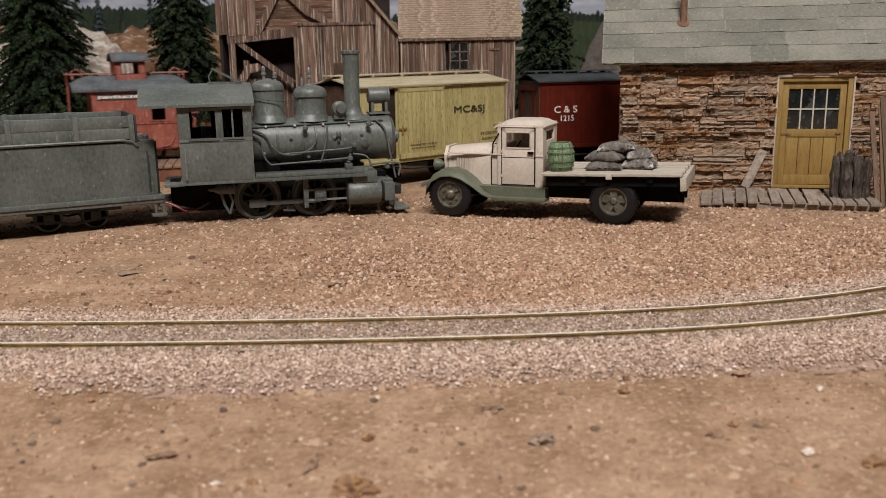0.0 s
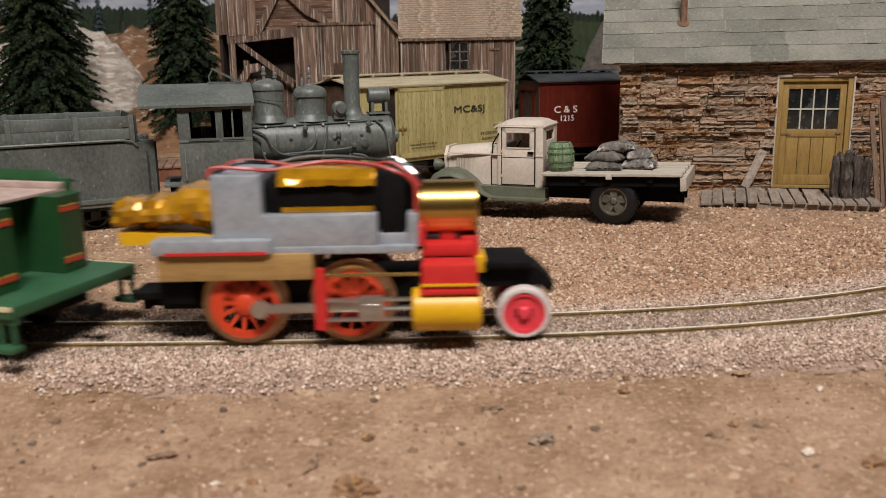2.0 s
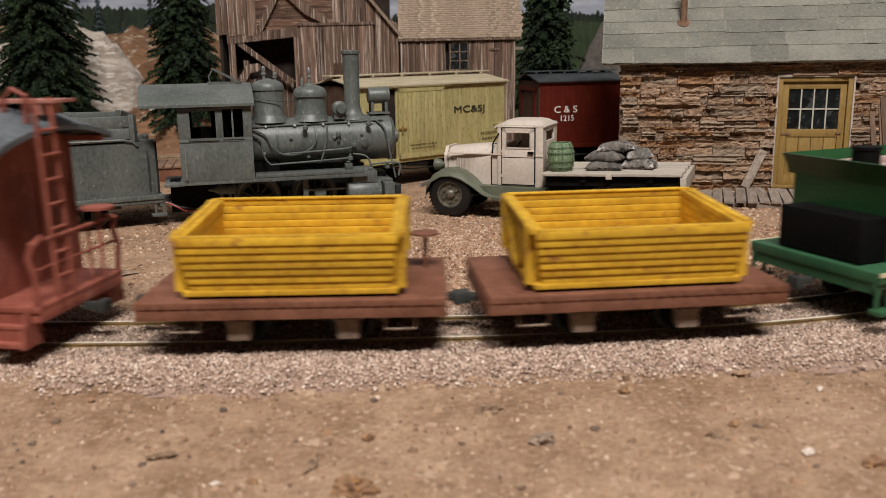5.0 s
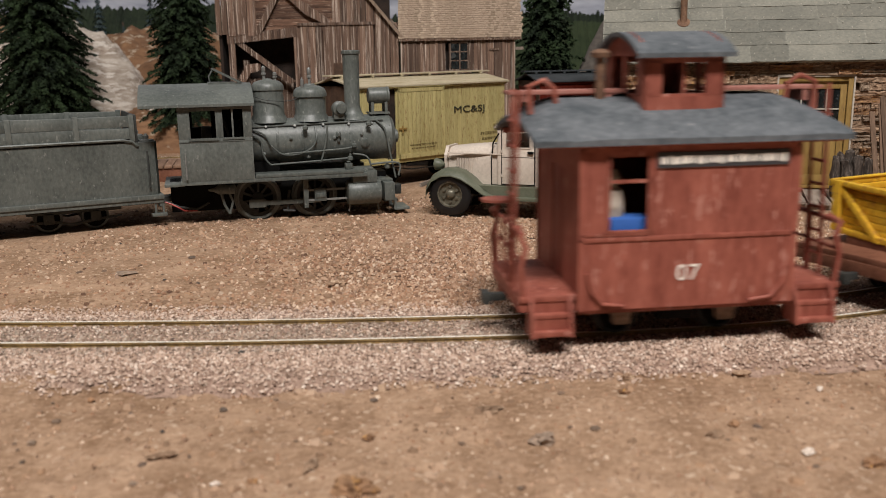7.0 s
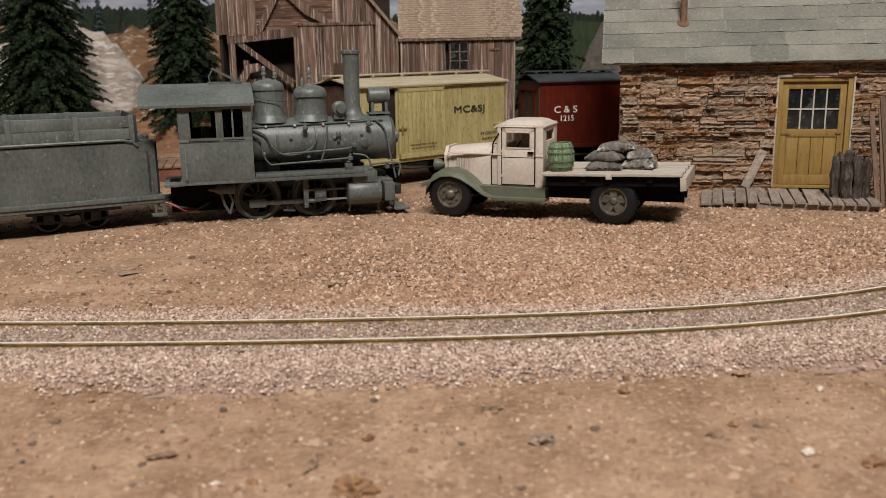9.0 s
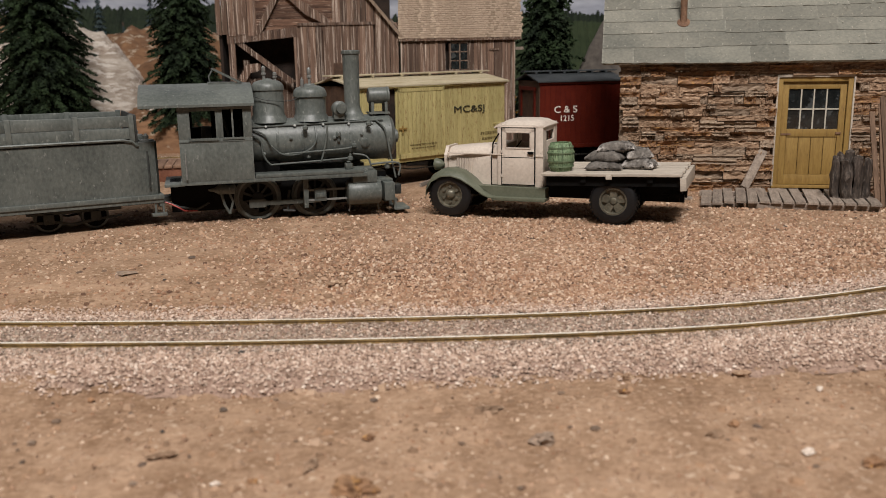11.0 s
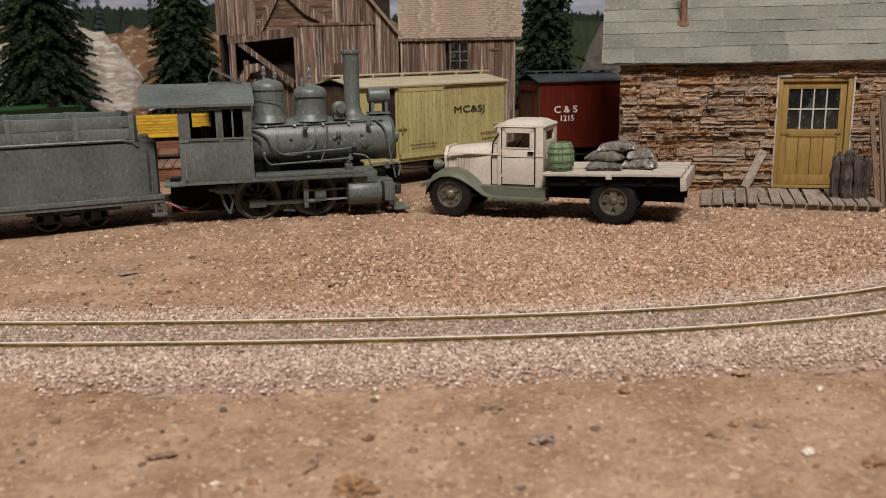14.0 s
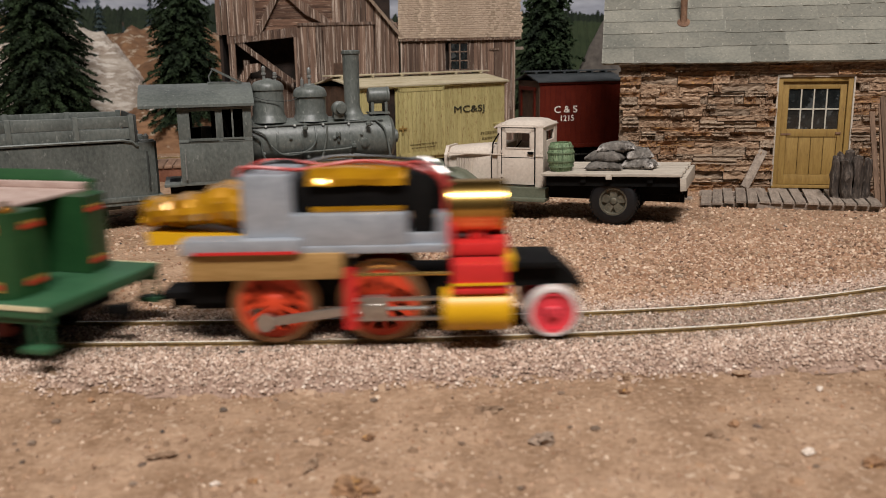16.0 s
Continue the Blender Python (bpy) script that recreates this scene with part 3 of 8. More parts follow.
def bars(name, parent, x0, x1, y, z, h, material, seed=1):
    """A line of writing too small to read, as plain bars."""
    rng = random.Random(seed)
    sh, x = Shape(), x0
    while x < x1 - 0.05:
        w = min(rng.uniform(0.06, 0.2), x1 - x)
        sh.box(x, x + w, y - 0.008, y + 0.01, z - h / 2 * rng.uniform(0.7, 1), z + h / 2 * rng.uniform(0.7, 1))
        x += w + rng.uniform(0.03, 0.07)
    return part(name, sh, material, parent, "unreadable painted lettering")


def wheel_meshes(r, spokes, tyre_mat, centre_mat):
    tyre = Shape().turned((0, 0.12, 0), (0, -1, 0), [(0, r * 1.10), (0.05, r * 1.10), (0.06, r), (0.24, r * 0.985), (0.24, r * 0.87), (0.0, r * 0.87), (0.0, r * 1.10)], 36, caps=False).mesh("tyre", 30)
    tyre.materials.append(tyre_mat)
    c = Shape()
    c.turned((0, 0.05, 0), (0, -1, 0), [(0, r * 0.88), (0, r * 0.7), (0.14, r * 0.7), (0.14, r * 0.88)], 32, caps=False)
    c.turned((0, 0.08, 0), (0, -1, 0), [(0, r * 0.27), (0.2, r * 0.27), (0.24, r * 0.2), (0.25, 0.01)], 16)
    if spokes:
        for i in range(spokes):
            a = 2 * math.pi * i / spokes
            keep = c.m
            c.m = pose(0, 0, 0, 0, math.degrees(a), 0)
            c.prism([(-0.05, r * 0.2), (0.05, r * 0.2), (0.045, r * 0.72), (-0.045, r * 0.72)], -0.08, 0.03)
            c.m = keep
        seg = [(r * 0.7 * math.sin(a), r * 0.7 * math.cos(a)) for a in np.linspace(math.pi - 0.75, math.pi + 0.75, 9)]
        c.prism(seg, -0.10, 0.03)
    else:
        c.turned((0, 0.02, 0), (0, -1, 0), [(0, r * 0.7), (0.06, r * 0.7), (0.06, 0.01)], 24)
    centre = c.mesh("wheel_centre", 30)
    centre.materials.append(centre_mat)
    return tyre, centre


def wheels(parent, meshes, x, z, r, y=0.84, name="wheel", both=True):
    for side in ((-1, 1) if both else (-1,)):
        w = part(name, meshes[0], None, parent, "", place(x, side * y, z))
        part("wheel_centre", meshes[1], None, w, "", pose(0, 0, 0, 0, 0, 0 if side < 0 else 180))
        ROLLING.append((w, x, side * y, z, r))


def coupler(parent, x, sign, material=None):
    sh = Shape().box(min(x, x + sign * 0.55), max(x, x + sign * 0.55), -0.1, 0.1, 0.68, 0.86, 0.02)
    sh.box(min(x + sign * 0.4, x + sign * 0.62), max(x + sign * 0.4, x + sign * 0.62), -0.2, 0.2, 0.62, 0.92, 0.04)
    part("coupler", sh, material or M_IRON_DARK, parent)


def running_engine():
    e = thing("bare_locomotive", place(0, 0), "unfinished toy steam locomotive with bare casting, brass smokebox and red wheels", "locomotive")
    RUNNING.append((e, 5.45, 1.25))
    part("frame", Shape().box(-3.3, 3.4, -0.55, 0.55, 0.72, 1.55, 0.03).box(-3.1, -2.4, -0.9, 0.9, 0.95, 1.5, 0.03).box(-0.5, 0.5, -0.75, 0.75, 1.1, 1.6, 0.03), M_BLACK, e, "black chassis")
    part("side_frame", Shape().box(-3.1, 0.4, -1.2, 1.2, 1.55, 2.16, 0.03), M_TAN, e, "tan brass side frame")
    deck = Shape().box(-3.2, -0.5, -1.3, 1.3, 2.17, 2.5, 0.04).box(-0.5, 2.75, -1.15, 1.15, 2.12, 2.3, 0.03)
    part("cab_deck", deck, M_CASTING, e, "bare grey cast deck")
    part("deck_edge", Shape().box(-2.9, -0.6, -1.32, -1.29, 2.17, 2.24), M_BLOCK_RED, e, "red painted edge")
    part("gear_tower", Shape().box(-1.83, -0.7, -1.05, 1.05, 2.48, 3.93, 0.07), M_CASTING, e, "bare grey metal block")
    panels("motor_mount", [(-0.72, 1.88, -1.12, 1.12, 2.28, 3.02), (2.55, 2.8, -1.0, 1.0, 2.28, 3.0), (1.885, 2.545, -1.0, 1.0, 2.25, 2.55)], M_CASTING, e, "bare grey metal block", 0.04)
    part("motor", Shape().box(-0.72, 2.55, -0.82, 0.82, 3.0, 3.78, 0.16).turned((2.4, 0, 3.4), (1, 0, 0), [(0, 0.6), (0.3, 0.6), (0.32, 0.3), (0.5, 0.3)], 16).box(1.95, 2.5, -0.9, 0.9, 2.5, 3.85, 0.04), M_BLACK, e, "black electric motor")
    # crumpled amber tape over the motor and a loose tail behind
    grid = []
    for i in range(15):
        x = -0.35 + 2.2 * i / 14
        row = []
        for k in range(13):
            a = math.pi * (0.02 + 0.96 * k / 12)
            rr = 0.95 + 0.07 * noise.noise(Vector((x * 2.3, k * 0.5, 2)))
            row.append((x, -rr * math.cos(a), 3.57 + 0.5 * math.sin(a) ** 0.7 + 0.06 * noise.noise(Vector((x * 3, k * 0.7, 7)))))
        grid.append(row)
    part("tape_wrap", Shape().sheet([r[0:13] for r in grid]), M_TAPE, e, "shiny amber insulating tape", None, 25)
    part("tape_band", Shape().box(-0.3, 1.8, -0.86, 0.86, 3.02, 3.16, 0.05), M_TAPE, e)
    grid = []
    for i in range(19):
        u = i / 18
        x = -1.83 - 2.35 * u
        half_h, half_w = 0.52 - 0.22 * u, 0.75 + 0.1 * u
        row = []
        for k in range(17):
            a = 2 * math.pi * k / 16
            wob = 0.28 * noise.noise(Vector((x * 1.8, math.cos(a) * 2, math.sin(a) * 2))) + 0.22 * noise.noise(Vector((x * 4.5, math.cos(a) * 4, math.sin(a) * 4)))
            row.append((x, half_w * math.cos(a) * (1 + wob), 3.1 - 0.12 * u + half_h * math.sin(a) * (1 + wob * 1.4)))
        grid.append(row)
    part("tape_wrapping", Shape().sheet(grid), M_TAPE, e, "crumpled amber tape round loose wiring", None, 12)
    part("rear_plate", Shape().prism([(-4.1, 2.72), (-1.9, 2.6), (-1.9, 2.5), (-3.3, 2.42), (-4.05, 2.4)], -0.7, 0.7), M_BLOCK_YELLOW, e, "yellow rear plate", place(0, 0, -0.1))
    for pts, mt in (([(-1.9, -0.9, 4.0), (-1.75, -0.85, 4.2), (-1.0, -0.8, 4.16), (-0.5, -0.6, 4.1), (0.6, -0.2, 4.22), (1.6, -0.5, 4.2), (2.2, -0.85, 4.1), (2.7, -0.8, 3.8), (2.75, -0.85, 3.2), (2.7, -0.9, 2.5)], M_WIRE_RED),
                    ([(-1.8, -0.6, 4.05), (-1.2, -0.5, 4.28), (-0.5, 0.0, 4.2), (0.2, 0.2, 4.3), (1.3, 0.1, 4.28), (2.4, -0.5, 4.2), (2.9, -0.4, 4.0)], M_WIRE_BLACK),
                    ([(-1.9, 0.1, 4.04), (-1.4, 0.0, 4.25), (-0.6, -0.1, 4.22), (0.1, -0.3, 4.12)], M_WIRE_RED),
                    ([(1.8, -0.3, 4.15), (2.2, -0.6, 4.22), (2.6, -0.75, 4.02), (2.85, -0.8, 3.7)], M_WIRE_RED),
                    ([(1.9, -0.2, 4.2), (2.3, -0.4, 4.3), (2.75, -0.6, 3.95)], M_STEEL)):
        part("wire", Shape().pipe(pts, 0.05, 6), mt, e, "loose hook-up wire", place(0, 0, -0.12))
    part("smokebox", Shape().turned((2.78, 0, 2.97), (1, 0, 0), [(0, 0.60), (0.04, 0.65), (1.36, 0.65), (1.40, 0.6), (1.40, 0.05)], 32), M_BRASS, e, "polished brass smokebox")
    part("saddle", Shape().box(2.85, 4.05, -0.85, 0.85, 1.95, 2.25, 0.05).box(3.3, 3.65, -0.4, 0.4, 2.2, 2.6, 0.04).box(2.75, 2.95, -0.95, 0.95, 2.25, 2.7, 0.04).box(3.75, 4.2, -0.5, 0.5, 1.7, 2.35, 0.1), M_BLOCK_RED, e, "red plastic saddle")
    for sgn in (-1, 1):
        y = sgn * 1.4
        part("cylinder", Shape().turned((2.63, y, 0.88), (1, 0, 0), [(0, 0.3), (0.02, 0.46), (0.07, 0.5), (1.5, 0.5), (1.55, 0.46), (1.57, 0.3)], 28), M_BLOCK_YELLOW, e, "bright yellow cylinder")
        part("steam_chest", Shape().box(2.86, 4.1, min(y - sgn * 0.42, y + sgn * 0.36), max(y - sgn * 0.42, y + sgn * 0.36), 1.3, 1.98, 0.07).box(2.82, 4.14, y - 0.4, y + 0.4, 1.3, 1.42, 0.03), M_BLOCK_RED, e, "red steam chest")
        part("chest_stripe", Shape().box(2.85, 4.11, y + sgn * 0.36, y + sgn * 0.41, 1.5, 1.55), M_BLOCK_YELLOW, e)
        part("guide_yoke", Shape().prism([(0.44, 0.45), (0.70, 0.42), (0.72, 1.6), (0.66, 1.86), (0.5, 1.86), (0.46, 1.6)], y - 0.08, y + 0.08), M_BLOCK_RED, e, "red guide yoke")
        for z in (1.68,):
            part("running_rail", Shape().rod((0.7, y - sgn * 0.05, z), (2.8, y - sgn * 0.05, z), 0.045), M_BRASS, e, "thin brass rod")
        for z in (0.66, 1.12):
            part("guide_bar", Shape().box(0.6, 2.65, y - 0.07, y + 0.07, z - 0.035, z + 0.035, 0.01), M_STEEL, e, "steel guide bar")
        cross = part("crosshead", Shape().box(-0.28, 0.28, -0.13, 0.13, -0.26, 0.3, 0.03).box(-0.2, 0.2, -0.17, 0.17, -0.12, 0.14, 0.02).rod((0.2, 0, 0), (1.2, 0, 0), 0.05), M_STEEL, e, "grey metal crosshead")
        rod = part("main_rod", Shape().box(0.1, 2.55, -0.04, 0.04, -0.11, 0.11, 0.02).turned((0, 0.08, 0), (0, -1, 0), [(0, 0.21), (0.16, 0.21)], 16).turned((2.55, 0.08, 0), (0, -1, 0), [(0, 0.17), (0.16, 0.17)], 14), M_STEEL, e, "long steel main rod")

        def pin(a):
            return -1.24 + 0.40 * math.sin(a), 0.92 + 0.40 * math.cos(a)

        def cross_pose(a, y=y):
            px, pz = pin(a)
            return place(px + math.sqrt(2.55 ** 2 - (0.90 - pz) ** 2), y, 0.90)

        def rod_pose(a, y=y, sgn=sgn):
            px, pz = pin(a)
            return place(px, y - sgn * 0.2, pz) @ pose(0, 0, 0, 0, -math.degrees(math.asin((0.90 - pz) / 2.55)), 0)
        LINKED.append((cross, cross_pose))
        LINKED.append((rod, rod_pose))
    drv = wheel_meshes(0.92, 12, M_BRONZE, M_WHEEL_RED)
    wheels(e, drv, -1.24, 0.92, 0.92, 0.88, "driving_wheel")
    wheels(e, drv, 1.25, 0.92, 0.92, 0.88, "driving_wheel")
    wheels(e, wheel_meshes(0.58, 0, M_WHITE_TYRE, M_PINK_RED), 5.21, 0.60, 0.58, 0.88, "pilot_wheel")
    part("pilot_frame", Shape().prism([(3.2, 1.35), (4.1, 1.35), (4.3, 1.15), (5.6, 1.2), (5.85, 0.95), (5.95, 1.2), (5.6, 1.55), (5.2, 1.75), (4.2, 1.8), (3.2, 1.6)], -0.62, 0.62).box(4.3, 5.4, -0.85, 0.85, 1.62, 1.78, 0.05).box(5.0, 5.4, -0.95, 0.95, 0.5, 0.7, 0.02), M_BLACK, e, "black pilot truck frame")
    part("pilot_bracket", Shape().box(4.1, 4.35, -0.7, 0.3, 1.5, 1.9, 0.08), M_BLOCK_YELLOW, e, "yellow bracket")
    coupler(e, -3.25, -1, M_BLACK)
    part("drawbar", Shape().box(-4.0, -3.0, -0.5, 0.5, 0.95, 1.12, 0.03), M_BLACK, e, "black drawbar")


def bogie(parent, x, material, r=0.5, wb=0.85, out=1.15):
    wm = wheel_meshes(r, 0, M_IRON_DARK, M_BLACK)
    for dx in (-wb, wb):
        wheels(parent, wm, x + dx, r, r)
    for sgn in (-1, 1):
        y = sgn * out
        sh = Shape()
        sh.prism([(x - wb - 0.28, 0.42), (x - wb + 0.3, 0.42), (x - 0.3, 0.22), (x + 0.3, 0.22), (x + wb - 0.3, 0.42), (x + wb + 0.28, 0.42), (x + wb + 0.28, 0.58), (x + wb - 0.25, 0.58), (x + 0.35, 0.36), (x - 0.35, 0.36), (x - wb + 0.25, 0.58), (x - wb - 0.28, 0.58)], y - 0.06, y + 0.06)
        sh.box(x - wb - 0.3, x + wb + 0.3, y - 0.06, y + 0.06, 0.7, 0.78)
        sh.box(x - 0.22, x + 0.22, y - 0.1, y + 0.1, 0.3, 0.75, 0.03)
        for dx in (-wb, wb):
            sh.box(x + dx - 0.17, x + dx + 0.17, y - 0.13, y + 0.13, 0.34, 0.7, 0.04)
        part("bogie_frame", sh, material, parent, "dark red bogie side frame")
    part("bolster", Shape().box(x - 0.25, x + 0.25, -1.05, 1.05, 0.55, 0.9), M_BLACK, parent)


def running_tender():
    e = thing("green_tender", place(0, 0), "glossy green tender with red and gold lining", "tender")
    RUNNING.append((e, 15.85, 3.0))
    part("deck", Shape().box(-5.3, 5.3, -2.1, 2.1, 1.12, 1.38, 0.03).box(-5.3, 5.3, -2.02, -1.9, 0.98, 1.14).box(-5.3, 5.3, 1.9, 2.02, 0.98, 1.14).box(-5.25, -5.1, -2.0, 2.0, 0.85, 1.14), M_GREEN_DECK, e, "pale green deck with deep sills")
    for sgn in (-1, 1):
        part("deck_line", Shape().box(-5.3, 5.3, min(sgn * 2.08, sgn * 2.125), max(sgn * 2.08, sgn * 2.125), 1.30, 1.395), M_CREAM_LINE, e, "cream lining")
    part("underframe", Shape().box(-4.9, 4.9, -0.7, 0.7, 0.78, 1.13), M_BLACK, e)
    tank = Shape()
    out = [(-4.2, -1.8), (3.9, -1.8), (4.2, -1.65), (4.3, -1.4), (4.3, -0.75), (3.2, -0.75), (3.2, 0.75), (4.3, 0.75), (4.3, 1.4), (4.2, 1.65), (3.9, 1.8), (-4.2, 1.8)]
    tank.prism(out, 1.39, 3.28, "xy")
    part("tank", tank, M_GREEN, e, "glossy dark green water tank")
    # flared rim round the top, cut down at its front end
    for sgn in (-1, 1):
        grid = []
        for i in range(21):
            x = -4.2 + 8.0 * i / 20
            top = 3.74 if i < 19 else 3.74 - 0.3 * (i - 18) / 2
            grid.append([(x, sgn * 1.8, 3.2), (x, sgn * 1.82, 3.4), (x, sgn * 1.9, 3.55), (x, sgn * 2.05, top), (x, sgn * 2.0, top + 0.01), (x, sgn * 1.84, 3.56), (x, sgn * 1.76, 3.4), (x, sgn * 1.74, 3.2)])
        part("flared_rim", Shape().sheet(grid), M_GREEN, e)
    part("rear_rim", Shape().prism([(-4.2, 3.2), (-4.26, 3.4), (-4.45, 3.74), (-4.38, 3.75), (-4.15, 3.4), (-4.12, 3.2)], -2.03, 2.03), M_GREEN, e)
    part("tank_top", Shape().box(-4.1, 3.7, -1.74, 1.74, 3.28, 3.34), M_PINK_BOARD, e, "pale unpainted tank top")
    part("top_strip", Shape().box(-3.0, 3.7, 1.5, 1.72, 3.34, 3.5, 0.02), M_PINK_BOARD, e)
    part("hatch", Shape().turned((-3.45, 0.2, 3.3), (0, 0, 1), [(0, 0.36), (0.62, 0.34), (0.66, 0.38), (0.72, 0.38), (0.74, 0.1)], 20), M_BLACK, e, "black round filler hatch")
    part("filler_cap", Shape().turned((3.95, -1.4, 3.28), (0, 0, 1), [(0, 0.22), (0.1, 0.22), (0.12, 0.1), (0.24, 0.08)], 14), M_BRASS, e, "small brass cap")
    part("tool_box", Shape().box(-5.1, -4.22, -1.3, 1.3, 1.4, 2.5, 0.05), M_BLACK, e, "black tool box")
    for sgn in (-1, 1):
        def line(z0, z1, mt, x0=-4.18, x1=4.0, pr=0.0):
            part("lining", Shape().box(x0, x1, min(sgn * 1.79, sgn * (1.815 + pr)), max(sgn * 1.79, sgn * (1.815 + pr)), z0, z1), mt, e)
        for z in (1.68, 2.95):
            line(z - 0.055, z + 0.055, M_STRIPE_RED, pr=0.004)
            line(z - 0.115, z - 0.075, M_GOLD)
            line(z + 0.075, z + 0.115, M_GOLD)
        line(3.22, 3.25, M_GOLD)
        face = sgn * 1.83
        turn = 0 if sgn < 0 else 180
        part("name_oval", Shape().prism([(0.56 * math.cos(a), 2.32 + 0.36 * math.sin(a)) for a in np.linspace(0, 2 * math.pi, 33)[:-1]], min(sgn * 1.79, face), max(sgn * 1.79, face)), M_STRIPE_RED, e, "red oval plate")
        for dx in (-1, 1):
            part("scroll", Shape().prism([(dx * 0.58, 2.24), (dx * 0.74, 2.16), (dx * 0.82, 2.26), (dx * 1.05, 2.32), (dx * 0.82, 2.38), (dx * 0.74, 2.48), (dx * 0.58, 2.4)], min(sgn * 1.79, sgn * 1.82), max(sgn * 1.79, sgn * 1.82)), M_GOLD, e, "gold scroll")
        words("numeral", "7", 0.5, M_GOLD, e, side_on(0, face - 0 + sgn * 0.01, 2.32, turn))
        words("lettering", "VALLEY R.R.", 0.32, M_GOLD, e, side_on(-sgn * 2.5, sgn * 1.815, 2.32, turn), squeeze=1.22, label="gold lettering")
        bars("lettering", e, min(sgn * 1.25, sgn * 3.9), max(sgn * 1.25, sgn * 3.9), sgn * 1.81, 2.33, 0.2, M_GOLD, 4)
        for x in (-5.05, 5.05):
            part("step", Shape().box(x - 0.22, x - 0.14, sgn * 2.0 - 0.04, sgn * 2.0 + 0.04, 0.5, 1.12).box(x + 0.14, x + 0.22, sgn * 2.0 - 0.04, sgn * 2.0 + 0.04, 0.5, 1.12).box(x - 0.32, x + 0.32, sgn * 2.05 - 0.22, sgn * 2.05 + 0.14, 0.40, 0.52, 0.02), M_GREEN_DECK, e, "green hanging step")
        for z in (2.95, 1.68):
            part("corner_lining", Shape().box(4.285, 4.32, min(sgn * 0.78, sgn * 1.4), max(sgn * 0.78, sgn * 1.4), z - 0.05, z + 0.05), M_STRIPE_RED, e)
            part("corner_lining", Shape().box(4.285, 4.315, min(sgn * 0.78, sgn * 1.4), max(sgn * 0.78, sgn * 1.4), z + 0.07, z + 0.11), M_GOLD, e)
    bogie(e, -2.45, M_TRUCK_RED)
    bogie(e, 2.45, M_TRUCK_RED)
    coupler(e, -5.2, -1)
    coupler(e, 5.2, 1, M_BLACK)


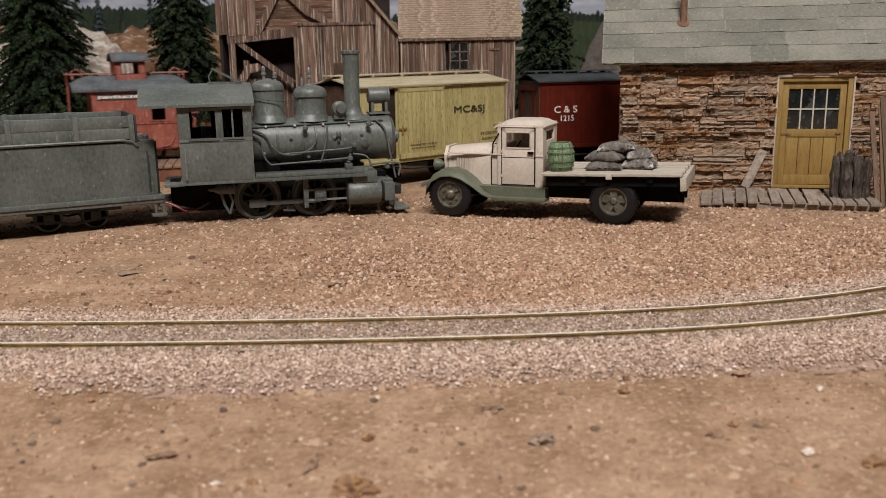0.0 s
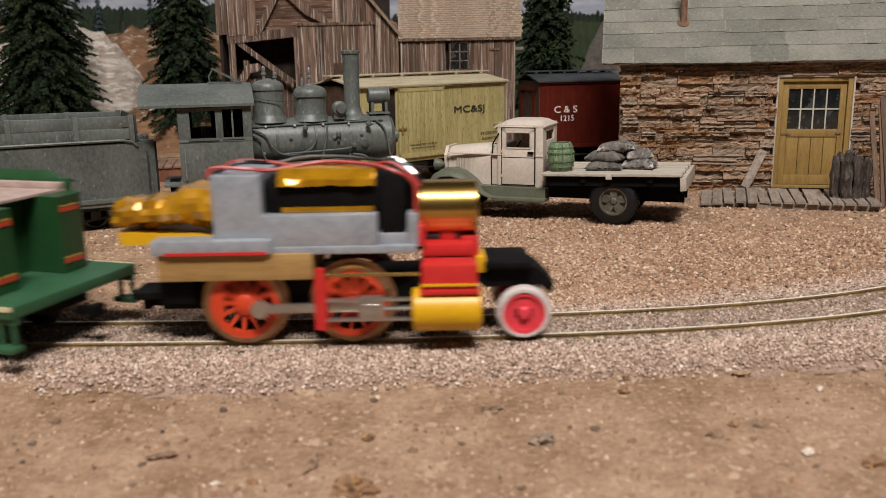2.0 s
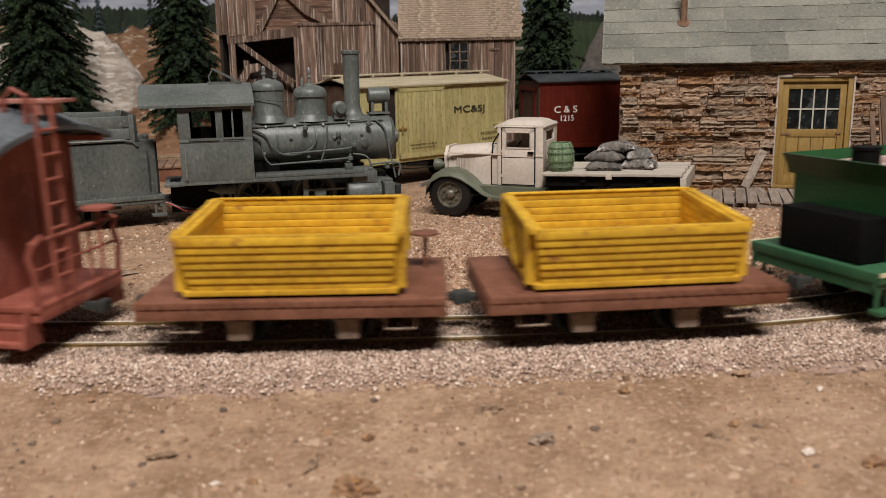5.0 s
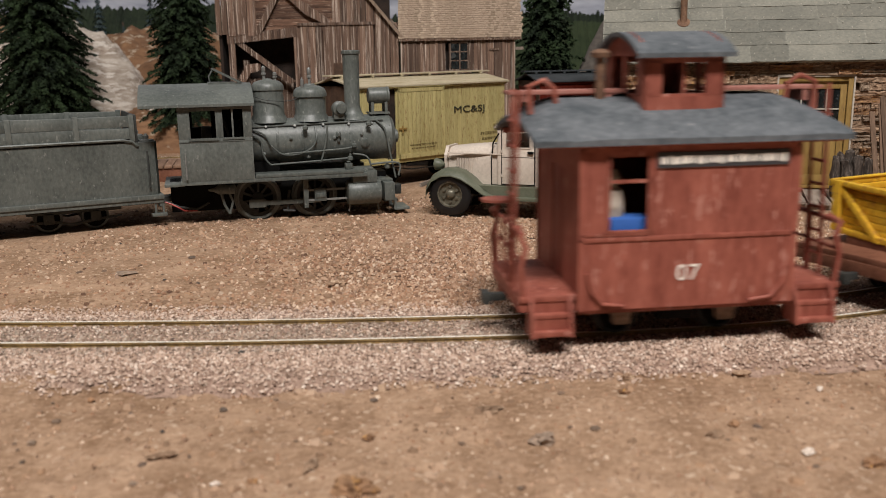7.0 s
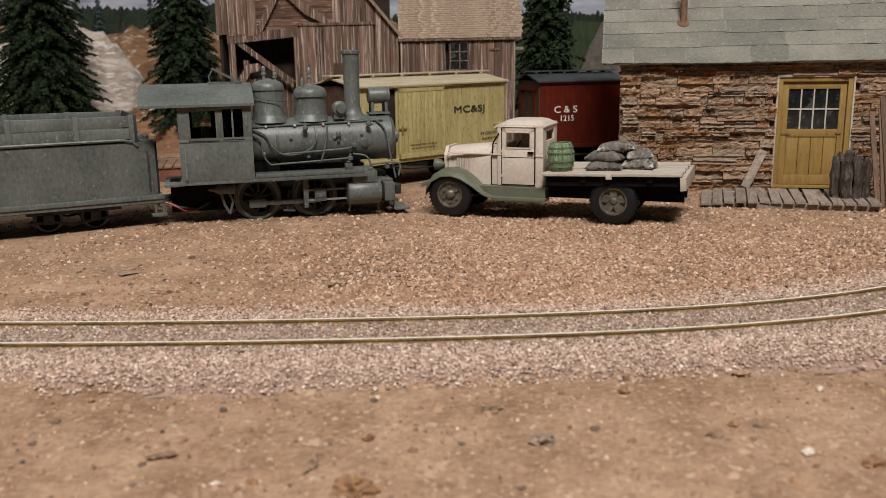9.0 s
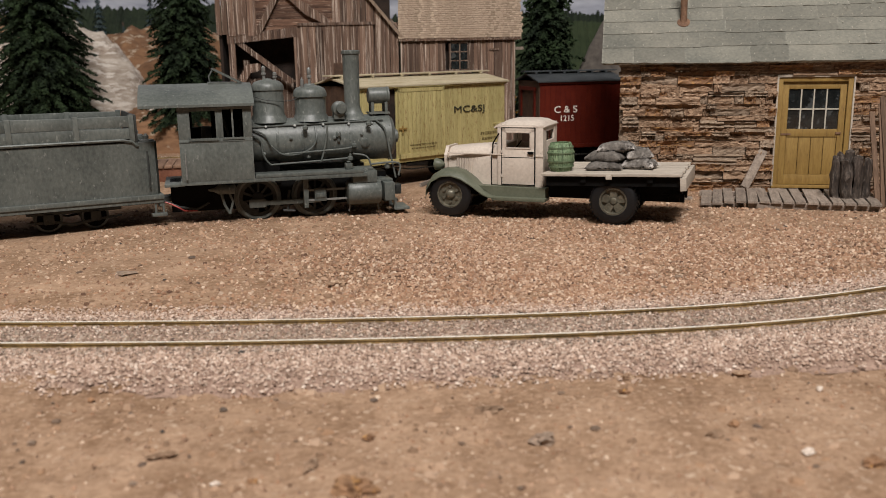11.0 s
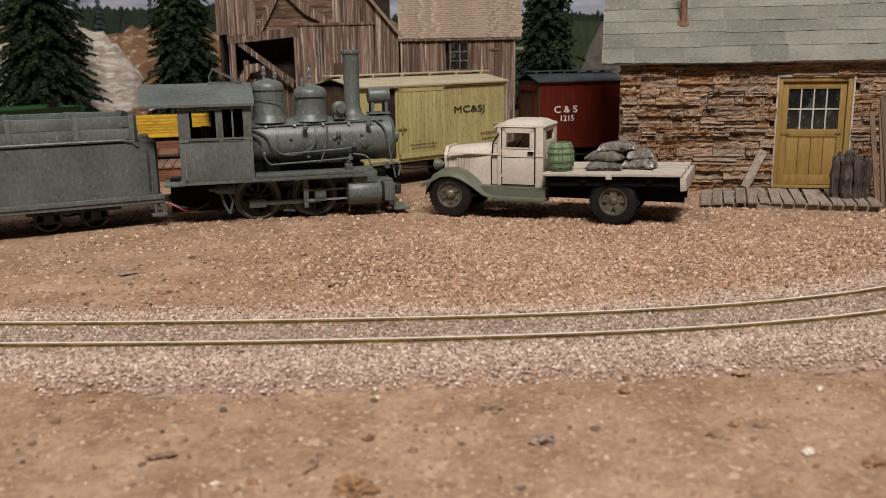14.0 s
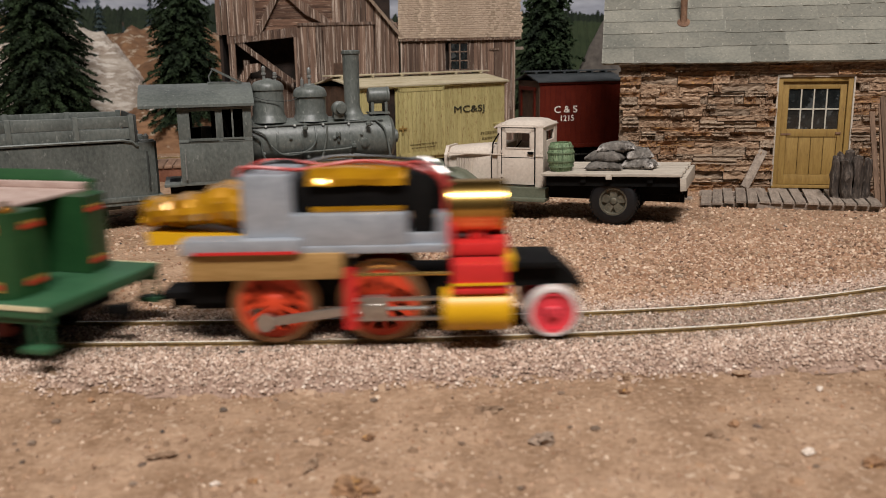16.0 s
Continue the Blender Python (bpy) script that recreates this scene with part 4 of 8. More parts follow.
def dump_car():
    e = thing("dump_car", place(0, 0), "wooden yellow dump box on a rusty brown flat wagon", "wagon", "yellow dump cars")
    part("flat_deck", Shape().box(-3.42, 3.42, -2.0, 2.0, 1.12, 1.28, 0.02), M_FLAT_BROWN, e, "rusty red-brown flat deck")
    panels("side_sill", [(-3.42, 3.42, -1.98, -1.75, 0.86, 1.12), (-3.42, 3.42, 1.75, 1.98, 0.86, 1.12)], M_FLAT_BROWN, e)
    panels("end_sill", [(-3.45, -3.25, -1.75, 1.75, 0.8, 1.12), (3.25, 3.45, -1.75, 1.75, 0.8, 1.12)], M_FLAT_BROWN, e)
    bolt = Shape().box(-0.05, 0.05, -0.02, 0.02, -0.05, 0.05).mesh("bolt", 0)
    bolt.materials.append(M_FLAT_BROWN)
    for i in range(22):
        part("bolt", bolt, None, e, "", place(-3.1 + 6.2 * i / 21, -2.01, 1.21))
    # tipping box: sloping sides of separate boards, leaning a little to one side
    lean = place(0, 0, 1.45, 3.2, 0, 0) @ Matrix.Diagonal((0.93, 1, 0.95, 1)) @ place(0, 0, -1.5)
    for sgn in (-1, 1):
        for k in range(7):
            z0 = 1.62 + k * 0.1915
            y0, y1 = 1.62 + k * 0.043, 1.70 + k * 0.043
            part("side_board", Shape().box(-2.38 - k * 0.034, 2.38 + k * 0.034, min(sgn * y0, sgn * (y0 + 0.13)), max(sgn * y0, sgn * (y0 + 0.13)), z0, z0 + 0.184, 0.02).rough(0.012, 0.3, k), M_ORE_YELLOW, e, "", lean)
        part("top_rail", Shape().box(-2.56, 2.56, min(sgn * 1.84, sgn * 1.99), max(sgn * 1.84, sgn * 1.99), 2.94, 2.99, 0.015).rough(0.015, 0.4, sgn), M_ORE_YELLOW, e, "", lean)
        part("bottom_rail", Shape().box(-2.55, 2.55, min(sgn * 1.5, sgn * 1.78), max(sgn * 1.5, sgn * 1.78), 1.5, 1.63, 0.02), M_ORE_YELLOW, e, "", lean)
    part("box_floor", Shape().box(-2.45, 2.45, -1.65, 1.65, 1.55, 1.66), M_ORE_YELLOW, e, "", lean)
    for x in (-2.45, 2.45):
        s = 1 if x > 0 else -1
        for k in range(7):
            z0 = 1.62 + k * 0.1915
            part("end_board", Shape().box(x - 0.06, x + 0.06, -1.6 - k * 0.043, 1.6 + k * 0.043, z0, z0 + 0.184, 0.02), M_ORE_YELLOW, e, "", lean)
        frame_ = Shape()
        for a, b in (((-1.75, 3.0), (-0.2, 1.5)), ((1.75, 3.0), (0.2, 1.5))):
            frame_.prism([(a[0] - 0.09, a[1]), (a[0] + 0.12, a[1]), (b[0] + 0.12, b[1]), (b[0] - 0.09, b[1])], x + s * 0.07, x + s * 0.24, "yz")
        frame_.box(min(x + s * 0.06, x + s * 0.26), max(x + s * 0.06, x + s * 0.26), -1.85, 1.85, 2.86, 3.0, 0.02)
        frame_.box(min(x + s * 0.06, x + s * 0.22), max(x + s * 0.06, x + s * 0.22), -1.5, 1.5, 1.5, 1.66, 0.02)
        for yy in (-1.55, 1.55):
            frame_.prism([(yy - 0.1, 1.6), (yy + 0.1, 1.6), (yy + 0.18, 3.0), (yy - 0.02, 3.0)], x + s * 0.07, x + s * 0.3, "yz")
        part("end_brace", frame_, M_ORE_YELLOW, e, "diagonal yellow end bracing", lean)
        part("rocker", Shape().box(min(x, x - s * 0.2), max(x, x - s * 0.2), -1.2, 1.2, 1.27, 1.54, 0.02), M_FLAT_BROWN, e)
    for x in (-1.25, 0.0, 1.25):
        part("rocker", Shape().box(x - 0.12, x + 0.12, -1.3, 1.3, 1.27, 1.56, 0.02), M_FLAT_BROWN, e)
    part("platform_disc", Shape().turned((2.95, 0.9, 1.28), (0, 0, 1), [(0, 0.06), (0.85, 0.06), (0.85, 0.36), (0.9, 0.36), (0.91, 0.02)], 18), M_FLAT_BROWN, e, "brown brake wheel on a short staff")
    wm = wheel_meshes(0.52, 0, M_IRON_DARK, M_BLACK)
    for x in (-1.22, 1.22):
        wheels(e, wm, x, 0.52, 0.52)
        for sgn in (-1, 1):
            y = sgn * 1.5
            part("axle_box", Shape().box(x - 0.25, x + 0.25, y - 0.2, y + 0.2, 0.28, 0.76, 0.06).prism([(x - 0.42, 0.88), (x - 0.2, 0.5), (x + 0.2, 0.5), (x + 0.42, 0.88)], y - 0.1, y + 0.1), M_AXLEBOX, e, "dusty axle box")
    for x in (-2.4, 2.4):
        part("stirrup", Shape().tube([(x - 0.35, -1.8, 0.9), (x - 0.33, -1.8, 0.55), (x + 0.33, -1.8, 0.55), (x + 0.35, -1.8, 0.9)], 0.035), M_AXLEBOX, e, "bent wire step")
    coupler(e, -3.4, -1)
    coupler(e, 3.4, 1)
    RUNNING.append((e, 26.2, 1.22))
    two = copy_thing(e, place(0, 0))
    RUNNING.append((two, 33.8, 1.22))
    turning = [o for o in two.children if o.name.startswith("wheel")]
    for o in turning:
        x, y, z = o.location
        ROLLING.append((o, x / CM, y / CM, z / CM, 0.52))


def caboose():
    e = thing("red_caboose", place(0, 0), "weathered red wooden caboose with grey roof and cupola", "caboose")
    RUNNING.append((e, 42.7, 1.25))
    part("sill", Shape().box(-3.75, 3.75, -1.75, 1.75, 0.85, 1.1, 0.03).box(-2.45, 2.45, -1.95, 1.95, 0.8, 1.1, 0.03), M_CABOOSE, e, "red underframe")
    for sgn in (-1, 1):
        y0, y1 = min(sgn * 1.85, sgn * 2.0), max(sgn * 1.85, sgn * 2.0)
        w = part("side_wall", Shape().box(-2.45, 2.45, y0, y1, 0.9, 2.66).box(-2.45, -1.87, y0, y1, 2.66, 4.5).box(-0.93, 2.45, y0, y1, 2.66, 4.5).box(-1.87, -0.93, y0, y1, 4.28, 4.5), M_CABOOSE, e, "red side wall")
        o = sgn * 2.03
        a, b = min(sgn * 1.99, o), max(sgn * 1.99, o)
        part("belt_rail", Shape().box(-2.5, 2.5, a, b + 0.02, 2.44, 2.54, 0.01).box(-2.48, -0.8, a, b + 0.02, 2.56, 2.64, 0.01), M_CABOOSE, w)
        part("corner_trim", Shape().box(-2.5, -2.36, a, b, 0.9, 4.5).box(2.36, 2.5, a, b, 0.9, 4.5).box(-2.5, 2.5, a, b, 4.4, 4.56).box(-0.92, -0.82, a, b, 2.54, 4.4), M_CABOOSE, w)
        part("window_sash", Shape().box(-1.9, -0.9, a - 0.05 * (sgn > 0), b - 0.03, 3.72, 3.8).box(-1.9, -1.82, a, b, 2.66, 4.28).box(-0.98, -0.9, a, b, 2.66, 4.28).box(-1.95, -0.85, a, b + 0.04, 2.6, 2.68), M_CABOOSE, w, "red window sash")
        part("sign_board", Shape().box(-0.8, 2.2, a - 0.01, b + 0.01, 4.02, 4.36, 0.01), M_SIGN, w, "dark grey name board")
        bars("lettering", w, -0.72, 2.12, o + sgn * 0.02, 4.19, 0.2, M_WHITE_LETTER, 9)
        words("numeral", "07", 0.52, M_WHITE_LETTER, w, side_on(0.0, sgn * 2.008, 1.66, 0 if sgn < 0 else 180), squeeze=1.05, label="faded white numerals")
        for s in (-1, 1):
            part("grab_rail", Shape().tube([(s * 2.3, o, 1.75), (s * 2.2, o + sgn * 0.03, 1.35), (s * 1.95, o + sgn * 0.03, 1.05), (s * 1.45, o, 0.98)], 0.045), M_CABOOSE, w, "curved grab rail")
    for s in (-1, 1):
        x = s * 2.38
        part("end_wall", Shape().box(x - 0.07, x + 0.07, -1.86, -0.55, 0.95, 4.7).box(x - 0.07, x + 0.07, 0.55, 1.86, 0.95, 4.7).box(x - 0.07, x + 0.07, -0.55, 0.55, 3.9, 4.9), M_CABOOSE, e, "red end wall")
        part("door", Shape().box(x - 0.04, x + 0.04, -0.55, 0.55, 0.95, 3.9, 0.01), M_CABOOSE, e, "red end door")
        part("platform", Shape().box(min(s * 2.4, s * 3.75), max(s * 2.4, s * 3.75), -1.8, 1.8, 1.08, 1.22, 0.03), M_CABOOSE, e, "red end platform")
        for sgn in (-1, 1):
            st = Shape()
            st.box(min(s * 2.62, s * 3.5), max(s * 2.62, s * 3.5), min(sgn * 1.55, sgn * 2.1), max(sgn * 1.55, sgn * 2.1), 0.36, 0.48, 0.02)
            st.box(min(s * 2.62, s * 3.5), max(s * 2.62, s * 3.5), min(sgn * 1.45, sgn * 1.95), max(sgn * 1.45, sgn * 1.95), 0.74, 0.84, 0.02)
            st.box(min(s * 2.62, s * 3.5), max(s * 2.62, s * 3.5), min(sgn * 1.4, sgn * 1.5), max(sgn * 1.4, sgn * 1.5), 0.4, 1.2).box(min(s * 2.62, s * 3.5), max(s * 2.62, s * 3.5), min(sgn * 1.86, sgn * 1.93), max(sgn * 1.86, sgn * 1.93), 0.46, 0.78).box(min(s * 2.62, s * 3.5), max(s * 2.62, s * 3.5), min(sgn * 1.7, sgn * 1.77), max(sgn * 1.7, sgn * 1.77), 0.82, 1.2)
            for xx in (2.6, 3.46):
                st.prism([(sgn * 1.5, 0.34), (sgn * 2.12, 0.34), (sgn * 2.05, 0.8), (sgn * 1.85, 1.2), (sgn * 1.5, 1.2)], s * xx, s * (xx + 0.07), "yz")
            part("steps", st, M_CABOOSE, e, "red boarding steps")
            part("curved_rail", Shape().tube([(s * 3.66, sgn * 1.72, 1.2), (s * 3.72, sgn * 1.74, 1.9), (s * 3.6, sgn * 1.74, 2.3), (s * 3.72, sgn * 1.7, 2.6), (s * 3.66, sgn * 1.3, 2.7)], 0.07), M_CABOOSE, e)
        part("end_rail", Shape().tube([(s * 3.66, -1.7, 2.62), (s * 3.7, -0.6, 2.62), (s * 3.7, 0.6, 2.62), (s * 3.66, 1.7, 2.62)], 0.06).tube([(s * 3.66, -1.7, 2.0), (s * 3.68, 1.7, 2.0)], 0.04).rod((s * 3.66, 0.55, 1.2), (s * 3.66, 0.55, 2.62), 0.04).rod((s * 3.66, -0.55, 1.2), (s * 3.66, -0.55, 2.62), 0.04), M_CABOOSE, e, "red end railing")
        lad = Shape()
        for yy in (-0.95, -0.35):
            lad.rod((s * 3.72, yy, 1.2), (s * 3.62, yy, 5.7), 0.05)
        for k in range(7):
            lad.rod((s * 3.7, -0.95, 1.7 + k * 0.55), (s * 3.7, -0.35, 1.7 + k * 0.55), 0.04)
        part("ladder", lad, M_CABOOSE, e, "red end ladder")
        part("brake_wheel", Shape().turned((s * 3.75, 0.9, 2.95), (0, 0, 1), [(0, 0.4), (0.06, 0.4), (0.07, 0.28), (0.07, 0.02)], 18).rod((s * 3.75, 0.9, 1.2), (s * 3.75, 0.9, 3.0), 0.04), M_CABOOSE, e, "brake wheel on its staff")
        coupler(e, s * 3.7, s)
    # arched roof with drooping ends
    def roof_z(x, y):
        droop = max(0.0, (abs(x) - 2.5)) ** 1.5 * 0.42
        return 5.5 - 0.82 * (abs(y) / 2.25) ** 2.1 - droop * (1 - (abs(y) / 2.25) ** 2)
    xs, ys = np.linspace(-3.55, 3.55, 30), np.linspace(-2.25, 2.25, 21)
    grid = [[(x, y, roof_z(x, y) + 0.03 * noise.noise(Vector((x, y, 0)) / 0.35)) for y in ys] for x in xs]
    low = [[(x, y, roof_z(x, y) - 0.13) for y in ys] for x in xs]
    sh = Shape().sheet(grid).sheet(low)
    for k in (0, -1):
        sh.sheet([grid[k], low[k]])
    sh.sheet([[r[0] for r in grid], [r[0] for r in low]]).sheet([[r[-1] for r in grid], [r[-1] for r in low]])
    part("roof", sh, M_CABOOSE_ROOF, e, "wrinkled dark grey tar paper roof")
    panels("fascia", [(-3.4, 3.4, -2.1, -1.96, 4.5, 4.64), (-3.4, 3.4, 1.96, 2.1, 4.5, 4.64)], M_CABOOSE, e)
    c = part("cupola", Shape().box(-0.93, 0.93, -1.35, -1.27, 5.0, 5.5), M_CABOOSE, e, "red lookout cupola")
    panels("cupola_panel", [(-0.93, 0.93, 1.27, 1.35, 5.0, 5.5), (-0.93, -0.85, -1.35, 1.35, 5.2, 5.55), (0.85, 0.93, -1.35, 1.35, 5.2, 5.55), (-0.93, 0.93, -1.35, -1.25, 6.22, 6.45), (-0.93, 0.93, 1.25, 1.35, 6.22, 6.45), (-0.93, -0.5, -1.35, -1.25, 5.5, 6.3), (0.5, 0.93, -1.35, -1.25, 5.5, 6.3), (-0.93, -0.5, 1.25, 1.35, 5.5, 6.3), (0.5, 0.93, 1.25, 1.35, 5.5, 6.3), (-0.93, -0.84, -1.35, -0.9, 5.5, 6.4), (-0.93, -0.84, 0.9, 1.35, 5.5, 6.4), (0.84, 0.93, -1.35, -0.9, 5.5, 6.4), (0.84, 0.93, 0.9, 1.35, 5.5, 6.4), (-0.93, -0.84, -0.1, 0.1, 5.5, 6.4), (0.84, 0.93, -0.1, 0.1, 5.5, 6.4)], M_CABOOSE, c, "", 0.01)
    ys = np.linspace(-1.6, 1.6, 15)
    top = [(y, 6.92 - 0.48 * (abs(y) / 1.6) ** 2) for y in ys]
    part("cupola_roof", Shape().prism(top + [(y, z - 0.1) for y, z in reversed(top)], -1.15, 1.08, "yz"), M_CABOOSE_ROOF, c, "curved grey cupola roof")
    part("cupola_end", Shape().prism(top[2:-2] + [(1.25, 6.38), (-1.25, 6.38)], -0.95, -0.86, "yz").prism(top[2:-2] + [(1.25, 6.38), (-1.25, 6.38)], 0.84, 0.93, "yz"), M_CABOOSE, c)
    for y in (-1.3, 1.3):
        part("window_sash", Shape().box(-0.5, 0.5, y - 0.03, y + 0.03, 5.5, 5.56).box(-0.03, 0.03, y - 0.03, y + 0.03, 5.5, 6.25), M_CABOOSE, c)
    for x0, x1 in ((-3.7, -0.95), (0.95, 3.8)):
        part("running_board", Shape().box(x0, x1, -0.42, 0.42, 5.56, 5.64, 0.01).box(x0 + 0.3, x0 + 0.42, -0.4, 0.4, 5.4, 5.57).box(x1 - 0.5, x1 - 0.38, -0.4, 0.4, 5.3, 5.57), M_WALK, e, "faded red roof walk")
    part("chimney", Shape().turned((-1.65, -0.55, 5.2), (0, 0, 1), [(0, 0.11), (1.15, 0.11), (1.16, 0.2), (1.26, 0.22), (1.34, 0.12), (1.35, 0.02)], 14), M_RUST, e, "rusty stove chimney with a cap")
    for s in (-1, 1):
        part("roof_grab", Shape().tube([(s * 3.3, -0.8, 5.15), (s * 3.35, -0.8, 5.75), (s * 3.0, -0.75, 5.9), (s * 2.75, -0.7, 5.7), (s * 2.7, -0.7, 5.3)], 0.06), M_CABOOSE, e, "curved roof grab iron")
    part("figurine", Shape().turned((-1.55, -1.3, 2.5), (0, 0, 1), [(0, 0.2), (0.5, 0.27), (0.95, 0.24), (1.05, 0.1), (1.12, 0.14), (1.28, 0.17), (1.42, 0.1), (1.45, 0.02)], 14), M_PALE, e, "small pale toy figurine at the window")
    # Plain blue box added for the figurine's blue lower half.
    part("seat_cushion", Shape().box(-1.7, -0.7, -1.75, -0.9, 2.3, 2.9, 0.08), M_BLUE, e, "blue block added for the figurine's lower half")
    # Near-black floor: the caboose's inner shade is put into its colour.
    part("floor", Shape().box(-2.4, 2.4, -1.85, 1.85, 1.1, 1.16), M_INSIDE_SHADE, e)
    wm = wheel_meshes(0.52, 0, M_IRON_DARK, M_BLACK)
    for x in (-1.25, 1.25):
        wheels(e, wm, x, 0.52, 0.52)
        for sgn in (-1, 1):
            y = sgn * 1.25
            part("axle_box", Shape().box(x - 0.2, x + 0.2, y - 0.15, y + 0.15, 0.33, 0.72, 0.05).prism([(x - 0.42, 0.88), (x - 0.2, 0.5), (x + 0.2, 0.5), (x + 0.42, 0.88)], y - 0.1, y + 0.1), M_AXLEBOX, e, "dusty axle box")
    part("battery_box", Shape().box(-0.4, 0.4, -1.5, -1.0, 0.45, 0.8, 0.03), M_BLACK, e)


running_engine()
running_tender()
dump_car()
caboose()


# ---- parked locomotive and its tender ----
def parked_engine():
    e = thing("parked_locomotive", place(-15.87, 34.1, 0.0, 0, 0, 15.55), "grey primer-painted narrow gauge steam locomotive on dirt", "locomotive")
    C = 0.85
    b = part("boiler", Shape().turned((8.2, C, 3.2), (1, 0, 0), [(0, 0.95), (3.1, 0.95), (3.1, 0.975), (3.2, 0.975), (3.2, 0.95), (4.2, 0.96), (4.2, 0.985), (6.05, 0.985), (6.12, 0.9), (6.22, 0.8), (6.25, 0.05)], 40), M_IRON, e, "grey riveted boiler")
    for x in (9.3, 10.35):
        part("boiler_band", Shape().turned((x, C, 3.2), (1, 0, 0), [(0, 0.962), (0.01, 0.972), (0.1, 0.972), (0.11, 0.962)], 40, caps=False), M_IRON, b)
    part("smokebox_door", Shape().turned((14.4, C, 3.2), (1, 0, 0), [(0, 0.62), (0.08, 0.6), (0.1, 0.3), (0.26, 0.3), (0.3, 0.22), (0.31, 0.02)], 24), M_IRON, b, "round smokebox door")
    rv = Shape()
    for x in (11.35, 12.4, 14.15):
        for k in range(22):
            a = 2 * math.pi * k / 22
            rv.box(x - 0.02, x + 0.02, C + 0.985 * math.cos(a) - 0.02, C + 0.985 * math.cos(a) + 0.02, 3.2 + 0.985 * math.sin(a) - 0.02, 3.2 + 0.985 * math.sin(a) + 0.02)
    tagged(part("rivets", rv, M_IRON, b, "rows of tiny rivets"), "", "", "", "stuff")
    part("sand_dome", Shape().turned((9.13, C, 4.0), (0, 0, 1), [(0, 0.84), (0.12, 0.76), (0.26, 0.70), (0.32, 0.66), (1.32, 0.65), (1.34, 0.69), (1.42, 0.69), (1.55, 0.66), (1.66, 0.57), (1.73, 0.42), (1.77, 0.2), (1.82, 0.12), (1.83, 0.01)], 32), M_IRON, e, "tall grey dome with a rounded cap")
    part("steam_dome", Shape().turned((10.9, C, 4.0), (0, 0, 1), [(0, 0.84), (0.12, 0.76), (0.24, 0.70), (0.3, 0.665), (1.0, 0.66), (1.02, 0.72), (1.12, 0.72), (1.26, 0.69), (1.38, 0.6), (1.46, 0.42), (1.5, 0.24), (1.56, 0.2), (1.57, 0.01)], 32), M_IRON, e, "shorter grey dome with a rounded cap")
    for x, y, z, h in ((9.0, C, 5.72, 0.62), (9.45, C - 0.1, 5.68, 0.4), (10.9, C, 5.5, 0.75)):
        part("safety_valve", Shape().turned((x, y, z), (0, 0, 1), [(0, 0.06), (h * 0.4, 0.06), (h * 0.42, 0.1), (h * 0.55, 0.1), (h * 0.57, 0.05), (h * 0.65, 0.085), (h * 0.9, 0.085), (h, 0.03)], 10), M_STEEL_DULL, e, "small dull metal valve")
    part("smokestack", Shape().turned((12.72, C, 4.0), (0, 0, 1), [(0, 0.66), (0.1, 0.6), (0.2, 0.47), (0.35, 0.38), (0.6, 0.33), (2.75, 0.36), (2.78, 0.4), (2.9, 0.4), (2.93, 0.36), (2.93, 0.33), (2.4, 0.3), (2.4, 0.01)], 28), M_IRON, e, "tall straight grey smokestack")
    part("turbine", Shape().turned((12.02, C - 0.45, 4.5), (0.2, -1, 0), [(-0.3, 0.16), (0, 0.2), (0.02, 0.32), (0.25, 0.32), (0.3, 0.22), (0.42, 0.2), (0.43, 0.02)], 18).box(11.8, 12.25, C - 0.7, C - 0.1, 4.05, 4.3, 0.03), M_IRON, e, "round turbo generator")
    h = part("headlight", Shape().turned((13.4, C, 4.98), (1, 0, 0), [(0, 0.05), (0.02, 0.31), (0.1, 0.35), (0.8, 0.35), (0.84, 0.38), (0.92, 0.38), (0.93, 0.02)], 26), M_IRON, e, "drum headlight")
    part("headlight_bracket", Shape().box(13.5, 13.62, C - 0.3, C - 0.2, 4.0, 4.7).box(13.5, 13.62, C + 0.2, C + 0.3, 4.0, 4.7).box(14.1, 14.22, C - 0.3, C - 0.2, 4.0, 4.7).box(14.1, 14.22, C + 0.2, C + 0.3, 4.0, 4.7).box(13.4, 14.3, C - 0.4, C + 0.4, 4.2, 4.27), M_IRON, h)
    # cab of wall pieces round its windows
    y0, y1 = C - 2.1, C + 2.1
    for a, c in ((y0, y0 + 0.1), (y1 - 0.1, y1)):
        panels("cab_panel", [(5.42, 8.26, a, c, 1.85, 3.58), (5.42, 5.88, a, c, 3.58, 4.7), (6.86, 7.14, a, c, 3.58, 4.7), (7.92, 8.26, a, c, 3.58, 4.7), (5.42, 8.26, a, c, 4.7, 4.95)], M_IRON, e, "grey riveted cab side panel")
    # Added black panels stand in for the shade inside the cab.
    part("cab_far_shutter", Shape().box(5.6, 8.1, y1 - 0.3, y1 - 0.15, 1.95, 3.75).box(5.6, 5.95, y1 - 0.3, y1 - 0.15, 3.75, 4.9).box(6.75, 8.1, y1 - 0.3, y1 - 0.15, 3.75, 4.9), M_BLACK, e, "black panels painting the shade inside the cab")
    panels("cab_front", [(8.16, 8.26, y0 + 0.1, C - 0.9, 1.9, 4.95), (8.16, 8.26, C + 0.9, y1 - 0.1, 1.9, 4.95), (8.16, 8.26, C - 0.9, C + 0.9, 4.2, 5.3)], M_IRON, e)
    part("cab_floor", Shape().box(5.42, 8.26, y0 + 0.1, y1 - 0.1, 1.8, 1.9), M_IRON, e)
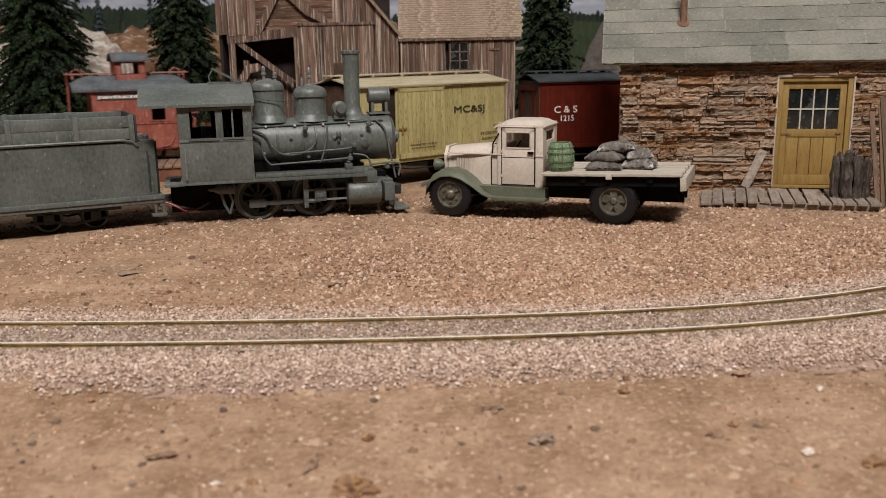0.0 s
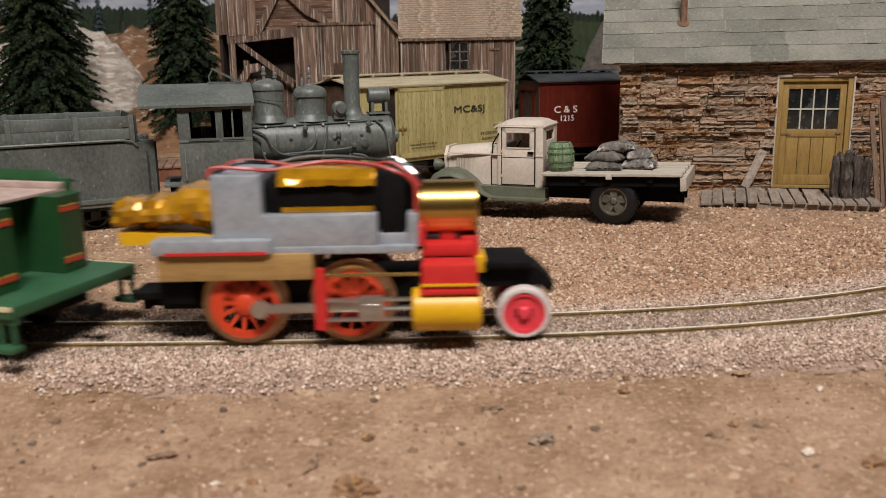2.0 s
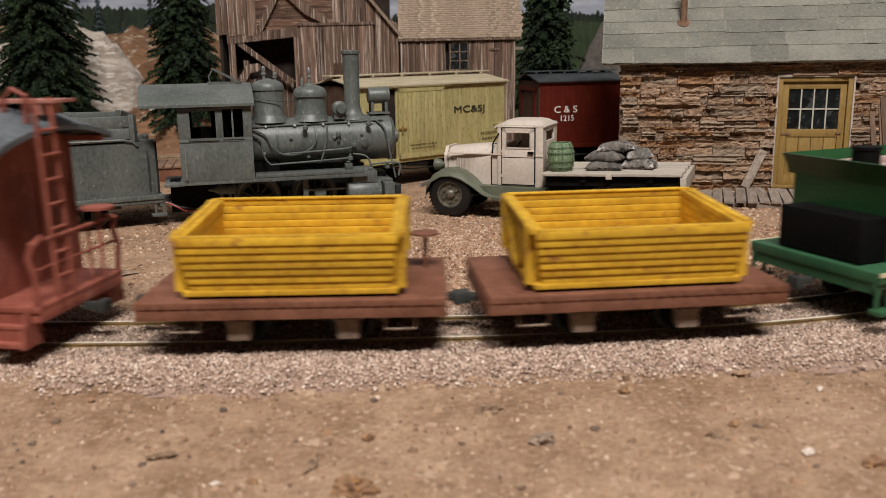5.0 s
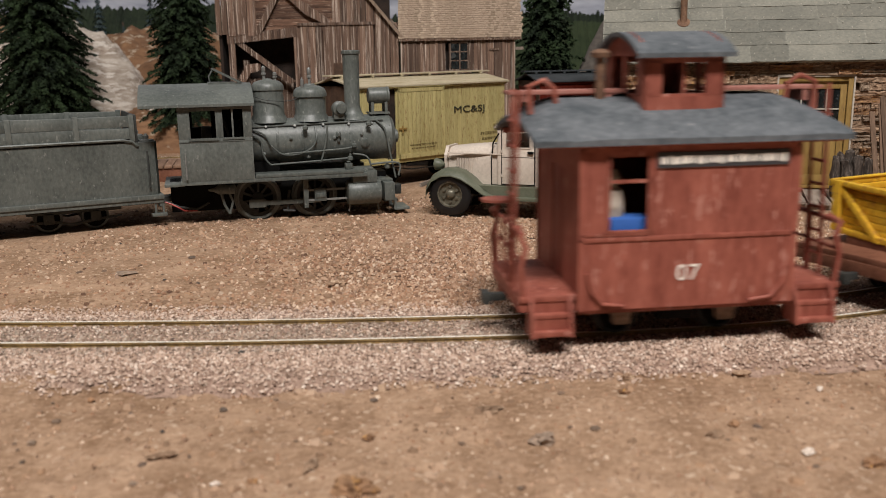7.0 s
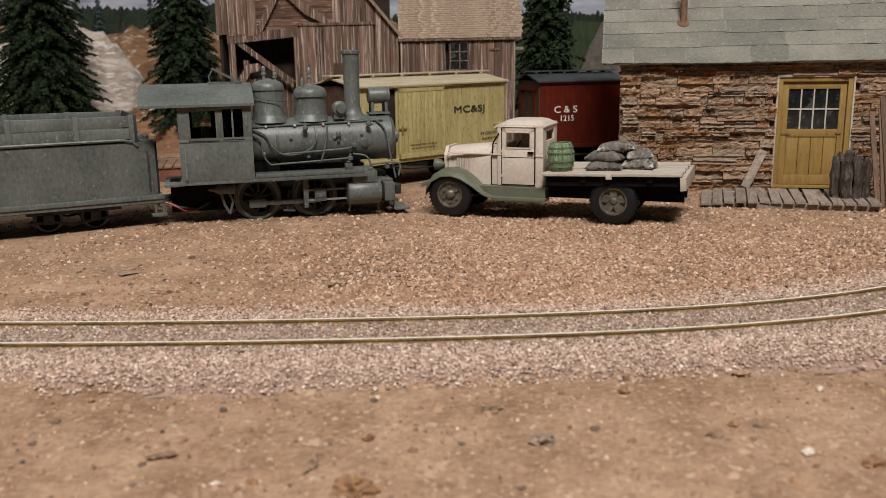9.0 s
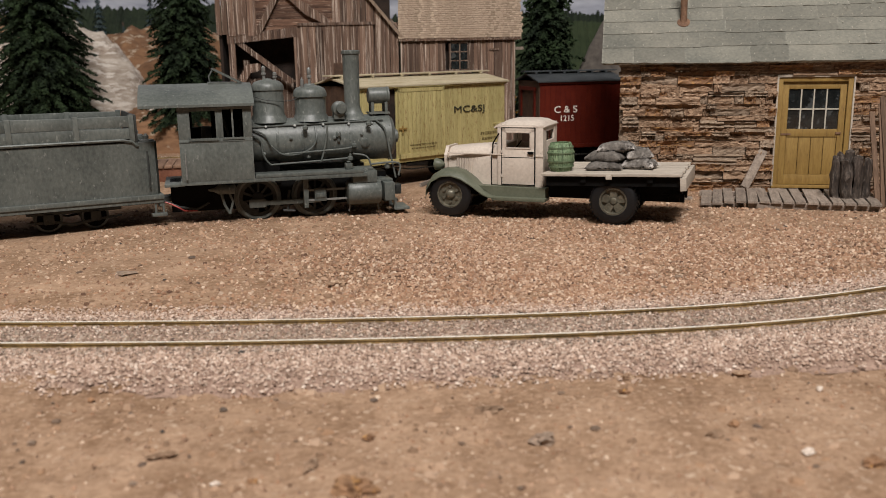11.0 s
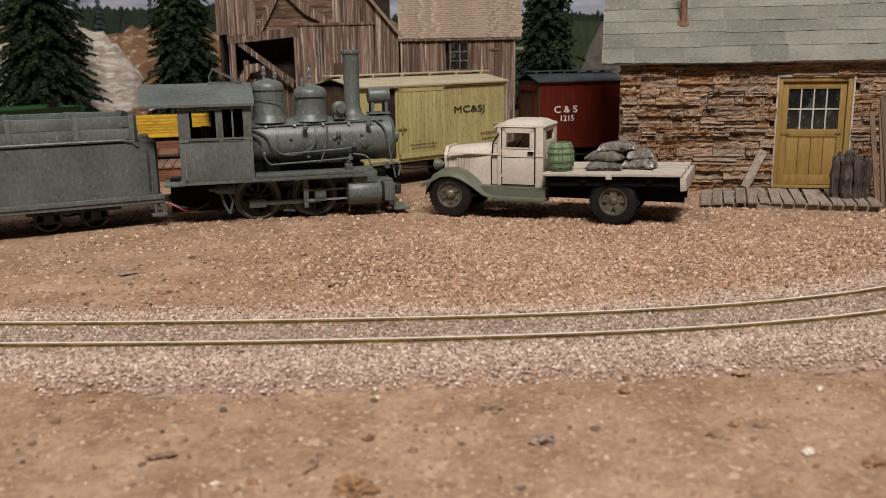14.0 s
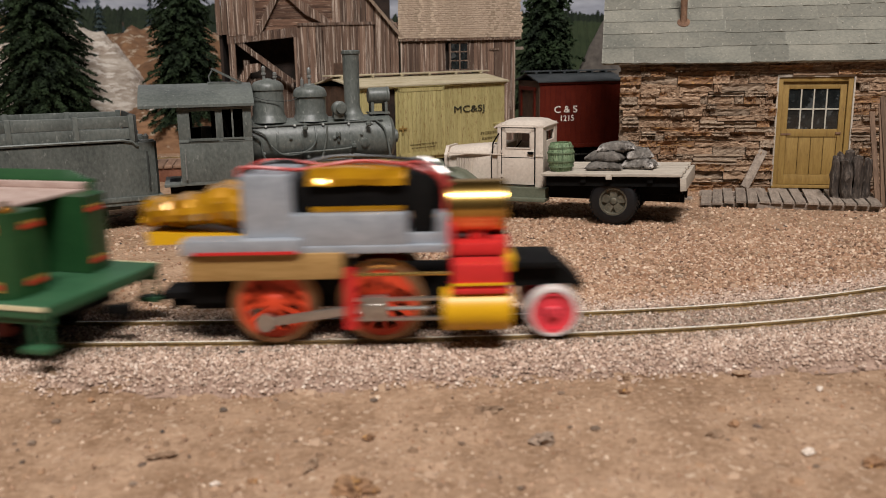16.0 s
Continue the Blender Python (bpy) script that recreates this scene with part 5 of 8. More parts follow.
    part("window_trim", Shape().box(5.8, 6.95, y0 - 0.06, y0 + 0.02, 3.5, 3.6).box(5.84, 6.9, y0 - 0.04, y0 + 0.02, 4.66, 4.78).box(7.48, 7.55, y0, y0 + 0.08, 3.58, 4.75).box(7.1, 7.95, y0 - 0.04, y0 + 0.02, 3.52, 3.6).box(6.86, 6.92, y0 - 0.02, y0 + 0.08, 3.58, 4.75).box(5.42, 8.26, y0 - 0.02, y0, 3.44, 3.48), M_IRON, e)
    rv = Shape()
    for k in range(9):
        rv.box(8.16, 8.2, y0 - 0.02, y0, 1.98 + k * 0.18, 2.02 + k * 0.18).box(5.48 + k * 0.3, 5.52 + k * 0.3, y0 - 0.02, y0, 1.93, 1.97)
    tagged(part("rivets", rv, M_IRON, e, "rows of tiny rivets"), "", "", "", "stuff")
    ys = np.linspace(-2.3, 2.3, 15)
    top = [(C + y, 5.68 - 0.75 * (abs(y) / 2.3) ** 2.2) for y in ys]
    part("cab_roof", Shape().prism(top + [(y, z - 0.1) for y, z in reversed(top)], 4.0, 8.4, "yz"), M_IRON, e, "arched grey cab roof overhanging the rear")
    part("roof_hatch", Shape().box(6.7, 7.8, C - 0.6, C + 0.6, 5.62, 5.72).prism([(6.85, 6.25), (6.95, 6.3), (8.05, 5.72), (7.95, 5.66)], C - 0.5, C + 0.3).tube([(6.8, C - 0.45, 5.7), (6.75, C - 0.45, 5.95), (6.9, C - 0.45, 6.2)], 0.035), M_IRON, e, "propped-open roof hatch")
    part("cab_fittings", Shape().turned((7.9, C, 3.4), (-1, 0, 0), [(0, 0.75), (0.3, 0.7), (0.32, 0.02)], 20).box(6.3, 6.7, C - 0.5, C + 0.4, 1.9, 3.9, 0.05).rod((7.5, C - 0.6, 3.2), (7.2, C - 0.6, 4.2), 0.06), M_IRON_DARK, e, "dark backhead fittings")
    part("handrail", Shape().tube([(5.62, y0 - 0.1, 3.05), (5.62, y0 - 0.12, 2.0)], 0.035), M_STEEL_DULL, e)
    # running boards
    for a, c in ((y0, y0 + 1.1), (y1 - 1.1, y1)):
        part("running_board", Shape().box(5.35, 12.9, a, c, 1.74, 1.9, 0.02).box(8.3, 12.75, a - 0.02, c - 0.3, 1.9, 2.05, 0.03), M_IRON, e, "thick grey running board")
    # pipes along the near side of the boiler
    s = C - 1.03
    pipes = [[(8.3, C - 0.75, 3.85), (9.2, C - 0.74, 3.87), (10.5, C - 0.73, 3.9), (12.3, C - 0.72, 3.93), (13.9, C - 0.72, 3.98)],
             [(8.3, s + 0.15, 3.75), (8.8, s, 3.55), (9.1, s - 0.05, 3.05), (9.5, s - 0.05, 2.72), (10.1, s - 0.05, 2.68), (10.7, s - 0.05, 2.9), (10.95, s, 3.3), (10.95, s + 0.25, 3.8)],
             [(8.3, s + 0.05, 3.5), (8.65, s - 0.05, 3.3), (8.7, s - 0.05, 2.8), (8.95, s - 0.03, 2.35), (9.4, s, 2.3), (12.3, s, 2.42)],
             [(9.6, s - 0.05, 2.72), (11.0, s - 0.06, 2.78), (12.3, s - 0.05, 2.85), (12.6, s, 3.0)],
             [(11.45, s - 0.02, 3.85), (11.35, s - 0.05, 3.2), (11.2, s - 0.05, 2.6), (11.1, s, 2.3)],
             [(12.5, s - 0.05, 2.6), (13.0, s - 0.1, 2.5), (13.2, s - 0.15, 2.2), (13.2, s - 0.2, 1.7)],
             [(13.6, s + 0.25, 3.95), (13.9, s, 3.6), (14.1, s - 0.05, 2.6), (14.3, s - 0.15, 1.5)],
             [(13.2, C - 1.3, 2.15), (14.4, C - 1.3, 2.15), (14.4, C - 1.3, 1.6)]]
    for p in pipes:
        part("pipe", Shape().pipe(p, 0.042), M_IRON, e, "thin grey pipe")
    # whistle, handrail posts, washout plugs and small valves on the near side
    for x in (8.9, 10.1, 11.3, 12.4, 13.4):
        part("rail_post", Shape().rod((x, C - 0.6, 3.75), (x, C - 0.78, 3.9), 0.03, 6).turned((x, C - 0.72, 3.83), (0, -1, 0.4), [(0, 0.05), (0.06, 0.07), (0.12, 0.05)], 8), M_STEEL_DULL, e)
    for x, z in ((8.75, 2.75), (9.9, 3.35), (10.6, 2.55), (11.75, 3.3), (12.9, 3.4)):
        part("washout_plug", Shape().turned((x, C - 0.93, z), (0, -1, 0.1), [(0, 0.09), (0.05, 0.09), (0.06, 0.05), (0.11, 0.05), (0.12, 0.01)], 8), M_IRON, e)
    part("smokebox_plate", Shape().turned((13.05, C - 0.965, 3.05), (0, -1, -0.1), [(0, 0.2), (0.03, 0.2), (0.05, 0.16), (0.06, 0.02)], 18), M_IRON, e, "round cover plate")
    part("whistle", Shape().turned((10.55, C - 0.35, 5.05), (0, 0, 1), [(0, 0.03), (0.35, 0.03), (0.36, 0.07), (0.7, 0.07), (0.72, 0.03), (0.8, 0.02)], 8), M_STEEL_DULL, e, "small steam whistle")
    part("pull_cord", Shape().pipe([(8.3, C - 0.3, 5.2), (9.0, C - 0.75, 4.95), (10.0, C - 0.6, 4.9), (10.5, C - 0.35, 5.1)], 0.018, 5), M_IRON_DARK, e)
    part("check_valve", Shape().turned((11.9, C - 1.0, 3.55), (0, 0, -1), [(0, 0.08), (0.08, 0.12), (0.2, 0.12), (0.24, 0.06), (0.4, 0.06)], 10).rod((11.9, C - 0.85, 3.45), (11.9, C - 1.15, 3.45), 0.06, 8), M_IRON, e)
    part("lubricator", Shape().box(12.0, 12.3, C - 1.95, C - 1.65, 2.06, 2.3, 0.03).turned((12.15, C - 1.8, 2.3), (0, 0, 1), [(0, 0.06), (0.06, 0.1), (0.1, 0.02)], 8), M_IRON, e, "small oil box")
    part("cylinder_cock", Shape().rod((12.2, C - 1.5, 0.5), (12.15, C - 1.5, 0.2), 0.035, 6).rod((13.4, C - 1.5, 0.5), (13.45, C - 1.5, 0.2), 0.035, 6), M_STEEL_DULL, e)
    for x, z in ((12.35, 2.42), (12.55, 2.95), (13.95, 2.0), (10.5, 3.78), (13.2, 3.85)):
        part("pipe_fitting", Shape().turned((x, s - 0.12, z - 0.1), (0, 0, 1), [(0, 0.07), (0.05, 0.12), (0.16, 0.12), (0.2, 0.06), (0.3, 0.05)], 10).turned((x, s + 0.05, z), (0, -1, 0), [(0, 0.1), (0.22, 0.1), (0.24, 0.03)], 10), M_IRON, e)
    # running gear
    # Frame carried back in black to paint the shade under the cab.
    part("frame", Shape().box(4.9, 14.0, C - 0.55, C + 0.55, 0.45, 1.72), M_BLACK, e, "black frame between the wheels, painting the shade under the cab")
    part("firebox", Shape().box(6.6, 9.4, C - 0.7, C + 0.7, 0.7, 2.4), M_BLACK, e)
    wm = wheel_meshes(0.9, 10, M_IRON, M_IRON_DARK)
    for x in (8.4, 10.8):
        for sg in (-1, 1):
            w = part("driving_wheel", wm[0], None, e, "", place(x, C + sg * 0.8, 0.9))
            part("wheel_centre", wm[1], None, w, "", pose(0, 0, 0, 0, 40, 0 if sg < 0 else 180))
    for sg in (-1, 1):
        y = C + sg * 1.5
        part("cylinder", Shape().turned((12.07, y, 1.03), (1, 0, 0), [(0, 0.4), (0.03, 0.5), (0.1, 0.54), (1.38, 0.54), (1.45, 0.5), (1.47, 0.3)], 26), M_IRON, e, "stout grey cylinder")
        part("valve_chest", Shape().box(12.3, 13.35, y - 0.4, y + 0.4, 1.45, 1.95, 0.05).box(12.4, 13.2, y - 0.35, y + 0.35, 1.9, 2.08, 0.04), M_IRON, e)
        part("crosshead", Shape().box(10.7, 11.2, y - 0.12, y + 0.12, 0.72, 1.28, 0.05).box(10.75, 11.15, y - 0.16, y + 0.16, 0.88, 1.08, 0.03), M_IRON, e)
        for z in (0.78, 1.2):
            part("guide_bar", Shape().box(10.35, 12.1, y - 0.06, y + 0.06, z - 0.035, z + 0.035), M_STEEL_DULL, e)
        part("guide_yoke", Shape().prism([(10.25, 0.5), (10.42, 0.5), (10.45, 1.75), (10.22, 1.75)], y - 0.2, y + 0.15), M_IRON, e)
        part("side_rod", Shape().box(8.2, 11.0, y + sg * -0.28 - 0.04, y + sg * -0.28 + 0.04, 0.62, 0.82, 0.02).box(8.0, 8.7, y - sg * 0.28 - 0.06, y - sg * 0.28 + 0.06, 0.55, 0.9, 0.04), M_IRON, e, "heavy grey side rod")
        part("injector", Shape().turned((6.4, y - sg * 0.1, 1.42), (1, 0, 0), [(0, 0.04), (0.25, 0.1), (0.4, 0.2), (1.05, 0.22), (1.1, 0.1)], 14).tube([(6.9, y - sg * 0.1, 1.3), (7.0, y - sg * 0.1, 0.8), (7.2, y - sg * 0.1, 0.4)], 0.06).tube([(7.2, y - sg * 0.1, 1.3), (7.35, y - sg * 0.1, 0.9), (7.2, y - sg * 0.1, 0.4)], 0.05), M_IRON, e, "small injector with hanging pipes")
        part("brake_hanger", Shape().tube([(9.7, y - sg * 0.4, 1.2), (9.6, y - sg * 0.4, 0.4)], 0.06).tube([(9.4, y - sg * 0.4, 0.35), (9.9, y - sg * 0.4, 0.3)], 0.05), M_IRON_DARK, e)
    part("pilot_beam", Shape().box(13.65, 14.1, C - 1.9, C + 1.9, 0.62, 1.4, 0.04), M_IRON, e, "grey pilot beam")
    part("coupler_pocket", Shape().box(14.1, 14.6, C - 0.2, C + 0.2, 0.7, 1.0, 0.04).box(14.45, 14.75, C - 0.28, C + 0.28, 0.62, 1.06, 0.05), M_IRON_DARK, e)
    part("footboard", Shape().box(14.1, 14.75, C - 1.8, C - 0.5, 0.18, 0.28, 0.02).box(14.1, 14.75, C + 0.5, C + 1.8, 0.18, 0.28, 0.02).box(14.08, 14.2, C - 1.7, C - 1.55, 0.2, 0.7).box(14.08, 14.2, C - 0.7, C - 0.6, 0.2, 0.7), M_IRON, e, "grey footboard")
    part("front_platform", Shape().box(12.6, 14.1, C - 1.5, C + 1.5, 1.4, 1.5, 0.02), M_IRON, e)
    part("drawbar", Shape().box(4.3, 6.1, C - 0.3, C + 0.3, 0.9, 1.1).tube([(4.6, C - 0.7, 1.0), (5.2, C - 0.8, 0.7), (5.9, C - 0.7, 0.55), (6.4, C - 0.7, 0.8)], 0.05), M_IRON_DARK, e)
    part("wire", Shape().tube([(4.4, C - 0.8, 1.05), (4.9, C - 0.9, 0.85), (5.4, C - 0.9, 0.55), (5.9, C - 0.8, 0.5)], 0.03), M_WIRE_RED, e, "thin red wire")
    part("apron", Shape().box(4.7, 5.5, C - 1.3, C + 1.3, 1.6, 1.72, 0.02), M_IRON, e)


def parked_tender():
    e = thing("parked_tender", place(-14.69, 34.81, 0, 0, 0, 27), "grey primer-painted tender with wooden side boards", "tender")
    C = 0.85
    y0, y1 = C - 1.95, C + 1.95
    part("deck", Shape().box(-7.5, 3.15, y0 - 0.1, y1 + 0.1, 1.12, 1.3, 0.02).box(-7.5, 3.12, y0 - 0.04, y0 + 0.1, 0.96, 1.14, 0.02).box(-7.5, 3.12, y1 - 0.1, y1 + 0.04, 0.96, 1.14, 0.02).box(2.95, 3.15, y0, y1, 0.8, 1.14, 0.02), M_IRON, e, "grey deck and sills")
    tank = [(-7.3, y0), (2.7, y0), (2.95, y0 + 0.08), (3.07, y0 + 0.3), (3.07, y0 + 1.0), (2.5, y0 + 1.0), (2.5, y1 - 1.0), (3.07, y1 - 1.0), (3.07, y1 - 0.3), (2.95, y1 - 0.08), (2.7, y1), (-7.3, y1)]
    part("tank", Shape().prism(tank, 1.3, 3.45, "xy"), M_IRON, e, "smooth grey water tank")
    part("tank_lip", Shape().tube([(-7.3, y0 - 0.04, 3.56), (-2, y0 - 0.04, 3.57), (1.75, y0 - 0.04, 3.57), (2.1, y0 - 0.04, 3.5), (2.3, y0 - 0.02, 3.3)], 0.06), M_IRON, e)
    for sg, y in ((-1, y0), (1, y1 - 0.1)):
        for k in range(2):
            for x0, x1 in ((-7.2, -2.35), (-2.2, 0.0), (0.16, 2.05)):
                part("side_board", Shape().box(x0, x1, y, y + 0.1, 3.6 + k * 0.475, 4.04 + k * 0.475, 0.03).rough(0.05, 0.5, k + x0), M_IRON, e, "grey wooden side board")
        for x in (-2.28, 0.08, 2.13):
            part("stake", Shape().box(x - 0.1, x + 0.1, y - 0.05, y + 0.15, 3.5, 4.56, 0.02), M_IRON, e)
    part("front_board", Shape().box(2.25, 2.35, y0 + 0.1, y1 - 0.1, 3.4, 4.54, 0.02), M_IRON_DARK, e)
    part("coal_floor", Shape().box(-7.2, 2.25, y0 + 0.1, y1 - 0.1, 3.4, 3.6), M_IRON_DARK, e)
    for y in (y0 + 0.55, y1 - 0.55):
        part("filler_cap", Shape().turned((2.72, y, 3.45), (0, 0, 1), [(0, 0.3), (0.06, 0.3), (0.08, 0.1), (0.2, 0.12), (0.3, 0.04)], 14), M_STEEL_DULL, e, "small pale cap")
    part("handrail", Shape().tube([(2.62, y0 - 0.06, 3.1), (2.64, y0 - 0.1, 2.9), (2.64, y0 - 0.1, 1.6)], 0.035), M_IRON_DARK, e)
    part("step", Shape().box(2.75, 2.83, y0 - 0.05, y0 + 0.05, 0.5, 0.9).box(3.05, 3.13, y0 - 0.05, y0 + 0.05, 0.5, 0.9).box(2.62, 3.22, y0 - 0.15, y0 + 0.15, 0.42, 0.54, 0.02), M_IRON, e)
    part("underframe", Shape().box(-7.0, 2.9, C - 0.7, C + 0.7, 0.75, 1.12), M_BLACK, e)
    wm = wheel_meshes(0.5, 0, M_IRON, M_BLACK)
    for x in (-5.6, -4.2, -1.2, 0.55):
        for sg in (-1, 1):
            w = part("wheel", wm[0], None, e, "", place(x, C + sg * 0.82, 0.5))
            part("wheel_centre", wm[1], None, w, "", pose(0, 0, 0, 0, 0, 0 if sg < 0 else 180))
    for x in (-4.9, -0.35):
        for y in (C - 1.15, C + 1.15):
            sh = Shape().box(x - 1.6, x + 1.9, y - 0.06, y + 0.06, 0.72, 0.82).prism([(x - 1.6, 0.38), (x - 0.6, 0.36), (x, 0.2), (x + 0.9, 0.34), (x + 1.9, 0.44), (x + 1.9, 0.5), (x + 0.9, 0.44), (x, 0.3), (x - 0.6, 0.46), (x - 1.6, 0.46)], y - 0.05, y + 0.05)
            for dx in (-0.85, 0.9):
                sh.box(x + dx - 0.2, x + dx + 0.2, y - 0.14, y + 0.14, 0.35, 0.75, 0.04)
            part("bogie_frame", sh, M_IRON_DARK, e, "dark bogie side frame")


# ---- flatbed truck and its load ----
BED_TILT = place(4.05, 0, 1.88, 0, -1.4, 0) @ place(-4.05, 0, -1.95)


def truck():
    t = thing("flatbed_truck", place(0.29, 36.22, 0, 0, 0, -20.6), "cream cabbed vintage flatbed truck with drab green fenders", "truck")
    W = 3.3   # width over the wheels; the near wheels' outer face is y = 0
    C = W / 2
    tyre = Shape().turned((0, 0.42, 0), (0, -1, 0), [(0.0, 0.52), (0.0, 0.74), (0.04, 0.82), (0.1, 0.86), (0.32, 0.86), (0.38, 0.82), (0.42, 0.74), (0.42, 0.52), (0.3, 0.5), (0.1, 0.5), (0, 0.52)], 40, caps=False).mesh("tyre", 40)
    tyre.materials.append(M_RUBBER)
    lug = Shape()
    for i in range(36):
        lug.m = pose(0, 0, 0, 0, i * 10, 0)
        lug.box(-0.035, 0.035, 0.03, 0.39, 0.85, 0.885)
    lug.m = Matrix.Identity(4)
    lugm = lug.mesh("tread", 0)
    lugm.materials.append(M_RUBBER)
    rim = Shape().turned((0, 0.3, 0), (0, -1, 0), [(0, 0.1), (0.0, 0.53), (0.27, 0.53), (0.27, 0.47), (0.16, 0.44), (0.15, 0.2), (0.24, 0.17), (0.3, 0.1), (0.31, 0.01)], 28)
    for i in range(6):
        a = math.pi * i / 3
        rim.turned((0.3 * math.sin(a), 0.16, 0.3 * math.cos(a)), (0, -1, 0), [(0, 0.07), (0.08, 0.06), (0.09, 0.01)], 8)
    rimm = rim.mesh("rim", 35)
    rimm.materials.append(M_RIM)
    disc = Shape().turned((0, 0.3, 0), (0, -1, 0), [(0, 0.1), (0.0, 0.53), (0.27, 0.53), (0.27, 0.46), (0.08, 0.42), (0.06, 0.2), (0.16, 0.16), (0.22, 0.1), (0.23, 0.01)], 28)
    for i in range(5):
        disc.m = pose(0, 0, 0, 0, 72 * i, 0)
        disc.prism([(-0.12, 0.14), (0.12, 0.14), (0.17, 0.46), (-0.17, 0.46)], 0.12, 0.24)
    disc.m = Matrix.Identity(4)
    discm = disc.mesh("rim", 35)
    discm.materials.append(M_RIM)
    spots = [(0.02, 0, 0, rimm), (0.02, W, 180, rimm), (6.88, -0.05, 0, discm), (6.88, 0.48, 0, discm), (6.88, W + 0.05, 180, discm), (6.88, W - 0.48, 180, discm)]
    for x, y, turn, centre in spots:
        w = part("wheel", tyre, None, t, "black rubber tyre", place(x, y, 0.925, 0, 0, turn) @ Matrix.Diagonal((1.075, 1.0, 1.075, 1)))
        part("rim", centre, None, w, "drab steel wheel")
        part("tread", lugm, None, w)
    part("chassis", Shape().box(-0.7, 9.5, C - 0.75, C - 0.5, 0.85, 1.15).box(-0.7, 9.5, C + 0.5, C + 0.75, 0.85, 1.15).box(-0.4, 0.4, C - 1.2, C + 1.2, 0.7, 0.9).box(6.7, 7.1, C - 1.2, C + 1.2, 0.7, 0.95), M_BLACK, t, "black chassis rails")
    # hood: rounded sides
    hood = []
    for x, w, z in ((-0.38, 0.72, 2.72), (-0.3, 0.8, 2.82), (0.6, 0.9, 2.92), (1.72, 1.08, 2.98)):
        hood.append([(x, C + w * math.copysign(abs(math.cos(a)) ** 0.45, math.cos(a)), 1.25 + (z - 1.25) * max(0, math.sin(a)) ** 0.42) for a in np.linspace(math.pi, 0, 17)])
    sh = Shape().sheet(hood)
    sh.sheet([[(-0.38, C + 0.72 * u, 1.25) for u in np.linspace(-1, 1, 17)], hood[0]])
    part("hood", sh, M_CREAM, t, "cream hood")
    part("grille", Shape().prism([(C - 0.76, 1.2), (C + 0.76, 1.2), (C + 0.8, 2.5), (C + 0.55, 2.86), (C - 0.55, 2.86), (C - 0.8, 2.5)], -0.5, -0.36, "yz"), M_CREAM, t, "cream radiator shell")
    lv = Shape()
    for k in range(14):
        x = 0.12 + k * 0.075
        lv.box(x, x + 0.03, C - 0.945, C - 0.88, 1.75, 2.4)
    part("louvre", lv, M_CREAM, t, "pressed hood louvres")
    part("hood_line", Shape().box(-0.3, 1.72, C - 1.02, C - 0.86, 2.58, 2.62), M_CREAM, t)
    # Black line laid on the cowl joint as painted gap shade.
    part("cowl_gap", Shape().tube([(1.72, C - 1.11, 1.3), (1.72, C - 1.11, 2.5), (1.72, C - 0.95, 2.9), (1.72, C - 0.5, 3.0)], 0.03), M_BLACK, t)
    # cab shell from pieces round the door window
    y0, y1 = C - 1.24, C + 1.24
    for y, s in ((y0, 1), (y1 - 0.1, -1)):
        d = Shape().box(2.2, 3.57, y, y + 0.1, 1.4, 2.9, 0.02).box(2.2, 2.36, y, y + 0.1, 2.88, 3.72, 0.02).box(3.4, 3.57, y, y + 0.1, 2.88, 3.72, 0.02).box(2.2, 3.57, y, y + 0.1, 3.54, 3.72, 0.02)
        dd = part("door", d, M_CREAM, t, "cream cab door")
        part("door_handle", Shape().box(3.3, 3.55, y - 0.08 if s > 0 else y + 0.1, y if s > 0 else y + 0.18, 2.66, 2.76, 0.02), M_BLACK, dd, "dark door handle")
        for z in (1.7, 2.7):
            part("hinge", Shape().box(2.15, 2.24, y - 0.03 if s > 0 else y + 0.1, y if s > 0 else y + 0.13, z, z + 0.1), M_CREAM, dd)
        part("window_trim", Shape().box(2.33, 3.43, y - 0.02, y + 0.03, 2.86, 2.92, 0.01).box(2.33, 2.39, y - 0.02, y + 0.03, 2.86, 3.57, 0.01).box(3.37, 3.43, y - 0.02, y + 0.03, 2.86, 3.57, 0.01).box(2.33, 3.43, y - 0.02, y + 0.03, 3.51, 3.57, 0.01), M_CREAM, dd)
    for y in (y0 + 0.01, y1 - 0.1):
        n0, n1 = (y + 0.1, y + 0.2) if y < C else (y - 0.1, y)
        panels("cab_panel", [(1.72, 2.16, n0, n1, 1.35, 2.98), (2.0, 2.17, y, y + 0.09, 1.35, 3.8), (3.61, 3.93, y, y + 0.09, 1.3, 3.8), (2.0, 3.93, y, y + 0.09, 3.74, 3.84)], M_CREAM, t, "cream cab side panel", 0.03)
    panels("cab_back", [(3.83, 3.93, y0 + 0.05, C - 0.65, 1.3, 3.82), (3.83, 3.93, C + 0.65, y1 - 0.05, 1.3, 3.82), (3.83, 3.93, C - 0.66, C + 0.66, 1.3, 3.15), (3.83, 3.93, C - 0.66, C + 0.66, 3.55, 3.82)], M_CREAM, t, "cream cab back with a small window", 0.015)
    panels("cowl", [(1.72, 2.2, y0 + 0.2, y1 - 0.2, 2.6, 3.0), (2.1, 2.2, y0, y1, 3.66, 3.82), (2.15, 3.88, y0 + 0.05, y1 - 0.05, 1.3, 1.42)], M_CREAM, t, "", 0.03)
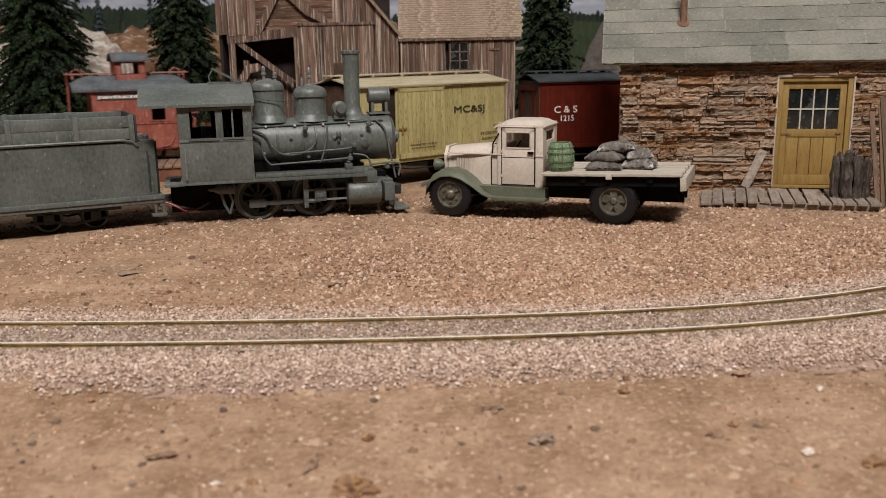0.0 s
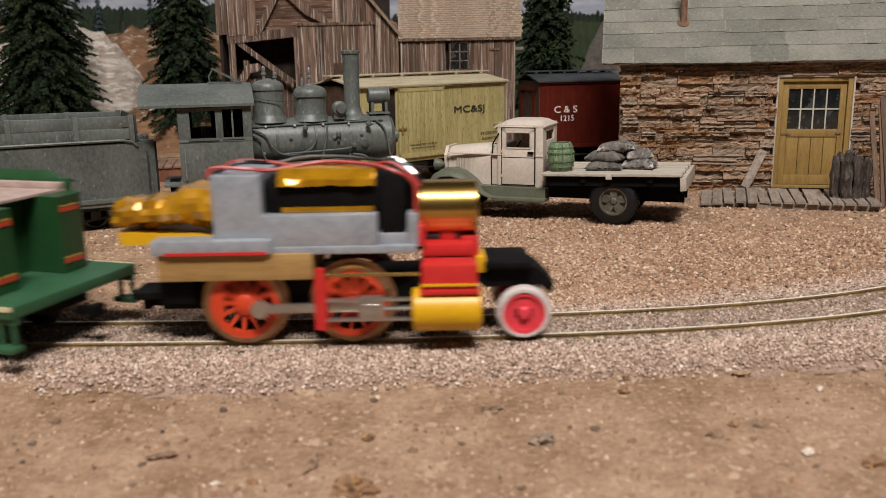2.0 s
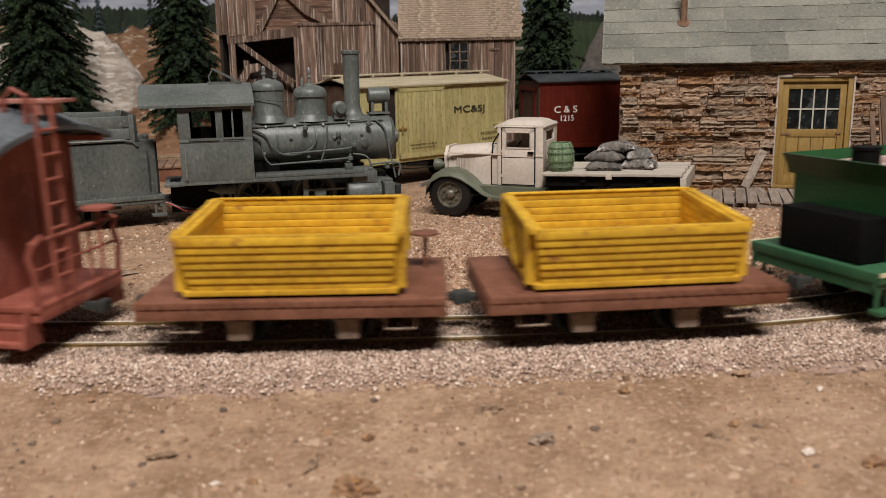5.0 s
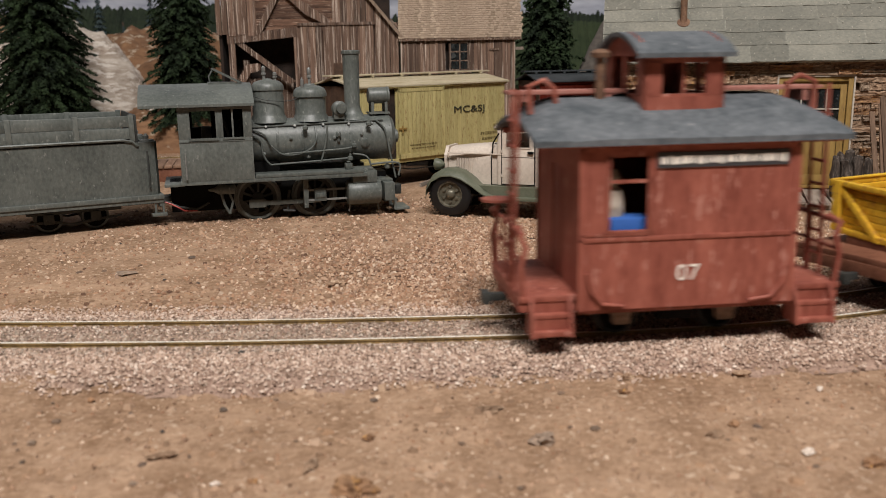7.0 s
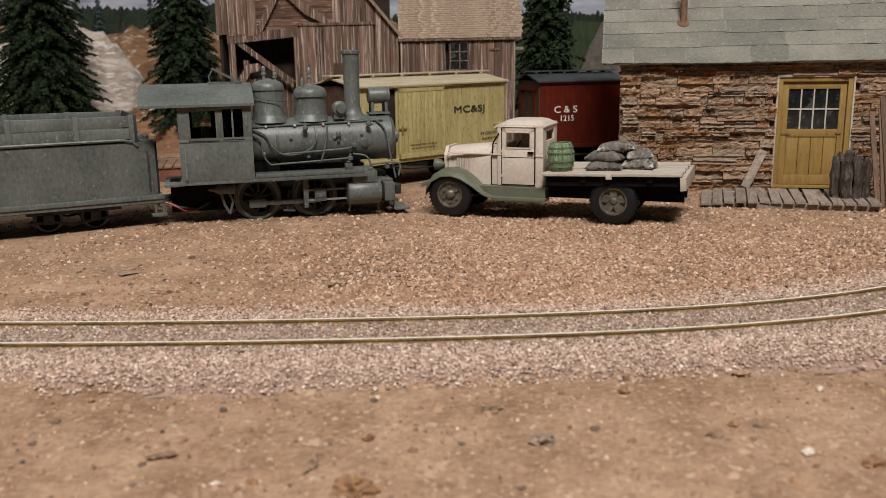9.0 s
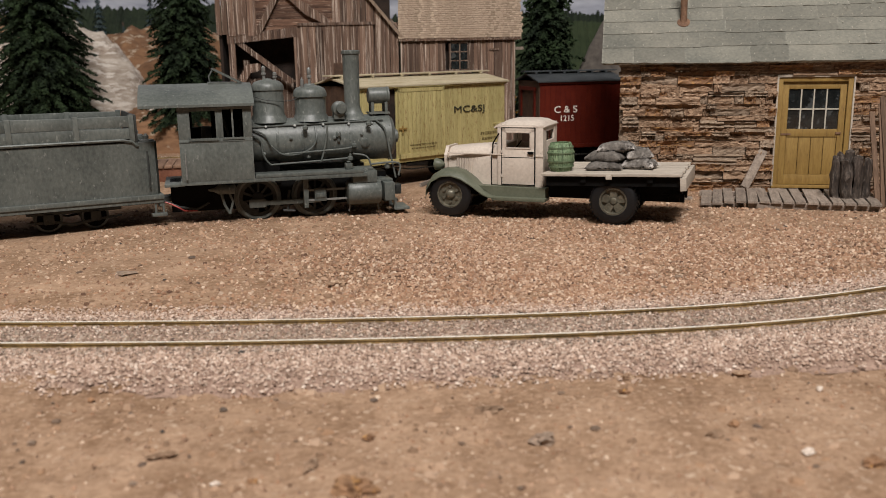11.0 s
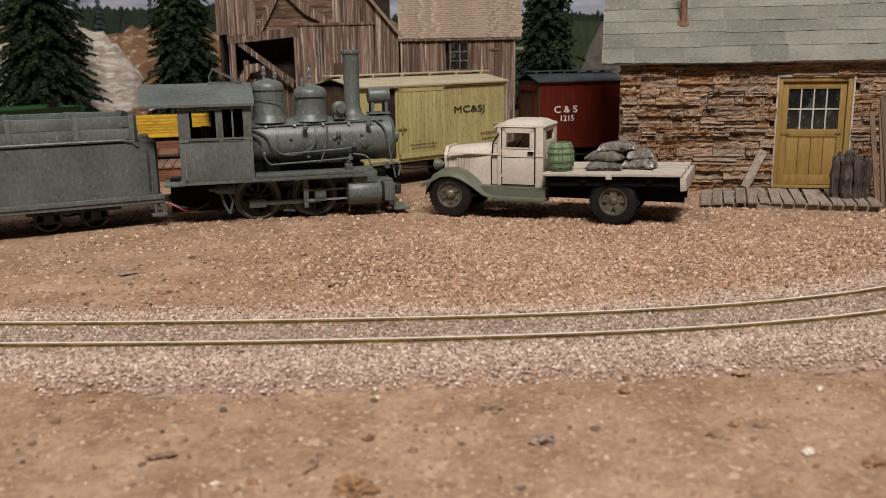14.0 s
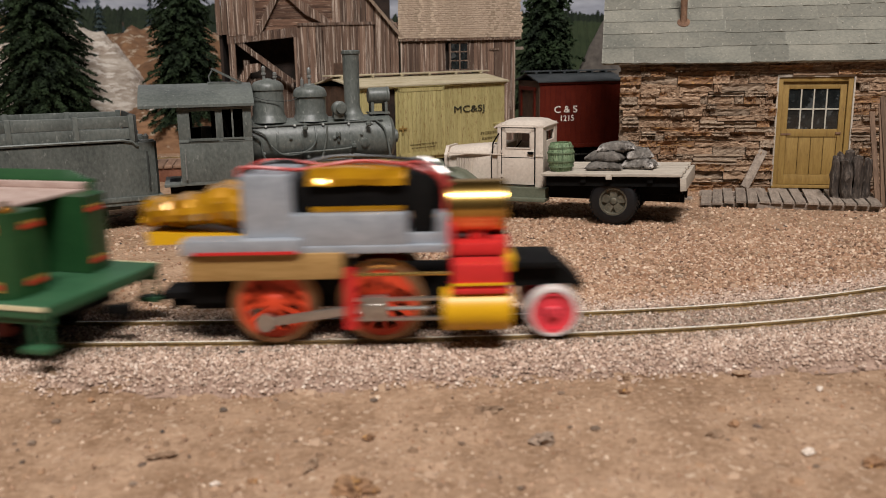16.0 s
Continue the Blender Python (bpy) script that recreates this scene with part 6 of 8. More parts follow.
    # Black strips on the surface paint the shade of the door gap.
    part("door_seam", Shape().box(2.18, 2.2, y0 - 0.008, y0 + 0.03, 1.38, 3.72).box(3.572, 3.592, y0 - 0.008, y0 + 0.03, 1.38, 3.72).box(2.172, 3.605, y0 - 0.012, y0 + 0.03, 1.37, 1.4).box(2.172, 3.605, y0 - 0.012, y0 + 0.03, 3.72, 3.742).box(2.21, 3.56, y0 - 0.006, y0 + 0.02, 2.5, 2.525), M_BLACK, t, "thin black strips painting the shade in the door gap")
    part("belt_line", Shape().box(3.63, 3.94, y0 - 0.02, y0 + 0.02, 2.55, 2.6).box(1.75, 2.3, y0 - 0.01, y0 + 0.1, 2.6, 2.64), M_CREAM, t)
    rows = [[(x, C + 1.26 * u * (1 - 0.02 * abs(x - 2.97)), 3.77 + 0.27 * (1 - abs(u) ** 4) * (1 - (abs(x - 2.97) / 1.02) ** 5)) for u in np.linspace(-1, 1, 21)] for x in np.linspace(1.96, 3.98, 21)]
    roof = Shape().sheet(rows).sheet([[(x, y, 3.74) for x, y, z in r] for r in rows])
    for k in (0, -1):
        roof.sheet([rows[k], [(x, y, 3.74) for x, y, z in rows[k]]])
        roof.sheet([[r[k] for r in rows], [(r[k][0], r[k][1], 3.74) for r in rows]])
    part("cab_roof", roof, M_CREAM, t, "rounded cream cab roof", smooth=60)
    part("visor", Shape().prism([(1.82, 3.74), (2.12, 3.92), (2.14, 3.86), (1.86, 3.68)], y0 + 0.1, y1 - 0.1), M_CREAM, t)
    part("cab_inside", Shape().box(3.4, 3.8, y0 + 0.2, y1 - 0.2, 1.5, 3.1, 0.08).box(2.6, 3.8, y0 + 0.2, y1 - 0.2, 1.5, 2.0, 0.05).tube([(2.4, C - 0.6, 2.6), (2.75, C - 0.6, 3.0), (2.85, C - 0.6, 3.15)], 0.03), M_BLACK, t, "dark bench seat inside")
    part("pillar_wire", Shape().tube([(1.75, y0 + 0.1, 2.6), (1.85, y0 - 0.1, 3.1), (2.1, y0 - 0.08, 3.5)], 0.03), M_BLACK, t, "thin black wire")
    # sweeping front fenders into the running boards
    for y, s in ((0.0, 1), (W, -1)):
        prof = [(-1.02, 1.0), (-1.0, 1.38), (-0.75, 1.75), (-0.35, 1.98), (0.1, 2.02), (0.55, 1.9), (1.0, 1.6), (1.5, 1.15), (1.8, 0.97), (2.1, 0.9)]
        grid = []
        for x, z in prof:
            row = []
            for k in range(7):
                u = k / 6
                row.append((x, y + s * (-0.12 + 0.95 * u), z - min(1.0, max(0.0, (2.1 - x) / 1.3)) * (0.22 * (1 - min(1, u * 3)) ** 2 + (0.04 if k == 0 else 0))))
            grid.append(row)
        low = [[(a, b, c - 0.05) for a, b, c in r] for r in grid]
        sh = Shape().sheet(grid).sheet(low).sheet([[r[0] for r in grid], [r[0] for r in low]]).sheet([grid[0], low[0]])
        part("fender", sh, M_FENDER, t, "drab green sweeping fender", smooth=60)
        part("running_board", Shape().box(1.9, 4.15, min(y - s * 0.12, y + s * 0.75), max(y - s * 0.12, y + s * 0.75), 0.78, 0.92, 0.03).prism([(1.25, 1.34), (1.9, 0.9), (4.1, 0.9), (4.1, 1.3)], min(y + s * 0.16, y + s * 0.75), max(y + s * 0.16, y + s * 0.75)), M_FENDER, t, "drab green running board")
        part("headlamp", Shape().turned((-0.9, y + s * 0.75, 2.1), (1, 0, 0), [(0, 0.02), (0.02, 0.24), (0.1, 0.26), (0.3, 0.2), (0.45, 0.06), (0.46, 0.01)], 18).rod((-0.6, y + s * 0.75, 1.7), (-0.6, y + s * 0.75, 2.0), 0.05), M_FENDER, t, "round headlamp on the fender")
    part("bumper", Shape().box(-1.32, -1.22, -0.05, W + 0.05, 1.2, 1.38, 0.03).box(-1.25, -0.7, C - 0.8, C - 0.65, 1.15, 1.3).box(-1.25, -0.7, C + 0.65, C + 0.8, 1.15, 1.3), M_PLANK, t, "pale worn bumper")
    # bed of planks on sills
    for k in range(7):
        y = -0.3 + k * 0.56
        part("bed_plank", Shape().box(4.05 + (0.05 if k else 0), 9.5 - 0.06 * (k % 2), y, y + 0.53, 1.95, 2.07, 0.02), M_BED, t, "weathered pale bed plank", BED_TILT)
    part("bed_frame", Shape().box(4.15, 9.4, C - 0.95, C - 0.7, 1.15, 1.95).box(4.15, 9.4, C + 0.7, C + 0.95, 1.15, 1.95).box(4.2, 9.35, -0.1, 0.05, 1.55, 1.94).box(5.6, 5.8, -0.2, W + 0.2, 1.7, 1.95).box(8.2, 8.4, -0.2, W + 0.2, 1.7, 1.95), M_BLACK, t, "black bed sills", BED_TILT)
    part("end_beam", Shape().box(9.42, 9.66, -0.3, 3.62, 1.42, 1.94, 0.03).rough(0.035, 0.25), M_BED, t, "pale rough end beam", BED_TILT)
    part("tail_bar", Shape().box(8.9, 9.35, C - 1.0, C + 1.0, 0.9, 1.3, 0.05), M_BLACK, t)
    part("stake_clip", Shape().box(6.62, 6.85, -0.36, -0.28, 1.84, 2.0, 0.01), M_BED, t, "", BED_TILT)
    return place(0.29, 36.22, 0, 0, 0, -20.6) @ BED_TILT


def barrel(base):
    n, prof = 18, [(0, 0.40), (0.12, 0.46), (0.35, 0.52), (0.58, 0.54), (0.8, 0.52), (1.02, 0.46), (1.14, 0.41)]
    b = thing("barrel", base @ place(4.66, 0.55, 2.07), "small green painted wooden barrel on the truck bed", "barrel")
    stave = Shape()
    w = math.pi / n * 0.93
    outer = [[((r + 0.0) * math.cos(a), (r + 0.0) * math.sin(a), z) for a in (-w, 0, w)] for z, r in prof]
    inner = [[((r - 0.06) * math.cos(a), (r - 0.06) * math.sin(a), z) for a in (-w, 0, w)] for z, r in prof]
    stave.sheet(outer).sheet(inner).sheet([[r[0] for r in outer], [r[0] for r in inner]]).sheet([[r[-1] for r in outer], [r[-1] for r in inner]]).sheet([outer[0], inner[0]]).sheet([outer[-1], inner[-1]])
    sm = stave.mesh("stave", 50)
    sm.materials.append(M_BARREL)
    for i in range(n):
        part("stave", sm, None, b, "", pose(0, 0, 0, 0, 0, 360 * i / n))
    part("barrel_head", Shape().turned((0, 0, 0.02), (0, 0, 1), [(0, 0.4), (1.04, 0.41)], 18), M_BARREL, b)
    for z, r in ((0.2, 0.495), (0.42, 0.54), (0.74, 0.54), (0.95, 0.49)):
        part("hoop", Shape().turned((0, 0, z - 0.03), (0, 0, 1), [(0, r), (0.0, r + 0.02), (0.06, r + 0.02), (0.06, r)], 24, caps=False), M_BARREL_HOOP, b, "dull green hoop")


def sack(base, x, y, z, lx, ly, lz, turn, seed, tilt=0):
    """A filled pillow-shaped sack with pulled-out corners and creases."""
    sh, n = Shape(), 30
    for sign in (1, -1):
        grid = []
        for i in range(n + 1):
            row = []
            for k in range(n + 1):
                u, v = -1 + 2 * i / n, -1 + 2 * k / n
                fat = max(0.0, (1 - u ** 4) * (1 - v ** 4)) ** 0.6
                p = Vector((u * 2.2, v * 2.2, seed * 3.7))
                crease = 0.22 * noise.noise(p) + 0.2 * abs(noise.noise(p * 2.4)) + 0.16 * abs(noise.noise(p * 5.1)) - 0.2 * abs(noise.noise(Vector((u * 1.5 + v * 4, v * 1.2, seed))))
                px = u * lx / 2 * (1 - 0.10 * (1 - v * v)) + 0.05 * noise.noise(Vector((u * 2, v * 2, seed + 9)))
                py = v * ly / 2 * (1 - 0.13 * (1 - u * u)) + 0.05 * noise.noise(Vector((u * 2, v * 2, seed + 5)))
                h = lz * (0.62 * fat * (1 + crease) + 0.05) if sign > 0 else -lz * 0.30 * fat
                row.append((px, py, h + lz * 0.30 + 0.03 * noise.noise(p * 5)))
            grid.append(row)
        sh.sheet(grid)
    bmesh.ops.remove_doubles(sh.bm, verts=sh.bm.verts, dist=0.06)
    solid("sack", sh, M_SACK, base @ place(x, y, z, 0, tilt, turn), "dusty grey filled burlap sack in a pile", "sack", "sacks piled on the truck bed", smooth=75)


# ---- freight cars behind ----
def boxcar(name, m, length, x0, width, z0, z1, wall, roof_mat, label, door=None, gap=None, groove=0.012, ends=None):
    e = thing(name, m, label, "boxcar")
    n = int(length / 0.3)
    board = Shape().box(-0.145, 0.145, 0.0, 0.08, z0, z1, groove).mesh("wall_board", 0)
    board.materials.append(wall)
    # With an open door, a near-black core paints the shade inside.
    part("body_core", Shape().box(x0 + 0.05, x0 + length - 0.05, 0.12, width - 0.1, z0, z1), M_INSIDE_SHADE if gap else wall, e)
    for i in range(n):
        x = x0 + length * (i + 0.5) / n
        if gap and gap[0] < x < gap[1]:
            continue
        part("wall_board", board, None, e, "", place(x, 0, 0) @ Matrix.Diagonal((length / n / 0.3, 1, 1, 1)))
    end_board = board
    # End boards in a darker material: their shade is put into the colour.
    if ends:
        end_board = board.copy()
        end_board.materials.clear()
        end_board.materials.append(ends)
    for i in range(int(width / 0.3)):
        for x in (x0 + 0.04, x0 + length + 0.04):
            part("wall_board", end_board, None, e, "", place(x, 0.2 + i * 0.3, 0, 0, 0, 90))
    part("sill", Shape().box(x0, x0 + length, -0.05, 0.12, z0 - 0.16, z0 + 0.06, 0.02).box(x0, x0 + length, width - 0.12, width, z0 - 0.16, z0, 0.02), wall, e)
    part("fascia", Shape().box(x0 - 0.1, x0 + length + 0.1, -0.1, 0.02, z1 - 0.18, z1 + 0.02, 0.02), wall, e)
    rise, mid = 0.42, width / 2
    part("roof", Shape().prism([(-0.18, z1), (mid, z1 + rise), (width + 0.18, z1), (width + 0.18, z1 - 0.07), (mid, z1 + rise - 0.08), (-0.18, z1 - 0.07)], x0 - 0.2, x0 + length + 0.2, "yz"), roof_mat, e, "low pitched car roof")
    part("roof_walk", Shape().box(x0 - 0.4, x0 + length + 0.4, mid - 0.35, mid - 0.02, z1 + rise + 0.06, z1 + rise + 0.13, 0.01).box(x0 - 0.4, x0 + length + 0.4, mid + 0.02, mid + 0.35, z1 + rise + 0.06, z1 + rise + 0.13, 0.01), roof_mat, e)
    for k in range(6):
        x = x0 + 0.3 + (length - 0.6) * k / 5
        part("roof_cleat", Shape().box(x - 0.06, x + 0.06, mid - 0.4, mid + 0.4, z1 + rise - 0.06, z1 + rise + 0.07), roof_mat, e)
    if door:
        d = part("door", Shape().box(door[0], door[1], -0.12, -0.02, z0 + 0.05, z1 - 0.15, 0.02), wall, e, "sliding plank door")
        for i in range(int((door[1] - door[0]) / 0.28)):
            part("plank", Shape().box(door[0] + 0.06 + i * 0.28, door[0] + 0.32 + i * 0.28, -0.15, -0.11, z0 + 0.3, z1 - 0.35, 0.01), wall, d)
        part("door_frame", Shape().box(door[0], door[1], -0.17, -0.11, z1 - 0.35, z1 - 0.18).box(door[0], door[1], -0.17, -0.11, z0 + 0.05, z0 + 0.3).box(door[0], door[0] + 0.08, -0.17, -0.11, z0 + 0.05, z1 - 0.15).box(door[1] - 0.08, door[1], -0.17, -0.11, z0 + 0.05, z1 - 0.15), wall, d)
        part("door_rail", Shape().box(door[0] - 1.5, door[1] + 0.6, -0.16, -0.02, z1 - 0.12, z1 - 0.02), wall, e)
        part("latch", Shape().box(door[0] - 0.05, door[0] + 0.45, -0.24, -0.15, (z0 + z1) / 2 - 0.35, (z0 + z1) / 2 - 0.25, 0.02).rod((door[0] + 0.15, -0.25, (z0 + z1) / 2 - 0.5), (door[0] + 0.15, -0.25, (z0 + z1) / 2 - 0.15), 0.04), M_YELLOW_DOOR, d, "brass door latch")
    part("underframe", Shape().box(x0 + 0.3, x0 + length - 0.3, width / 2 - 0.6, width / 2 + 0.6, z0 - 0.45, z0 - 0.1), M_BLACK, e)
    part("truss_rod", Shape().tube([(x0 + 0.6, 0.3, z0 - 0.15), (x0 + length * 0.35, 0.3, z0 - 0.6), (x0 + length * 0.65, 0.3, z0 - 0.6), (x0 + length - 0.6, 0.3, z0 - 0.15)], 0.04), M_IRON_DARK, e)
    wm = wheel_meshes(0.5, 0, M_IRON_DARK, M_BLACK)
    for bx in (x0 + 2.0, x0 + length - 2.0):
        for dx in (-0.8, 0.8):
            for sg in (-1, 1):
                w = part("wheel", wm[0], None, e, "", place(bx + dx, width / 2 + sg * 0.82, 0.5))
                part("wheel_centre", wm[1], None, w, "", pose(0, 0, 0, 0, 0, 0 if sg < 0 else 180))
        part("bogie_frame", Shape().box(bx - 1.2, bx + 1.2, width / 2 - 1.25, width / 2 - 1.12, 0.4, 0.62).box(bx - 0.2, bx + 0.2, width / 2 - 1.3, width / 2 + 1.3, 0.3, z0 - 0.4), M_BLACK, e)
    return e


def freight_cars():
    y = boxcar("yellow_boxcar", place(-2.22, 44.7, 0, 0, 0, 41.5), 10.3, -2.5, 3.9, 1.42, 5.2, M_YELLOW_CAR, M_YELLOW_ROOF, "faded yellow wooden boxcar with an open sliding door", (0.0, 3.1), (-0.75, 0.0), 0.012, M_RUST_END_SHADE)
    words("lettering", "MC&SJ", 0.5, M_BLACK_LETTER, y, side_on(5.05, -0.03, 3.75), squeeze=1.7, label="black stencilled lettering")
    bars("lettering", y, 5.9, 7.4, -0.005, 2.35, 0.2, M_FAINT_LETTER, 3)
    bars("lettering", y, 6.0, 7.4, -0.005, 2.05, 0.16, M_FAINT_LETTER, 5)
    bars("lettering", y, 0.7, 2.6, -0.16, 2.12, 0.09, M_FAINT_LETTER, 7)
    bars("lettering", y, 0.8, 2.5, -0.16, 1.95, 0.07, M_FAINT_LETTER, 8)
    part("grab_iron", Shape().tube([(6.9, -0.02, 2.85), (6.9, -0.2, 2.85), (7.35, -0.2, 2.85), (7.35, -0.02, 2.85)], 0.04), M_YELLOW_CAR, y)
    part("ladder", Shape().tube([(7.5, -0.1, 1.6), (7.5, -0.1, 2.1)], 0.035).tube([(7.2, -0.1, 2.95), (7.2, -0.15, 2.6)], 0.035), M_YELLOW_CAR, y)
    r = boxcar("red_boxcar", place(5.67, 50.2, 0, 0, 0, 14), 5.0, 0, 3.7, 1.42, 5.1, M_RED_CAR, M_ROOF_DARK, "dark oxide red wooden boxcar with white lettering", None, None, 0.004, M_RUST_END_SHADE)
    words("lettering", "C & S", 0.54, M_WHITE_LETTER, r, side_on(1.56, -0.03, 3.46), squeeze=1.14, label="white painted lettering")
    words("lettering", "1215", 0.46, M_WHITE_LETTER, r, side_on(1.64, -0.03, 2.96), label="white painted numerals")
    part("end_frame", Shape().box(-0.16, -0.02, 0.5, 3.2, 4.55, 4.75).box(-0.14, -0.02, 0.6, 0.8, 3.0, 4.6).box(-0.14, -0.02, 2.9, 3.1, 3.0, 4.6), M_RED_CAR, r)



# ---- stone house with its deck ----
def rough_block(seed, nx=9, nz=3, jag=0.05):
    """A unit stone, 1 long, 1 high, 1 deep, with a broken front face."""
    rng = random.Random(seed)
    sh = Shape()
    step = [rng.uniform(-0.16, 0.14) for _ in range(nz + 1)]
    front = [[(-0.5 + i / nx + (rng.uniform(-jag, jag) if 0 < i < nx else 0), -0.5 + step[k] + rng.uniform(-0.1, 0.1), -0.5 + k / nz + rng.uniform(-jag, jag)) for i in range(nx + 1)] for k in range(nz + 1)]
    back = [[(x, 0.5, z) for x, y, z in row] for row in front]
    sh.sheet(front)
    for a, b in ((front[0], back[0]), (front[-1], back[-1])):
        sh.sheet([a, b])
    for k in (0, -1):
        sh.sheet([[r[k] for r in front], [r[k] for r in back]])
    return sh.mesh("stone", 0)


def stone_house():
    base = place(8.93, 42.83, 0, 0, 0, -11.9)
    h = thing("stone_house", base, "small rough stone house with grey tar paper roof", "house")
    core = Shape().box(0.1, 7.1, 0.1, 5.2, -0.1, 6.3).box(10.3, 11.9, 0.1, 5.2, -0.1, 6.3).box(7.1, 10.3, 0.1, 5.2, 5.36, 6.3).box(7.1, 10.3, 0.9, 5.2, -0.1, 5.4)
    wall = part("wall", core, M_MORTAR, h, "dark mortar behind stacked stones")
    kinds = []
    for k in range(12):
        me = rough_block(k + 3)
        me.materials.append((M_STONE_A, M_STONE_C, M_STONE_A, M_STONE_B, M_STONE_A, M_STONE_C)[k % 6])
        kinds.append(me)
    rng = random.Random(11)
    z = -0.05
    while z < 6.15:
        ch = rng.choice((0.19, 0.23, 0.27, 0.31, 0.36))
        x = -0.14 + rng.uniform(-0.16, 0.14)
        while x < 11.8:
            w = rng.choice([0.4, 0.6, 0.8, 1.1, 1.5, 2.0]) * rng.uniform(0.8, 1.15)
            if x < 0.2:
                w = rng.uniform(0.7, 1.1)
            x1 = min(x + w, 12.0)
            if z + ch > 0.1 and z < 5.36 and x1 > 7.02 and x < 10.36:
                if x < 7.02 - 0.3:
                    x1 = 7.02
                elif x1 > 10.36 + 0.3:
                    x = 10.36
                else:
                    x = max(x1, 10.36 if x1 > 9 else x1)
                    continue
            proud = rng.choice((0.0, 0.04, 0.1, 0.2)) + rng.uniform(0, 0.04) + (0.07 if x < 0.2 else 0)
            part("stone", rng.choice(kinds), None, wall, "", place((x + x1) / 2, 0.1 - proud / 2, z + ch / 2, rng.uniform(-2, 2), rng.uniform(-1.2, 1.2), 0) @ Matrix.Diagonal((x1 - x - 0.02, 0.34 + proud, ch * rng.uniform(0.9, 1.08), 1)))
            x = x1
        z += ch
    # stones along the left end
    z = 0.0
    while z < 6.1:
        ch = rng.uniform(0.22, 0.34)
        for y in (0.7, 2.2, 3.7):
            part("stone", rng.choice(kinds), None, wall, "", place(0.05, y + rng.uniform(-0.2, 0.2), z + ch / 2, 0, 0, -90) @ Matrix.Diagonal((1.5, 0.4, ch, 1)))
        z += ch
    part("gable", Shape().prism([(0.1, 6.2), (5.2, 6.2), (2.65, 9.4)], 0.1, 11.9, "yz"), M_MORTAR, h)
    # roof: overlapping sheets of tar paper in courses, some lifted or creased
    slope = math.atan2(3.45, 3.3)
    rafter = part("roof_deck", Shape().prism([(-0.62, 6.12), (2.68, 9.57), (2.68, 9.45), (-0.55, 6.05)], -1.05, 12.7, "yz").prism([(2.68, 9.57), (6.0, 6.1), (5.9, 6.03), (2.68, 9.45)], -1.05, 12.7, "yz"), M_TARPAPER, h, "grey tar paper roof")
    up = Vector((0, math.cos(slope), math.sin(slope)))
    out = Vector((0, -math.sin(slope), math.cos(slope)))
    for c in range(7):
        x = -1.1
        while x < 12.6:
            w = rng.choice([1.6, 2.4, 3.2, 4.2, 5.2]) * rng.uniform(0.9, 1.1)
            x1 = min(x + w, 12.75)
            base_s = 0.0 if c == 0 else 1.06 + (c - 1) * 0.84
            lo, hi = base_s - 0.06 + rng.uniform(-0.04, 0.04), base_s + (1.12 if c == 0 else 0.9)
            tilt = rng.uniform(-0.02, 0.02) if c else 0.0
            nu, nv = max(8, int((x1 - x) / 0.1)), 12
            folds = [(rng.uniform(0.1, 0.9) * (x1 - x), rng.uniform(-1.2, 1.2), rng.uniform(0.05, 0.11), rng.uniform(0.0, 0.5), rng.uniform(0.5, 1.0)) for _ in range(rng.choice((0, 1, 2, 3)))]
            curl = rng.random() < 0.5
            grid, low = [], []
            for j in range(nv + 1):
                row, lrow = [], []
                for i in range(nu + 1):
                    px = x + (x1 - x + 0.04) * i / nu
                    v = j / nv
                    s = lo + tilt * (px - x) + (hi - lo) * v
                    lift = 0.03 + 0.03 * (1 - v) + 0.01 * noise.noise(Vector((px * 0.9, s * 0.9 + c * 7, 0))) + 0.008 * noise.noise(Vector((px * 4, s * 4, c)))
                    for at, lean, high, v0, v1 in folds:
                        if v0 <= v <= v1:
                            lift += high * math.exp(-((px - x - at + lean * (v - 0.5) + 0.08 * noise.noise(Vector((v * 6, at, c)))) / 0.05) ** 2)
                    if curl:
                        lift += 0.07 * max(0.0, 1 - v * 4) * max(0.0, noise.noise(Vector((px * 1.6, c, 9))))
                    if j == 0:
                        s += 0.025 * noise.noise(Vector((px * 2.3, c, 5))) + 0.012 * noise.noise(Vector((px * 9, c, 5)))
                    p = Vector((px, -0.62, 6.12)) + up * s + out * lift
                    row.append(p)
                    lrow.append(p - out * 0.05)
                grid.append(row)
                low.append(lrow)
            sh = Shape().sheet(grid).sheet([grid[0], low[0]]).sheet([[r[-1] for r in grid], [r[-1] for r in low]]).sheet([[r[0] for r in grid], [r[0] for r in low]])
            part("roof_sheet", sh, M_TARPAPER, rafter, "", None, 50)
            nails = Shape()
            for i in range(int((x1 - x) / 0.42)):
                p = Vector((x + 0.2 + i * 0.42 + rng.uniform(-0.05, 0.05), -0.62, 6.12)) + up * (lo + rng.choice((0.13, 0.13, 0.5)) + rng.uniform(-0.03, 0.03)) + out * 0.07
                nails.box(p.x - 0.018, p.x + 0.018, p.y - 0.018, p.y + 0.018, p.z - 0.02, p.z + 0.02)
            if len(nails.bm.verts):
                tagged(part("roof_nails", nails, M_NAIL, rafter, "row of pale nail heads"), "", "", "", "stuff")
            x = x1
    foot = Vector((2.7, -0.62, 6.12)) + up * 2.55
    part("vent_pipe", Shape().turned(foot - Vector((0, 0, 0.1)), (0, 0, 1), [(0, 0.16), (2.2, 0.16)], 16), M_RUST, h, "rusty stove pipe")
    part("pipe_collar", Shape().turned(foot - out * 0.02, out, [(0, 0.3), (0.1, 0.3), (0.14, 0.18)], 20), M_RUST, h, "round rusty roof collar")
